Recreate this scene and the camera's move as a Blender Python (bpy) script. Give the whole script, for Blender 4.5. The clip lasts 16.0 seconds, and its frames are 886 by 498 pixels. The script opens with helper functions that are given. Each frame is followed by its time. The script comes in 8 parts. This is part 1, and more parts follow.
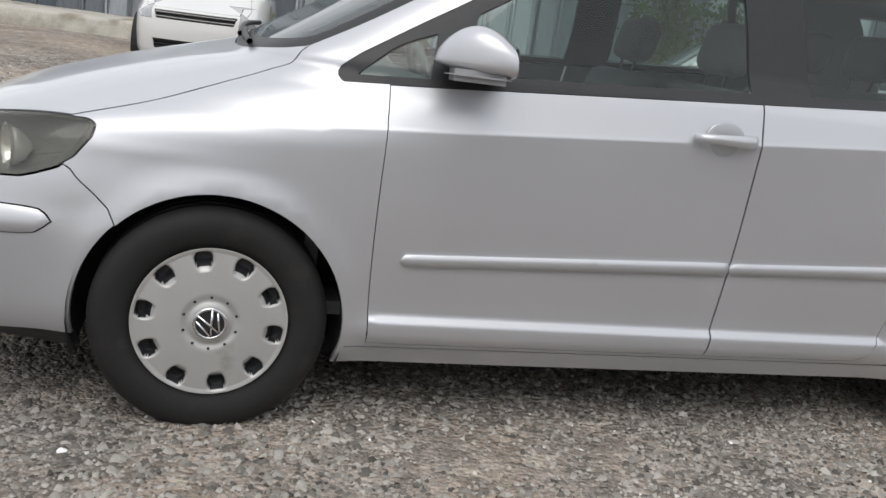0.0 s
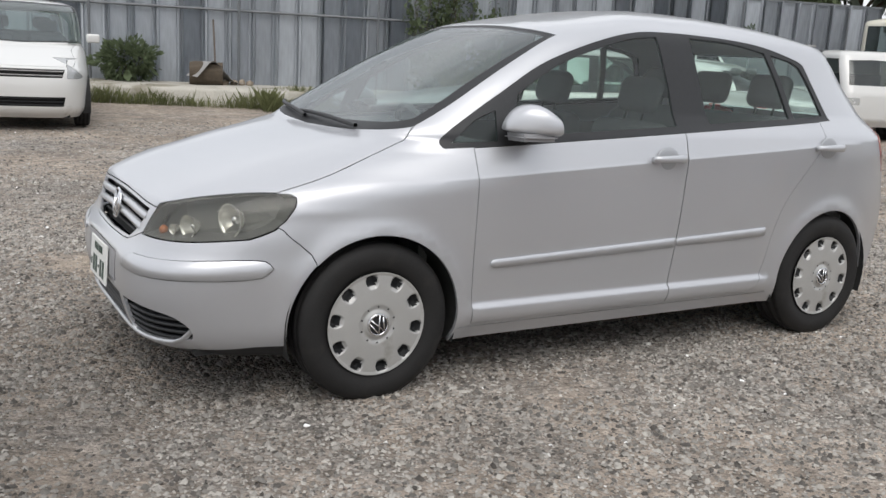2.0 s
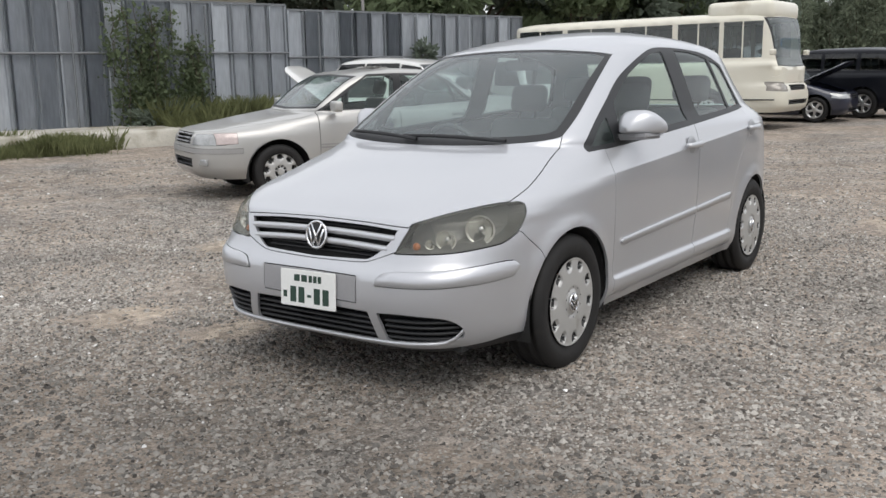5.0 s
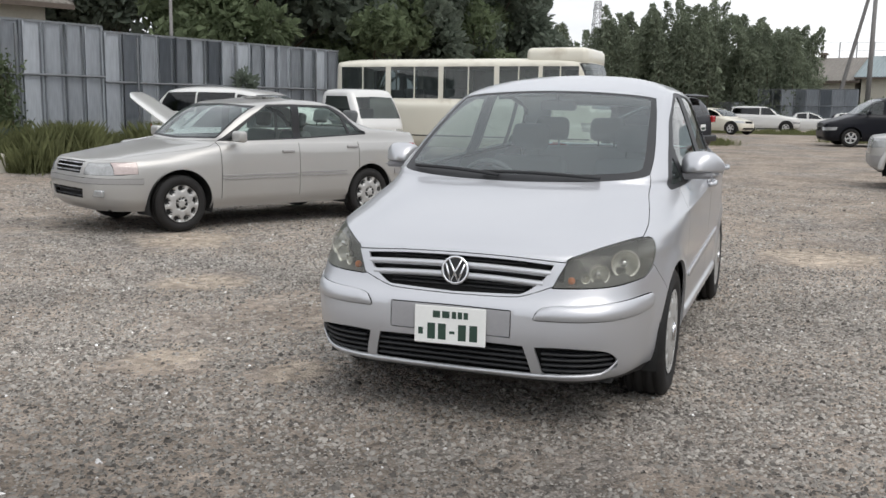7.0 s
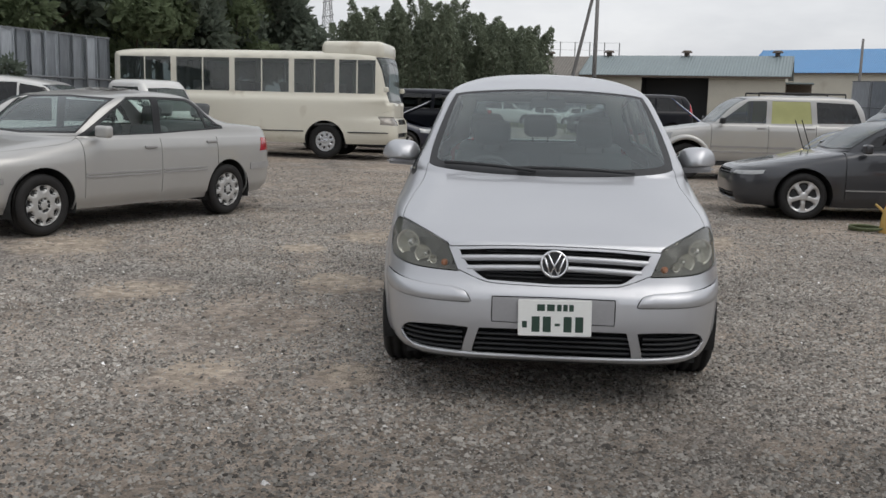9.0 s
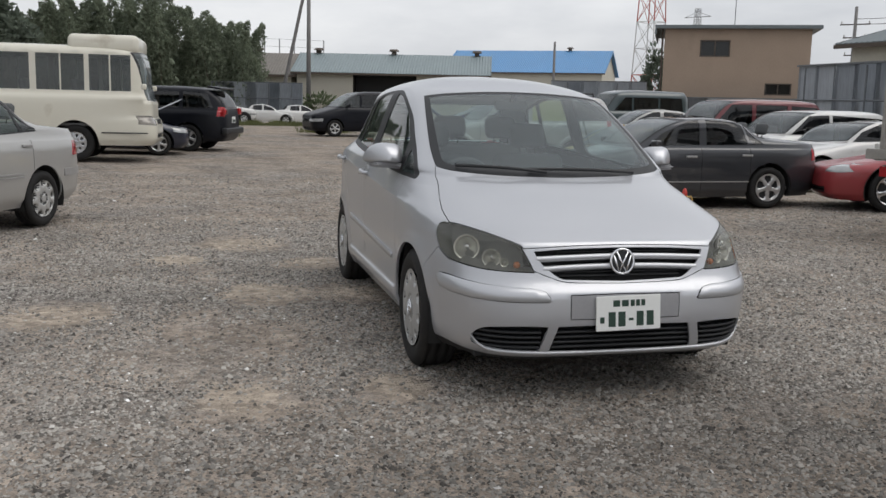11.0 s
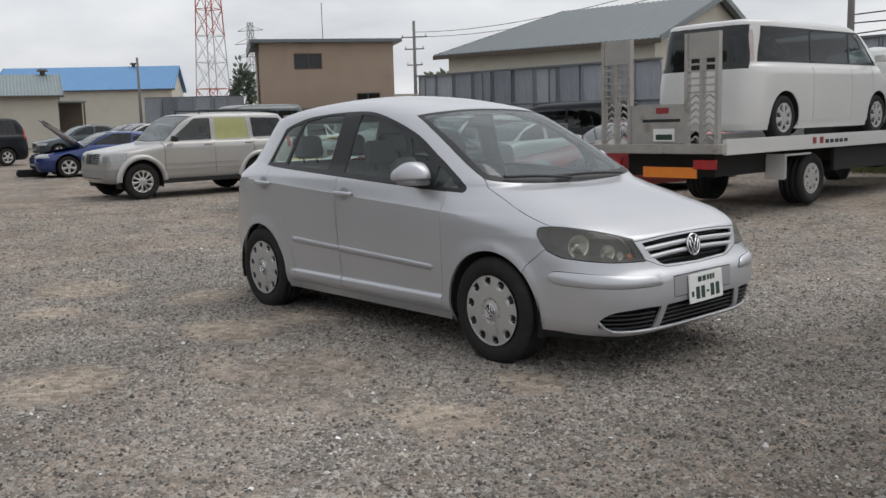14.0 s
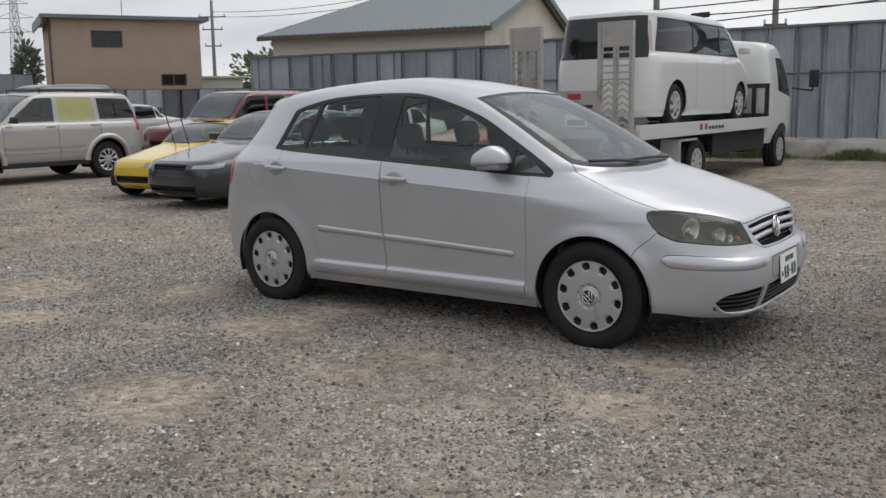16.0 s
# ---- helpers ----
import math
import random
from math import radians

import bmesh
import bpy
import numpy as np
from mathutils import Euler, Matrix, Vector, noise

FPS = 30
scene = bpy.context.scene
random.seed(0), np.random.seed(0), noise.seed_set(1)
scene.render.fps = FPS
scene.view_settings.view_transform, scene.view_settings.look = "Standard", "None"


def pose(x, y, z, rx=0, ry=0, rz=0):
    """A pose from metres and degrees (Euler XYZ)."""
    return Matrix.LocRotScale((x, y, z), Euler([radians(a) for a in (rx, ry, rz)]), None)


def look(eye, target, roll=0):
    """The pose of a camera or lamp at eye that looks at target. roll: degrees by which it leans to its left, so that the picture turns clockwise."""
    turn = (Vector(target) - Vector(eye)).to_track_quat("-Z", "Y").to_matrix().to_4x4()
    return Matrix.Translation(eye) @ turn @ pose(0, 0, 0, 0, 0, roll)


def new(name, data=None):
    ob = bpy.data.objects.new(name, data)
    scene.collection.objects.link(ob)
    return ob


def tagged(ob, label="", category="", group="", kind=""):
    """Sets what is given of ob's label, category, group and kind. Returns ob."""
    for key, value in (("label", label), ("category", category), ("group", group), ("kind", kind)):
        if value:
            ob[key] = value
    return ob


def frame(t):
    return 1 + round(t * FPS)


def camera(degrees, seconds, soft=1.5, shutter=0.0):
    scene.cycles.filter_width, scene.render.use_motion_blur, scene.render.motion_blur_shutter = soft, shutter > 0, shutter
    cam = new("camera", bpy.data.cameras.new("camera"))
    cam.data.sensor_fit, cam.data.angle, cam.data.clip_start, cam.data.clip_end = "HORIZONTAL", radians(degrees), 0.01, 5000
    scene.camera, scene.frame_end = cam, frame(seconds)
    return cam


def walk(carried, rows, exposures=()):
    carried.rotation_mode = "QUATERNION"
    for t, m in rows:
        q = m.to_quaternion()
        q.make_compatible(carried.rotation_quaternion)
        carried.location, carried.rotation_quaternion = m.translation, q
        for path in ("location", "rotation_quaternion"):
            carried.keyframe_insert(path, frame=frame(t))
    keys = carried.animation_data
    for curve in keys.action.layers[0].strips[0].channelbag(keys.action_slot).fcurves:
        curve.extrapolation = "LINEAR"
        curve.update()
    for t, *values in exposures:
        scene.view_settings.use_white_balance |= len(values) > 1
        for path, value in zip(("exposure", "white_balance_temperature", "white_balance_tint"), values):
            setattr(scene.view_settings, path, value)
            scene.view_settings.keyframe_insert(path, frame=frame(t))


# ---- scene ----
cam = camera(50.9, 16.0)
PATH = [
    (0, (1.338, 3.286, 1.165), (0.826, 1.412, 0.692), 7.5),
    (0.5, (1.665, 3.577, 1.198), (1.012, 1.745, 0.73), 6.5),
    (1, (2.056, 3.711, 1.228), (1.251, 1.934, 0.786), 5.8),
    (1.5, (2.418, 3.802, 1.315), (1.554, 2.054, 0.869), 4.0),
    (2, (2.835, 3.961, 1.355), (1.846, 2.273, 0.938), 3.1),
    (2.5, (3.239, 3.892, 1.348), (2.14, 2.263, 0.976), 2.6),
    (3, (3.679, 3.806, 1.344), (2.491, 2.239, 0.983), 1.9),
    (3.5, (4.135, 3.737, 1.371), (2.86, 2.243, 0.994), 1.5),
    (4, (4.465, 3.487, 1.352), (3.091, 2.087, 0.964), 0.3),
    (6.5, (5.721, 1.77, 1.362), (3.909, 0.979, 1.06), -0.1),
    (7, (5.874, 1.386, 1.372), (4.027, 0.681, 1.073), 0.9),
    (7.5, (6.087, 0.997, 1.351), (4.197, 0.423, 1.039), 1.8),
    (8, (6.156, 0.613, 1.339), (4.226, 0.187, 1.033), 1.5),
    (8.5, (6.212, 0.221, 1.352), (4.255, -0.08, 1.07), 0.9),
    (9, (6.287, -0.198, 1.369), (4.316, -0.344, 1.065), 1.4),
    (9.5, (6.242, -0.638, 1.365), (4.268, -0.622, 1.045), 1.9),
    (10, (6.227, -1.067, 1.348), (4.261, -0.875, 1.03), 2.2),
    (12.5, (5.776, -3.268, 1.4), (4.027, -2.337, 1.126), -0.0),
    (13, (5.637, -3.737, 1.403), (3.98, -2.649, 1.131), 0.2),
    (13.5, (5.404, -4.145, 1.395), (3.814, -2.961, 1.127), -0.9),
    (14, (5.131, -4.545, 1.403), (3.635, -3.245, 1.132), -1.6),
    (14.5, (4.816, -4.894, 1.426), (3.415, -3.497, 1.137), -0.6),
    (15, (4.419, -5.125, 1.447), (3.091, -3.654, 1.177), -0.4),
    (15.5, (4.062, -5.434, 1.439), (2.817, -3.895, 1.152), -0.2),
    (16, (3.669, -5.611, 1.425), (2.518, -4.005, 1.113), -0.9),
]
EXPOSURES = [(0, 0.62), (1.5, 0.64), (3.5, 0.67), (6.5, 0.68), (7.5, 0.58), (8.5, 0.30), (9, 0.18), (12.5, 0.19), (15, 0.23), (16, 0.23)]
walk(cam, [(t, look(eye, target, roll)) for t, eye, target, roll in PATH], EXPOSURES)

# ---------------------------------------------------------------- light
def make_world():
    w = bpy.data.worlds.new("overcast_sky")
    scene.world = w
    w.use_nodes = True
    nt = w.node_tree
    nt.nodes.clear()
    N, L = nt.nodes.new, nt.links.new
    out, bg = N("ShaderNodeOutputWorld"), N("ShaderNodeBackground")
    sky = N("ShaderNodeTexSky")
    sky.sky_type = "NISHITA"
    sky.sun_disc = False
    sky.sun_elevation, sky.sun_rotation = radians(58), radians(SUN_TURN)
    sky.air_density, sky.dust_density = 1.0, 4.0
    co, mp = N("ShaderNodeTexCoord"), N("ShaderNodeMapping")
    mp.inputs["Scale"].default_value = (1.6, 1.6, 5.5)
    no = N("ShaderNodeTexNoise")
    no.inputs["Scale"].default_value, no.inputs["Detail"].default_value = 1.7, 6
    no.inputs["Roughness"].default_value = 0.55
    ramp = N("ShaderNodeValToRGB")
    ramp.color_ramp.elements[0].position, ramp.color_ramp.elements[0].color = 0.33, (0.58, 0.6, 0.64, 1)
    ramp.color_ramp.elements[1].position, ramp.color_ramp.elements[1].color = 0.66, (0.86, 0.87, 0.89, 1)
    scale = N("ShaderNodeVectorMath")
    scale.operation = "SCALE"
    scale.inputs["Scale"].default_value = 0.1
    mix = N("ShaderNodeMix")
    mix.data_type = "RGBA"
    mix.inputs[0].default_value = 0.88
    L(co.outputs["Generated"], mp.inputs["Vector"])
    L(mp.outputs["Vector"], no.inputs["Vector"])
    L(no.outputs["Fac"], ramp.inputs["Fac"])
    L(sky.outputs["Color"], scale.inputs[0])
    L(scale.outputs["Vector"], mix.inputs["A"])
    L(ramp.outputs["Color"], mix.inputs["B"])
    L(mix.outputs["Result"], bg.inputs["Color"])
    bg.inputs["Strength"].default_value = SKY
    L(bg.outputs["Background"], out.inputs["Surface"])


SKY, SUN, SUN_TURN = 0.94, 0.9, 26
make_world()
sun = new("sun", bpy.data.lights.new("sun", "SUN"))
sun.data.energy, sun.data.angle, sun.data.color = SUN, radians(50), (1.0, 0.97, 0.93)
sun.matrix_basis = pose(0, 0, 20, 32, 0, 180 - SUN_TURN)

# ---------------------------------------------------------------- materials
def shader(name, color, rough=0.5, metal=0.0, var=0.12, scale=6.0, fine=60.0, bump=0.0, spec=0.5, coat=0.0, coords="Object", dirt=None, dirt_at=0.6, stretch=(1, 1, 1), rnd=0.0):
    """A procedural surface: base colour varied at two scales, roughness broken up, fine relief."""
    m = bpy.data.materials.new(name)
    m.use_nodes = True
    nt = m.node_tree
    N, L = nt.nodes.new, nt.links.new
    b = nt.nodes["Principled BSDF"]
    co, mp = N("ShaderNodeTexCoord"), N("ShaderNodeMapping")
    mp.inputs["Scale"].default_value = stretch
    L(co.outputs[coords], mp.inputs["Vector"])
    a, f = N("ShaderNodeTexNoise"), N("ShaderNodeTexNoise")
    a.inputs["Scale"].default_value, a.inputs["Detail"].default_value = scale, 5
    f.inputs["Scale"].default_value, f.inputs["Detail"].default_value = fine, 3
    L(mp.outputs["Vector"], a.inputs["Vector"]), L(mp.outputs["Vector"], f.inputs["Vector"])
    add = N("ShaderNodeMath")
    add.operation = "ADD"
    L(a.outputs["Fac"], add.inputs[0]), L(f.outputs["Fac"], add.inputs[1])
    rng = N("ShaderNodeMapRange")
    rng.inputs["From Min"].default_value, rng.inputs["From Max"].default_value = 0.6, 1.4
    rng.inputs["To Min"].default_value, rng.inputs["To Max"].default_value = 1 - var, 1 + var
    L(add.outputs[0], rng.inputs["Value"])
    val = rng.outputs["Result"]
    if rnd:
        info, r2, mul = N("ShaderNodeObjectInfo"), N("ShaderNodeMapRange"), N("ShaderNodeMath")
        r2.inputs["To Min"].default_value, r2.inputs["To Max"].default_value = 1 - rnd, 1 + rnd
        mul.operation = "MULTIPLY"
        L(info.outputs["Random"], r2.inputs["Value"]), L(r2.outputs["Result"], mul.inputs[0]), L(val, mul.inputs[1])
        val = mul.outputs[0]
    col = N("ShaderNodeVectorMath")
    col.operation = "SCALE"
    col.inputs[0].default_value = color
    L(val, col.inputs["Scale"])
    last = col.outputs["Vector"]
    if dirt:
        d = N("ShaderNodeTexNoise")
        d.inputs["Scale"].default_value, d.inputs["Detail"].default_value = scale * 0.6, 8
        L(mp.outputs["Vector"], d.inputs["Vector"])
        r = N("ShaderNodeMapRange")
        r.inputs["From Min"].default_value, r.inputs["From Max"].default_value = dirt_at, dirt_at + 0.14
        L(d.outputs["Fac"], r.inputs["Value"])
        mx = N("ShaderNodeMix")
        mx.data_type = "RGBA"
        mx.inputs["B"].default_value = (*dirt, 1)
        L(r.outputs["Result"], mx.inputs[0]), L(last, mx.inputs["A"])
        last = mx.outputs["Result"]
    L(last, b.inputs["Base Color"])
    rr = N("ShaderNodeMapRange")
    rr.inputs["To Min"].default_value, rr.inputs["To Max"].default_value = max(0.02, rough - 0.06), min(1, rough + 0.06)
    L(a.outputs["Fac"], rr.inputs["Value"]), L(rr.outputs["Result"], b.inputs["Roughness"])
    b.inputs["Metallic"].default_value = metal
    b.inputs["Specular IOR Level"].default_value = spec
    b.inputs["Coat Weight"].default_value = coat
    b.inputs["Coat Roughness"].default_value = 0.06
    if bump:
        bp = N("ShaderNodeBump")
        bp.inputs["Strength"].default_value, bp.inputs["Distance"].default_value = 0.6, bump
        L(add.outputs[0], bp.inputs["Height"]), L(bp.outputs["Normal"], b.inputs["Normal"])
    return m


def glass(name, tint, dark=0.0, rough=0.02, ior=1.5, haze=(0.42, 0.52, 0.5)):
    """A thin pane: tinted straight-through light under a Fresnel gloss."""
    m = bpy.data.materials.new(name)
    m.use_nodes = True
    nt = m.node_tree
    nt.nodes.clear()
    N, L = nt.nodes.new, nt.links.new
    out, tr, gl, mx, fr = N("ShaderNodeOutputMaterial"), N("ShaderNodeBsdfTransparent"), N("ShaderNodeBsdfGlossy"), N("ShaderNodeMixShader"), N("ShaderNodeLayerWeight")
    tr.inputs["Color"].default_value = (*tint, 1)
    gl.inputs["Roughness"].default_value = rough
    f0 = ((ior - 1) / (ior + 1)) ** 2
    fr.inputs["Blend"].default_value = 0.5
    p5, ma = N("ShaderNodeMath"), N("ShaderNodeMath")
    p5.operation, ma.operation = "POWER", "MULTIPLY_ADD"
    p5.inputs[1].default_value, ma.inputs[1].default_value, ma.inputs[2].default_value = 5.0, 1 - f0, f0
    L(fr.outputs["Facing"], p5.inputs[0]), L(p5.outputs[0], ma.inputs[0])
    L(ma.outputs[0], mx.inputs[0]), L(tr.outputs["BSDF"], mx.inputs[1]), L(gl.outputs["BSDF"], mx.inputs[2])
    last = mx.outputs["Shader"]
    if dark:
        df, m2, no = N("ShaderNodeBsdfDiffuse"), N("ShaderNodeMixShader"), N("ShaderNodeTexNoise")
        no.inputs["Scale"].default_value = 9
        rg = N("ShaderNodeMapRange")
        rg.inputs["To Min"].default_value, rg.inputs["To Max"].default_value = dark * 0.6, dark * 1.4
        df.inputs["Color"].default_value = (*haze, 1)
        L(no.outputs["Fac"], rg.inputs["Value"]), L(rg.outputs["Result"], m2.inputs[0])
        L(last, m2.inputs[1]), L(df.outputs["BSDF"], m2.inputs[2])
        last = m2.outputs["Shader"]
    L(last, out.inputs["Surface"])
    return m


def paint(name, color, metal=0.0, rough=0.35, coat=1.0, dirt=(0.3, 0.27, 0.22), dirt_at=0.78):
    return shader(name, color, rough, metal, var=0.03, scale=2.2, fine=900, coat=coat, dirt=dirt, dirt_at=dirt_at)


SILVER = paint("silver_paint", (0.53, 0.54, 0.565), 0.6, 0.40, 0.7)
TRIM = shader("black_plastic", (0.016, 0.017, 0.019), 0.5, var=0.2)
CHARCOAL = shader("charcoal_fabric", (0.11, 0.115, 0.118), 0.9, var=0.2, fine=400, bump=0.0005)
DASH = shader("dash_plastic", (0.13, 0.135, 0.135), 0.6, var=0.1)
UNDER = shader("underbody", (0.02, 0.02, 0.02), 0.9)
RUBBER = shader("tyre_rubber", (0.016, 0.0155, 0.0155), 0.72, var=0.25, scale=14, fine=200, bump=0.0008, spec=0.35, dirt=(0.028, 0.026, 0.024), dirt_at=0.58)
HUBCAP = shader("hubcap_paint", (0.47, 0.47, 0.46), 0.42, 0.4, var=0.06, scale=12, fine=300, dirt=(0.3, 0.28, 0.25), dirt_at=0.66)
ALLOY = shader("alloy", (0.6, 0.6, 0.6), 0.35, 0.8, var=0.1, dirt=(0.25, 0.22, 0.19), dirt_at=0.6)
STEEL = shader("dark_steel", (0.06, 0.06, 0.06), 0.6, 0.6)
CHROME = shader("chrome", (0.75, 0.76, 0.78), 0.12, 1.0, var=0.03)
SATIN = shader("satin_chrome", (0.6, 0.61, 0.63), 0.28, 0.9, var=0.04)
GLASS = glass("car_glass", (0.78, 0.88, 0.84), dark=0.015, ior=1.6)
SCREEN = glass("screen_glass", (0.52, 0.60, 0.60), dark=0.12, ior=2.0, haze=(0.40, 0.47, 0.49))
PRIVACY = glass("privacy_glass", (0.10, 0.11, 0.12), ior=1.7)
LENS = glass("lamp_lens", (0.82, 0.82, 0.78), dark=0.085, rough=0.05, haze=(0.46, 0.46, 0.42))
LAMPBOX = shader("lamp_housing", (0.12, 0.123, 0.12), 0.45)
REFLECTOR = shader("reflector", (0.88, 0.875, 0.83), 0.24, 0.7, var=0.03)
AMBER = shader("amber_plastic", (0.5, 0.16, 0.05), 0.3)
REDLAMP = shader("red_lamp", (0.42, 0.02, 0.025), 0.15, coat=0.6)
PLATE = shader("plate_white", (0.78, 0.79, 0.77), 0.4, var=0.03)
PLATEINK = shader("plate_green", (0.02, 0.05, 0.035), 0.5)
MIRROR = shader("mirror_glass", (0.85, 0.86, 0.87), 0.03, 1.0, var=0.01)

# ---------------------------------------------------------------- kit
def part(name, bm, material, parent=None, label="", smooth=False, m=None):
    """Links a bmesh as one mesh object under a thing or a part."""
    me = bpy.data.meshes.new(name)
    bm.to_mesh(me)
    bm.free()
    if smooth:
        me.shade_smooth()
    for mat in material if isinstance(material, (list, tuple)) else [material]:
        me.materials.append(mat)
    ob = new(name, me)
    if parent:
        ob.parent = parent
    if m is not None:
        ob.matrix_basis = m
    return tagged(ob, label)


def thing(name, label, category, m=None, group="", kind=""):
    ob = new(name)
    ob.empty_display_size = 0.1
    if m is not None:
        ob.matrix_basis = m
    return tagged(ob, label, category, group, kind)


def box(bm, x0, x1, y0, y1, z0, z1, bevel=0.0, m=None):
    r = bmesh.ops.create_cube(bm, size=1)["verts"]
    for v in r:
        v.co = Vector(((x0 + x1) / 2 + v.co.x * (x1 - x0), (y0 + y1) / 2 + v.co.y * (y1 - y0), (z0 + z1) / 2 + v.co.z * (z1 - z0)))
        if m is not None:
            v.co = m @ v.co
    if bevel:
        bmesh.ops.bevel(bm, geom=list({e for v in r for e in v.link_edges}), offset=bevel, segments=2, affect="EDGES")
    return bm


def boxes(*specs, bevel=0.0):
    bm = bmesh.new()
    for s in specs:
        box(bm, *s, bevel=bevel)
    return bm


def rod(bm, a, b, r, r2=None, n=8):
    a, b = Vector(a), Vector(b)
    d = b - a
    m = Matrix.Translation((a + b) / 2) @ d.to_track_quat("Z", "Y").to_matrix().to_4x4()
    bmesh.ops.create_cone(bm, cap_ends=True, segments=n, radius1=r, radius2=r if r2 is None else r2, depth=d.length, matrix=m)
    return bm


def lathe(bm, prof, n=48, axis="Y", close=False):
    """Turns (radius, along) pairs about the axis."""
    rings = []
    for r, a in prof:
        ring = []
        for i in range(n):
            c, s = math.cos(2 * math.pi * i / n) * r, math.sin(2 * math.pi * i / n) * r
            ring.append(bm.verts.new((c, a, s) if axis == "Y" else (c, s, a)))
        rings.append(ring)
    for p, q in zip(rings, rings[1:] + ([rings[0]] if close else [])):
        for i in range(n):
            j = (i + 1) % n
            bm.faces.new((p[i], p[j], q[j], q[i]))
    return bm


def smooth_bm(bm):
    for f in bm.faces:
        f.smooth = True
    return bm


def slope(pts):
    """A monotone cubic through (x, y) pairs, held flat past the ends."""
    p = np.array(sorted(pts), float)
    X, Y = p[:, 0], p[:, 1]
    h = np.diff(X)
    d = np.diff(Y) / h
    t = np.zeros(len(X))
    t[0], t[-1] = d[0], d[-1]
    for i in range(1, len(X) - 1):
        if d[i - 1] * d[i] > 0:
            w1, w2 = 2 * h[i] + h[i - 1], h[i] + 2 * h[i - 1]
            t[i] = (w1 + w2) / (w1 / d[i - 1] + w2 / d[i])

    def f(q):
        q = np.clip(np.asarray(q, float), X[0], X[-1])
        i = np.clip(np.searchsorted(X, q) - 1, 0, len(h) - 1)
        s = (q - X[i]) / h[i]
        return (1 + 2 * s) * (1 - s) ** 2 * Y[i] + s * (1 - s) ** 2 * h[i] * t[i] + s * s * (3 - 2 * s) * Y[i + 1] + s * s * (s - 1) * h[i] * t[i + 1]

    return f


def spline(pts, step=0.025, closed=False):
    """Evenly spaced points of a Catmull-Rom curve through pts."""
    P = [np.array(p, float) for p in pts]
    n, out = len(P), []
    for i in range(n if closed else n - 1):
        g = (lambda k: P[k % n]) if closed else (lambda k: P[min(max(k, 0), n - 1)])
        a, b, c, d = g(i - 1), g(i), g(i + 1), g(i + 2)
        k = max(2, int(np.linalg.norm(c - b) / step))
        for s in np.arange(k) / k:
            out.append(0.5 * (2 * b + (c - a) * s + (2 * a - 5 * b + 4 * c - d) * s * s + (3 * b - a - 3 * c + d) * s ** 3))
    if not closed:
        out.append(P[-1])
    return out


def inside(px, py, poly):
    c = np.zeros(len(px), bool)
    q = np.array(poly)
    for (x0, y0), (x1, y1) in zip(q, np.roll(q, -1, 0)):
        hit = (y0 > py) != (y1 > py)
        if y1 != y0:
            c ^= hit & (px < (x1 - x0) * (py - y0) / (y1 - y0) + x0)
    return c


K = 1.9  # scale of the angle round a car against its height


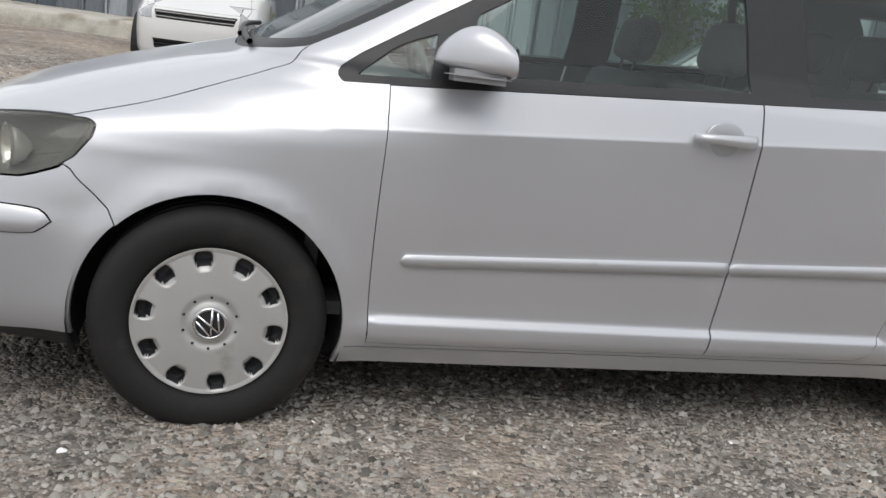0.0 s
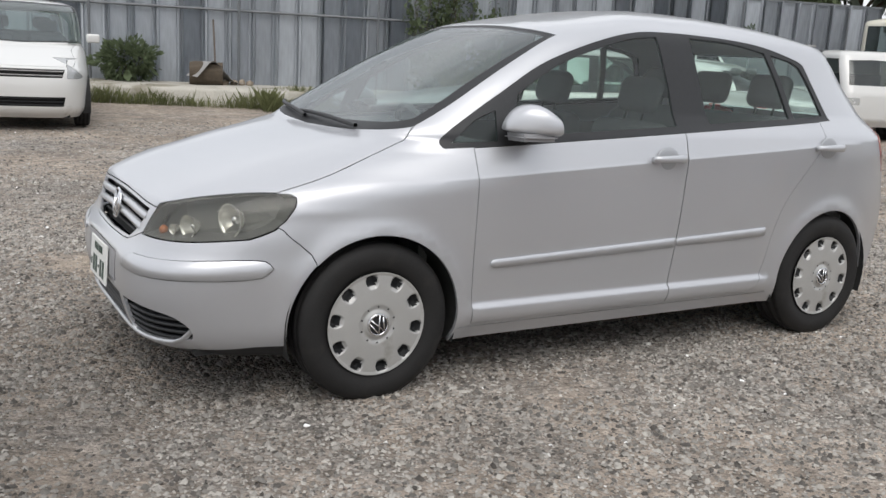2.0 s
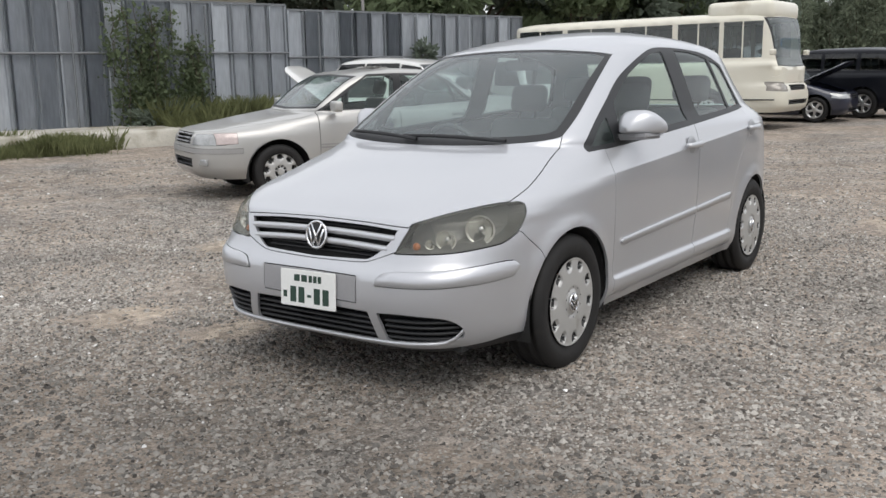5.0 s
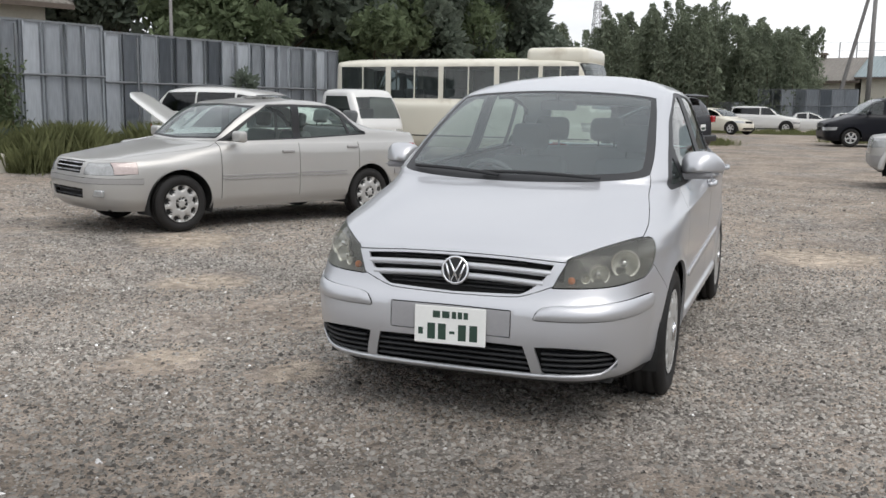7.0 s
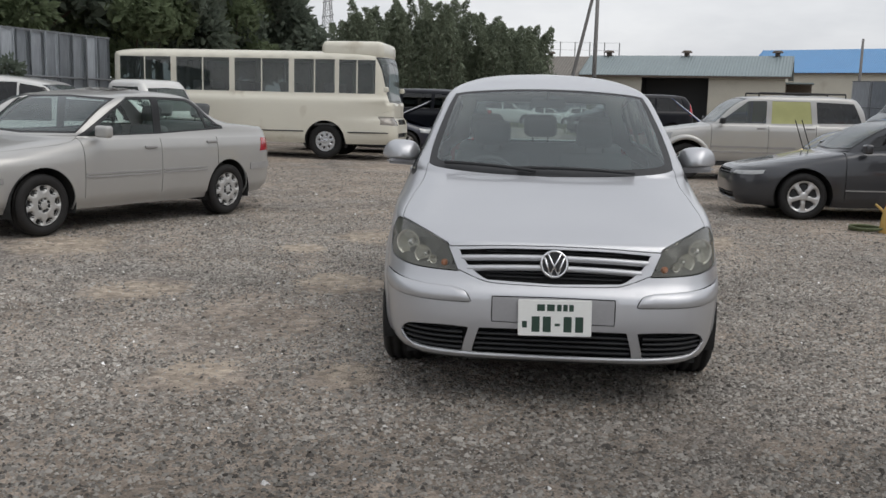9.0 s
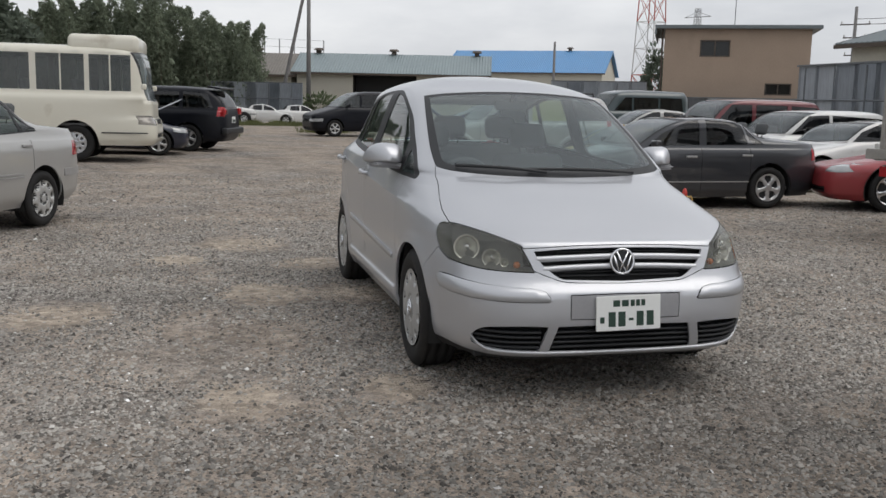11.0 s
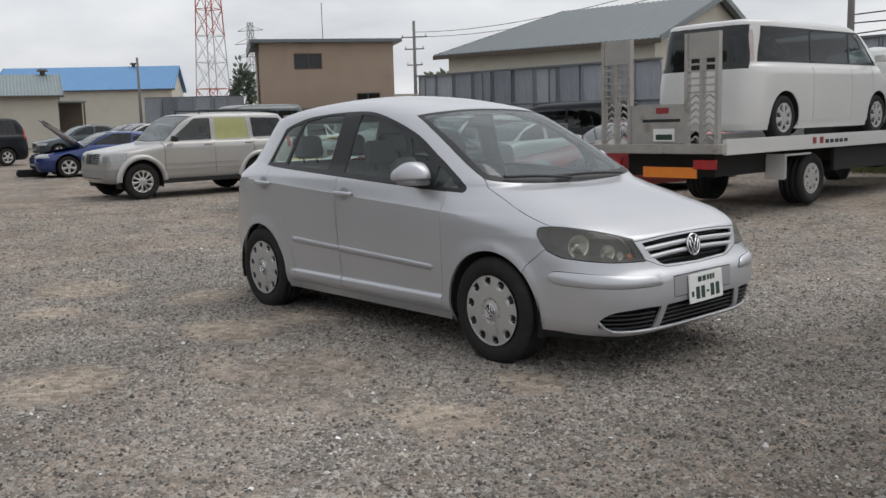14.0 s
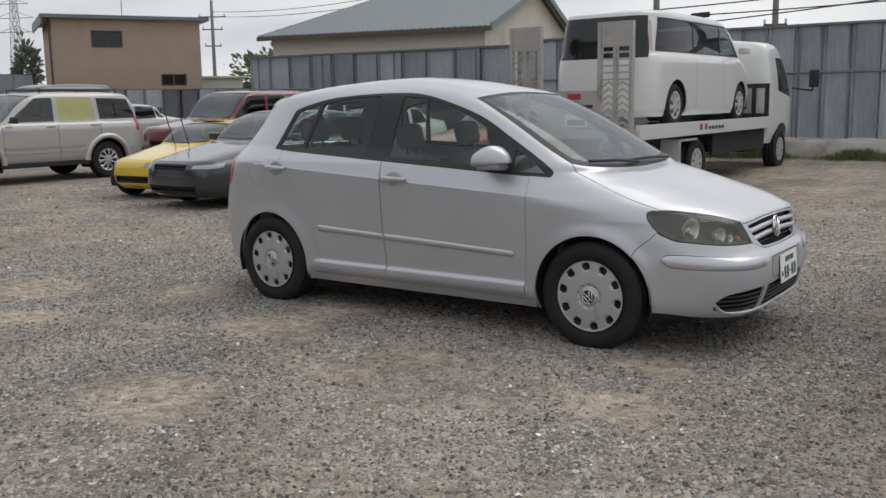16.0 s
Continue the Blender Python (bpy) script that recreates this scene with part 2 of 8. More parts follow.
class Shell:
    """A car's skin: at each height an outline (front, rear, half width, squareness) round a middle."""

    def __init__(s, front, rear, half, nf, nr, mid=((0, 0), (3, 0)), bulge=None):
        s.F, s.R, s.W, s.nf, s.nr, s.C = slope(front), slope(rear), slope(half), slope(nf), slope(nr), slope(mid)
        s.bulge = bulge
        s.z0, s.z1 = half[0][0], half[-1][0]
        z = np.linspace(s.z0, s.z1, 900)
        d = np.sqrt(np.diff(z) ** 2 + (0.6 * np.diff(s.F(z))) ** 2 + np.diff(s.W(z)) ** 2)
        s.tz, s.tv = z, np.concatenate([[0], np.cumsum(d)])
        s.v1 = s.tv[-1]

    def z_of(s, v):
        return np.interp(v, s.tv, s.tz)

    def v_of(s, z):
        return np.interp(z, s.tz, s.tv)

    def at(s, u, v):
        u, v = np.asarray(u, float), np.asarray(v, float)
        p, z = u / K, s.z_of(v)
        c, n = np.cos(p), np.where(np.cos(p) >= 0, s.nf(z), s.nr(z))
        y = np.sin(p)
        a = np.where(c >= 0, s.F(z) - s.C(z), s.C(z) - s.R(z))
        r = (np.abs(c) ** n + np.abs(y) ** n) ** (-1 / n)
        x, y = s.C(z) + a * r * c, s.W(z) * r * y
        if s.bulge:
            y = y + np.clip(y / 0.3, -1, 1) * s.bulge(x, z)
        return np.stack([x, y, z], -1)

    def normal(s, u, v):
        e = 1e-3
        n = np.cross(s.at(u + e, v) - s.at(u - e, v), s.at(u, np.clip(v + e, 0, s.v1)) - s.at(u, np.clip(v - e, 0, s.v1)))
        return n / np.maximum(np.linalg.norm(n, axis=-1, keepdims=True), 1e-12)

    def side(s, x, z, sgn=1):
        c = s.C(z)
        a, n = (s.F(z) - c, s.nf(z)) if x >= c else (c - s.R(z), s.nr(z))
        q = min(abs(x - c) / a, 0.9995)
        return (K * math.atan2(sgn * (1 - q ** n) ** (1 / n), (x - c) / a if abs(x - c) / a < 0.9995 else math.copysign(q, x - c)), float(s.v_of(z)))

    def face(s, y, z):
        n = s.nf(z)
        q = min(abs(y) / s.W(z), 0.9995)
        return (K * math.atan2(math.copysign(q, y), (1 - q ** n) ** (1 / n)), float(s.v_of(z)))

    def plan(s, x, y, lo=0.6):
        hi = s.z1
        for _ in range(40):
            z = (lo + hi) / 2
            c = s.C(z)
            a, n = (s.F(z) - c, s.nf(z)) if x >= c else (c - s.R(z), s.nr(z))
            if (abs(x - c) / a) ** n + (abs(y) / s.W(z)) ** n > 1:
                hi = z
            else:
                lo = z
        c = s.C(z)
        a = s.F(z) - c if x >= c else c - s.R(z)
        return (K * math.atan2(y / s.W(z), (x - c) / a), float(s.v_of(z)))

    def back(s, y, z):
        n = s.nr(z)
        q = min(abs(y) / s.W(z), 0.9995)
        return (K * math.atan2(q, -(1 - q ** n) ** (1 / n)), float(s.v_of(z)))

    def loop(s, kind, *runs, sgn=1, step=0.025):
        """A closed outline of smooth runs, given as x, z on the side, y, z on the face or x, y in plan."""
        out = []
        for run in runs:
            for p in spline(run, step)[:-1] if len(run) > 1 else [run[0]]:
                out.append(s.side(p[0], p[1], sgn) if kind == "side" else s.face(sgn * p[0], p[1]) if kind == "face" else s.plan(p[0], sgn * p[1]))
        return out

    def mixed(s, *runs, sgn=1, step=0.025):
        """A closed outline of smooth runs of points named by kind: f (y, z), s (x, z) or p (x, y)."""
        out = []
        for run in runs:
            q = [s.face(sgn * a, b) if k == "f" else s.side(a, b, sgn) if k == "s" else s.plan(a, sgn * b) for k, a, b in run]
            out.extend(tuple(p) for p in (spline(q, step)[:-1] if len(q) > 1 else q))
        return out

    def both(s, *runs, step=0.025):
        """An outline across the middle: runs of one half, from the middle to the middle, mirrored."""
        half = []
        for run in runs:
            q = [s.face(a, b) if k == "f" else s.side(a, b) if k == "s" else s.plan(a, b) for k, a, b in run]
            half.extend(tuple(p) for p in spline(q, step))
        return half + [(-u, v) for u, v in reversed(half)]

    def circle(s, x, z, r, sgn=1, n=48):
        a0 = math.asin(max(-1, (s.z0 - z) / r))
        q = [s.side(x + r * math.cos(a0 + (math.pi - 2 * a0) * i / n), z + r * math.sin(a0 + (math.pi - 2 * a0) * i / n), sgn) for i in range(n + 1)]
        q[0], q[-1] = (q[0][0], 0.0), (q[-1][0], 0.0)
        return q

    def strip(s, kind, pts, w=0.004, sgn=1):
        """A thin slit along a line: an open joint."""
        q = [np.array(s.side(a, b, sgn) if kind == "s" else s.face(sgn * a, b) if kind == "f" else s.plan(a, sgn * b)) for a, b in spline(pts, 0.03)]
        L, R = [], []
        for i, p in enumerate(q):
            d = q[min(i + 1, len(q) - 1)] - q[max(i - 1, 0)]
            n = np.array([-d[1], d[0]]) / max(np.linalg.norm(d), 1e-9) * w / 2
            L.append(tuple(p + n))
            R.append(tuple(p - n))
        return L + R[::-1]

    def cut(s, regions, h, lines=()):
        """Triangulates the skin along all outlines; returns points and the triangles of each region and of the rest."""
        from mathutils.geometry import delaunay_2d_cdt
        U, V = math.pi * K, s.v1
        nu, nv = int(2 * U / h), int(V / h)
        pts, edges = [], []

        def chain(c, closed=True):
            b = len(pts)
            pts.extend(c)
            edges.extend((b + i, b + (i + 1) % len(c)) for i in range(len(c) if closed else len(c) - 1))

        rim = [(-U + 2 * U * i / nu, 0) for i in range(nu)] + [(U, V * i / nv) for i in range(nv)] + [(U - 2 * U * i / nu, V) for i in range(nu)] + [(-U, V - V * i / nv) for i in range(nv)]
        chain(rim)
        for poly in regions.values():
            chain(poly)
        for line in lines:
            chain(line, False)
        near = np.array(pts)
        g = np.array([(-U + 2 * U * (i + 0.5 * (j % 2)) / nu, V * j / nv) for j in range(1, nv) for i in range(1, nu)])
        keep = np.ones(len(g), bool)
        for k in range(0, len(near), 200):
            q = near[k:k + 200]
            keep &= (np.abs(g[:, None, :] - q[None]) ** 2).sum(-1).min(1) > (0.45 * h) ** 2
        pts.extend(map(tuple, g[keep]))
        vs, _, fs, *_ = delaunay_2d_cdt([Vector(p) for p in pts], edges, [], 1, 1e-5)
        P = np.array([(a.x, a.y) for a in vs])
        T = np.array([f if len(f) == 3 else f[:3] for f in fs])
        c = P[T].mean(1)
        who = np.full(len(T), -1)
        for i, poly in enumerate(regions.values()):
            who[inside(c[:, 0], c[:, 1], poly) & (who < 0)] = i
        out = {name: T[who == i] for i, name in enumerate(regions)}
        out[""] = T[who < 0]
        return P, out

    def skin(s, P, tris, name, material, parent, label="", gap=0.0, lift=0.0, depth=0.014, soft=0.0):
        """One panel: the triangles, drawn in by the gap along their rim, with a folded edge."""
        if not len(tris):
            return None
        used, inv = np.unique(tris, return_inverse=True)
        tri = inv.reshape(-1, 3)
        u, v = P[used, 0], P[used, 1]
        co, no = s.at(u, v), s.normal(u, v)
        a, b, c = (co[tri[:, i]] for i in range(3))
        flip = (np.cross(b - a, c - a) * no[tri[:, 0]]).sum(-1) < 0
        tri[flip] = tri[flip][:, ::-1]
        count = {}
        for f in tri:
            for i in range(3):
                e = (f[i], f[(i + 1) % 3])
                count[e] = 1
        rim = [e for e in count if (e[1], e[0]) not in count]
        seam = math.pi * K - 1e-4
        rim = [e for e in rim if not (abs(u[e[0]]) > seam and abs(u[e[1]]) > seam) and not (v[e[0]] > s.v1 - 1e-5 and v[e[1]] > s.v1 - 1e-5)]
        if gap or depth:
            push = np.zeros_like(co)
            for i, j in rim:
                d = co[j] - co[i]
                w = np.cross(no[i], d / max(np.linalg.norm(d), 1e-9))
                push[i] += w
                push[j] += w
            ln = np.linalg.norm(push, axis=1, keepdims=True)
            push = push / np.maximum(ln, 1e-9)
            co = co + gap * push
            if soft:
                no = no - soft * push
                no = no / np.linalg.norm(no, axis=1, keepdims=True)
        co = co + lift * no
        co[:, 1] = np.where(np.abs(u) > seam, 0.0, co[:, 1])
        rv = sorted({i for e in rim for i in e})
        idx = {i: len(co) + k for k, i in enumerate(rv)}
        k = len(rv)
        allco = np.concatenate([co, co[rv], co[rv] - depth * no[rv]]) if depth else co
        faces = tri.tolist()
        if depth:
            faces += [(idx[j], idx[i], idx[i] + k, idx[j] + k) for i, j in rim]
        me = bpy.data.meshes.new(name)
        me.from_pydata(allco.tolist(), [], faces)
        me.shade_smooth()
        me.materials.append(material)
        nn = np.concatenate([no, -push[rv], -push[rv]]) if depth else no
        me.normals_split_custom_set_from_vertices(nn.tolist())
        ob = new(name, me)
        ob.parent = parent
        return tagged(ob, label)

# ---------------------------------------------------------------- wheels and small car parts
def tyre_mesh(r, rim, w, n=36):
    prof = [(rim - 0.012, -w * 0.36), (rim + 0.004, -w * 0.44), ((rim + r) / 2, -w * 0.52), (r - 0.02, -w * 0.47), (r - 0.003, -w * 0.40)]
    for g in (-0.26, 0.0, 0.26):
        prof += [(r, (g - 0.05) * w), (r - 0.008, (g - 0.04) * w), (r - 0.008, (g + 0.04) * w), (r, (g + 0.05) * w)]
    prof += [(r - 0.003, w * 0.40), (r - 0.02, w * 0.47), ((rim + r) / 2 + 0.02, w * 0.515), ((rim + r) / 2 - 0.012, w * 0.51), (rim + 0.004, w * 0.44), (rim - 0.012, w * 0.36)]
    return smooth_bm(lathe(bmesh.new(), prof, n))


def cap_mesh(R, kind, depth=0.02):
    """A wheel's face over a polar grid, pressed in where it has openings; +Y is outward."""
    bm = bmesh.new()
    nr, na = (40, 300) if kind == "slots" else (14, 90)
    rows = []
    spec = {"slots": (10, 0.70, 0.955, 0.23), "five": (5, 0.3, 0.90, 0.33), "seven": (7, 0.42, 0.88, 0.26), "mesh": (10, 0.35, 0.9, 0.3), "scallop": (9, 0.70, 0.95, 0.33), "steel": (8, 0.55, 0.75, 0.22)}[kind]
    n, a0, a1, half = spec
    for i in range(nr + 1):
        q = i / nr
        ring = []
        for k in range(na):
            t = 2 * math.pi * k / na
            ph = (t * n / (2 * math.pi) + 0.25) % 1 - 0.5
            wide = half * (0.75 + 0.5 * (q - a0) / (a1 - a0)) if kind in ("five", "scallop") else half
            dx, dq = abs(ph) / wide, abs(q - (a0 + a1) / 2) / ((a1 - a0) / 2)
            e = (dx ** 3 + dq ** 3)
            d = 1 / (1 + math.exp(min(40, (e - 0.75) * 14)))
            if kind == "scallop":
                nut = ((t * 5 / (2 * math.pi)) % 1 - 0.5) * 0.3 * 2 * math.pi / 5
                d = max(d, 1 / (1 + math.exp(min(40, (math.hypot(nut, q - 0.3) / 0.05 - 1) * 8))))
            dome = depth * (1 - q ** 2 * 0.55) - 0.008 * math.exp(-((q - 0.3) / 0.05) ** 2)
            if q > 0.95:
                dome += 0.004
            if kind == "slots":
                d *= 0.25 + 0.75 * min(1.0, max(0.0, (q - 0.74) / 0.09))
            y = dome - d * (0.045 if kind != "slots" else 0.034)
            ring.append(bm.verts.new((R * q * math.cos(t), y, R * q * math.sin(t))))
        rows.append(ring)
    for a, b in zip(rows, rows[1:]):
        for k in range(na):
            j = (k + 1) % na
            f = bm.faces.new((a[k], b[k], b[j], a[j]))
            ca = f.calc_center_median()
            q = math.hypot(ca.x, ca.z) / R
            f.material_index = 1 if ca.y < depth * (1 - q ** 2 * 0.55) - (0.013 if kind == "slots" else 0.019) else 0
            f.smooth = True
    bmesh.ops.remove_doubles(bm, verts=bm.verts, dist=1e-5)
    bmesh.ops.recalc_face_normals(bm, faces=bm.faces)
    return bm


def wheel(parent, x, y, z, r, rim, w, kind, face, sgn, badge=None, cap=""):
    """tyre > rim, with its face to the outside."""
    m = pose(x, y, z, 0, 0, 0 if sgn > 0 else 180)
    t = part("tyre", tyre_mesh(r, rim, w, 72 if kind == "slots" else 36), RUBBER, parent, m=m)
    back = lathe(bmesh.new(), [(rim, -w * 0.4), (rim, w * 0.3), (rim * 0.3, w * 0.12)], 40)
    part("rim", smooth_bm(back), STEEL, t)
    c = part("hubcap", cap_mesh(rim * 1.0, kind), [face, TRIM], t, cap, m=pose(0, w * 0.42, 0))
    if badge:
        badge(c, 0.045, 0.021, 25)
        holes = bmesh.new()
        for k in range(10):
            a = (k + 0.5) * math.pi / 5
            bmesh.ops.create_circle(holes, cap_ends=True, radius=0.0042, segments=8, matrix=Matrix.Translation((0.072 * math.cos(a), 0.0196, 0.072 * math.sin(a))) @ Matrix.Rotation(radians(-90), 4, "X"))
        tagged(part("trim_holes", holes, TRIM, c, "ring of small dark holes"), kind="stuff")
    return t


def ring_badge(parent, r, y, turn=0):
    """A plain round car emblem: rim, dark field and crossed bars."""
    bm = bmesh.new()
    lathe(bm, [(r, 0), (r, 0.005), (r * 0.85, 0.007), (r * 0.83, 0.002)], 40)
    for a in (-1, 1):
        for (x0, z0), (x1, z1) in (((0.46, 0.74), (-0.28, -0.76)), ((0.68, 0.44), (0.28, -0.76))):
            rod(bm, (a * x0 * r, 0.004, z0 * r), (a * x1 * r, 0.004, z1 * r), 0.085 * r, n=6)
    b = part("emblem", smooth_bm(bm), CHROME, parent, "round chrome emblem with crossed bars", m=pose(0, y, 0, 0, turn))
    f = bmesh.new()
    bmesh.ops.create_circle(f, cap_ends=True, radius=r * 0.86, segments=32, matrix=Matrix.Translation((0, 0.001, 0)) @ Matrix.Rotation(radians(-90), 4, "X"))
    part("emblem_field", f, TRIM, b)


def loft(rows, closed=False):
    bm = bmesh.new()
    vs = [[bm.verts.new(p) for p in row] for row in rows]
    for a, b in zip(vs, vs[1:]):
        n = len(a)
        for i in range(n if closed else n - 1):
            bm.faces.new((a[i], a[(i + 1) % n], b[(i + 1) % n], b[i]))
    return bm


def rounded(name, x0, x1, y0, y1, z0, z1, r, material, parent, label="", m=None):
    bm = boxes((x0, x1, y0, y1, z0, z1))
    bmesh.ops.bevel(bm, geom=bm.edges[:], offset=r, segments=4, profile=0.5, affect="EDGES")
    return part(name, smooth_bm(bm), material, parent, label, m=m)


def seat(parent, x, y, z, w=0.52, rows=1, material=None):
    material = material or CHARCOAL
    rounded("seat_cushion", x - 0.05, x + 0.46, y - w / 2, y + w / 2, z, z + 0.17, 0.05, material, parent)
    b = rounded("seat_back", -0.07, 0.07, -w / 2, w / 2, 0, 0.6, 0.06, material, parent, m=pose(x - 0.05, y, z + 0.08, 0, -14))
    k = max(1, rows)
    for i in range(k):
        oy = (i - (k - 1) / 2) * w / k
        rounded("headrest", -0.05, 0.05, -0.13, 0.13, 0.64, 0.82, 0.05, material, b, m=pose(0.01, oy, 0))
        for s in (-0.06, 0.06):
            part("headrest_post", rod(bmesh.new(), (0.01, oy + s, 0.56), (0.01, oy + s, 0.7), 0.007), STEEL, b)


def steering(parent, x, y, z):
    bm = bmesh.new()
    n, rows = 32, []
    for i in range(n):
        a = 2 * math.pi * i / n
        rows.append([(0.016 * math.cos(b), (0.18 + 0.016 * math.sin(b)) * math.cos(a), (0.18 + 0.016 * math.sin(b)) * math.sin(a)) for b in np.arange(8) * math.pi / 4])
    bm = loft(rows + [rows[0]], True)
    for a in (0.15, math.pi - 0.15, -math.pi / 2):
        rod(bm, (0.02, 0, 0), (0, 0.17 * math.cos(a), 0.17 * math.sin(a)), 0.016)
    bmesh.ops.create_uvsphere(bm, u_segments=12, v_segments=8, radius=0.06)
    part("steering_wheel", smooth_bm(bm), DASH, parent, m=pose(x, y, z, 0, 24))


# ---------------------------------------------------------------- the silver hatchback
def golf():
    car = thing("silver_hatchback", "silver five-door compact hatchback parked on gravel, clean", "car")
    def bulge(x, z):
        f = 0.0
        for cx, cz in ((1.289, 0.30), (-1.289, 0.30)):
            d = np.hypot(x - cx, z - cz)
            f = f + 0.016 * np.exp(-((d - 0.352) / 0.055) ** 2) * (z > 0.1)
        f = f + 0.021 / (1 + np.exp(np.clip((z - 0.338) / 0.0045, -30, 30))) * np.clip((z - 0.235) / 0.05, 0, 1) * np.clip((0.9 - np.abs(x)) / 0.06, 0, 1)
        d = (0.024 + (0.55 - x) * 0.058) * np.clip((1.3 - x) / 0.35, 0, 1) * np.clip((z - 0.72) / 0.12, 0, 1) * np.clip((1.12 - z) / 0.09, 0, 1)
        return f + S.W(z - d) - S.W(z)
    S = Shell(
        front=((0.19, 2.03), (0.23, 2.105), (0.30, 2.135), (0.42, 2.155), (0.52, 2.15), (0.58, 2.11), (0.63, 2.09), (0.70, 2.072), (0.745, 2.055), (0.77, 2.01), (0.82, 1.90), (0.86, 1.785), (0.90, 1.66), (0.94, 1.52), (0.98, 1.36), (1.005, 1.255), (1.02, 1.23), (1.05, 1.18), (1.45, 0.45), (1.485, 0.36), (1.502, 0.29), (1.54, 0.10), (1.572, -0.09), (1.592, -0.26), (1.605, -0.44)),
        rear=((0.19, -1.96), (0.32, -2.03), (0.55, -2.05), (0.8, -2.01), (1.1, -1.91), (1.3, -1.79), (1.43, -1.70), (1.465, -1.64), (1.495, -1.5), (1.545, -1.2), (1.582, -0.84), (1.605, -0.50)),
        half=((0.19, 0.80), (0.25, 0.832), (0.31, 0.846), (0.36, 0.848), (0.5, 0.858), (0.7, 0.866), (0.855, 0.867), (0.872, 0.861), (0.98, 0.823), (1.03, 0.80), (1.1, 0.772), (1.2, 0.735), (1.3, 0.70), (1.4, 0.663), (1.46, 0.636), (1.495, 0.605), (1.53, 0.545), (1.57, 0.42), (1.595, 0.24), (1.605, 0.04)),
        nf=((0.2, 5.6), (0.5, 5.8), (0.62, 5.5), (0.73, 4.9), (0.80, 4.8), (0.88, 4.1), (0.95, 4.0), (0.98, 4.3), (1.0, 4.8), (1.05, 5.8), (1.2, 5.7), (1.35, 5), (1.45, 4.2), (1.5, 3.6), (1.605, 2.6)),
        nr=((0.2, 5.4), (0.9, 5.6), (1.1, 4.8), (1.3, 4.2), (1.5, 4), (1.605, 2.6)),
        mid=((0, 0), (1.4, 0), (1.5, -0.2), (1.605, -0.47)),
        bulge=bulge)
    R = {}
    belt = lambda x: 0.988 + (1.0 - x) * 0.050
    for sg, k in ((1, "l"), (-1, "r")):
        R["lamp_" + k] = S.mixed([("f", 0.437, 0.624), ("f", 0.452, 0.66), ("f", 0.492, 0.742)], [("f", 0.492, 0.742), ("f", 0.60, 0.782), ("s", 1.75, 0.808), ("s", 1.63, 0.812)], [("s", 1.63, 0.812), ("s", 1.602, 0.80), ("s", 1.622, 0.75), ("s", 1.69, 0.685), ("s", 1.78, 0.653)], [("s", 1.78, 0.652), ("f", 0.66, 0.632), ("f", 0.437, 0.624)], sgn=sg)
        R["void_f" + k] = S.circle(1.289, 0.302, 0.356, sg)
        R["void_r" + k] = S.circle(-1.289, 0.304, 0.350, sg)
        R["quarter_glass_f" + k] = S.loop("side", [(0.95, 0.998), (0.755, 1.008)], [(0.755, 1.008), (0.735, 1.13)], [(0.735, 1.13), (0.85, 1.08), (0.95, 0.998)], sgn=sg)
        R["door_glass_f" + k] = S.loop("side", [(0.66, 1.03), (-0.22, 1.074)], [(-0.22, 1.074), (-0.215, 1.25), (-0.19, 1.468)], [(-0.19, 1.468), (0.02, 1.44), (0.36, 1.335), (0.62, 1.195)], [(0.62, 1.195), (0.65, 1.1), (0.66, 1.03)], sgn=sg)
        R["door_glass_r" + k] = S.loop("side", [(-0.43, 1.085), (-1.0, 1.113)], [(-1.0, 1.113), (-0.96, 1.27), (-0.90, 1.425)], [(-0.90, 1.425), (-0.66, 1.462), (-0.395, 1.473)], [(-0.395, 1.473), (-0.413, 1.28), (-0.43, 1.085)], sgn=sg)
        R["quarter_glass_r" + k] = S.loop("side", [(-1.04, 1.115), (-1.275, 1.128)], [(-1.275, 1.128), (-1.22, 1.27), (-1.165, 1.36)], [(-1.165, 1.36), (-1.1, 1.39), (-0.945, 1.418)], [(-0.945, 1.418), (-1.0, 1.26), (-1.04, 1.115)], sgn=sg)
        R["trim_" + k] = S.loop("side", [(0.985, belt(1.0) - 0.014), (0.3, belt(0.3) - 0.008), (-0.5, belt(-0.5) - 0.004), (-1.325, belt(-1.325))], [(-1.325, belt(-1.325)), (-1.26, 1.25), (-1.2, 1.375)], [(-1.2, 1.375), (-1.12, 1.405), (-0.8, 1.466), (-0.31, 1.49), (0.02, 1.466), (0.42, 1.345), (0.71, 1.19), (0.94, 1.055)], [(0.94, 1.055), (0.992, 1.015), (1.0, belt(1.0)), (0.985, belt(1.0) - 0.014)], sgn=sg)
        mz = lambda x: 0.513 + (0.78 - x) * 0.036
        for nm, a, b in (("f", 0.775, -0.205), ("r", -0.235, -0.80)):
            R["mould_" + nm + k] = S.loop("side", [(a, mz(a) - 0.011), (b, mz(b) - 0.014)], [(b, mz(b) - 0.014), (b - 0.005, mz(b)), (b, mz(b) + 0.014)], [(b, mz(b) + 0.014), (a, mz(a) + 0.011)], [(a, mz(a) + 0.011), (a + 0.012, mz(a)), (a, mz(a) - 0.011)], sgn=sg)
        R["door_f" + k] = S.loop("side", [(0.862, 0.262), (0.872, 0.5), (0.872, 0.73), (0.862, belt(0.86) + 0.008)], [(0.862, belt(0.86) + 0.008), (-0.252, belt(-0.25) + 0.008)], [(-0.252, belt(-0.25) + 0.008), (-0.225, 0.6), (-0.2, 0.262)], [(-0.2, 0.262), (0.862, 0.262)], sgn=sg)
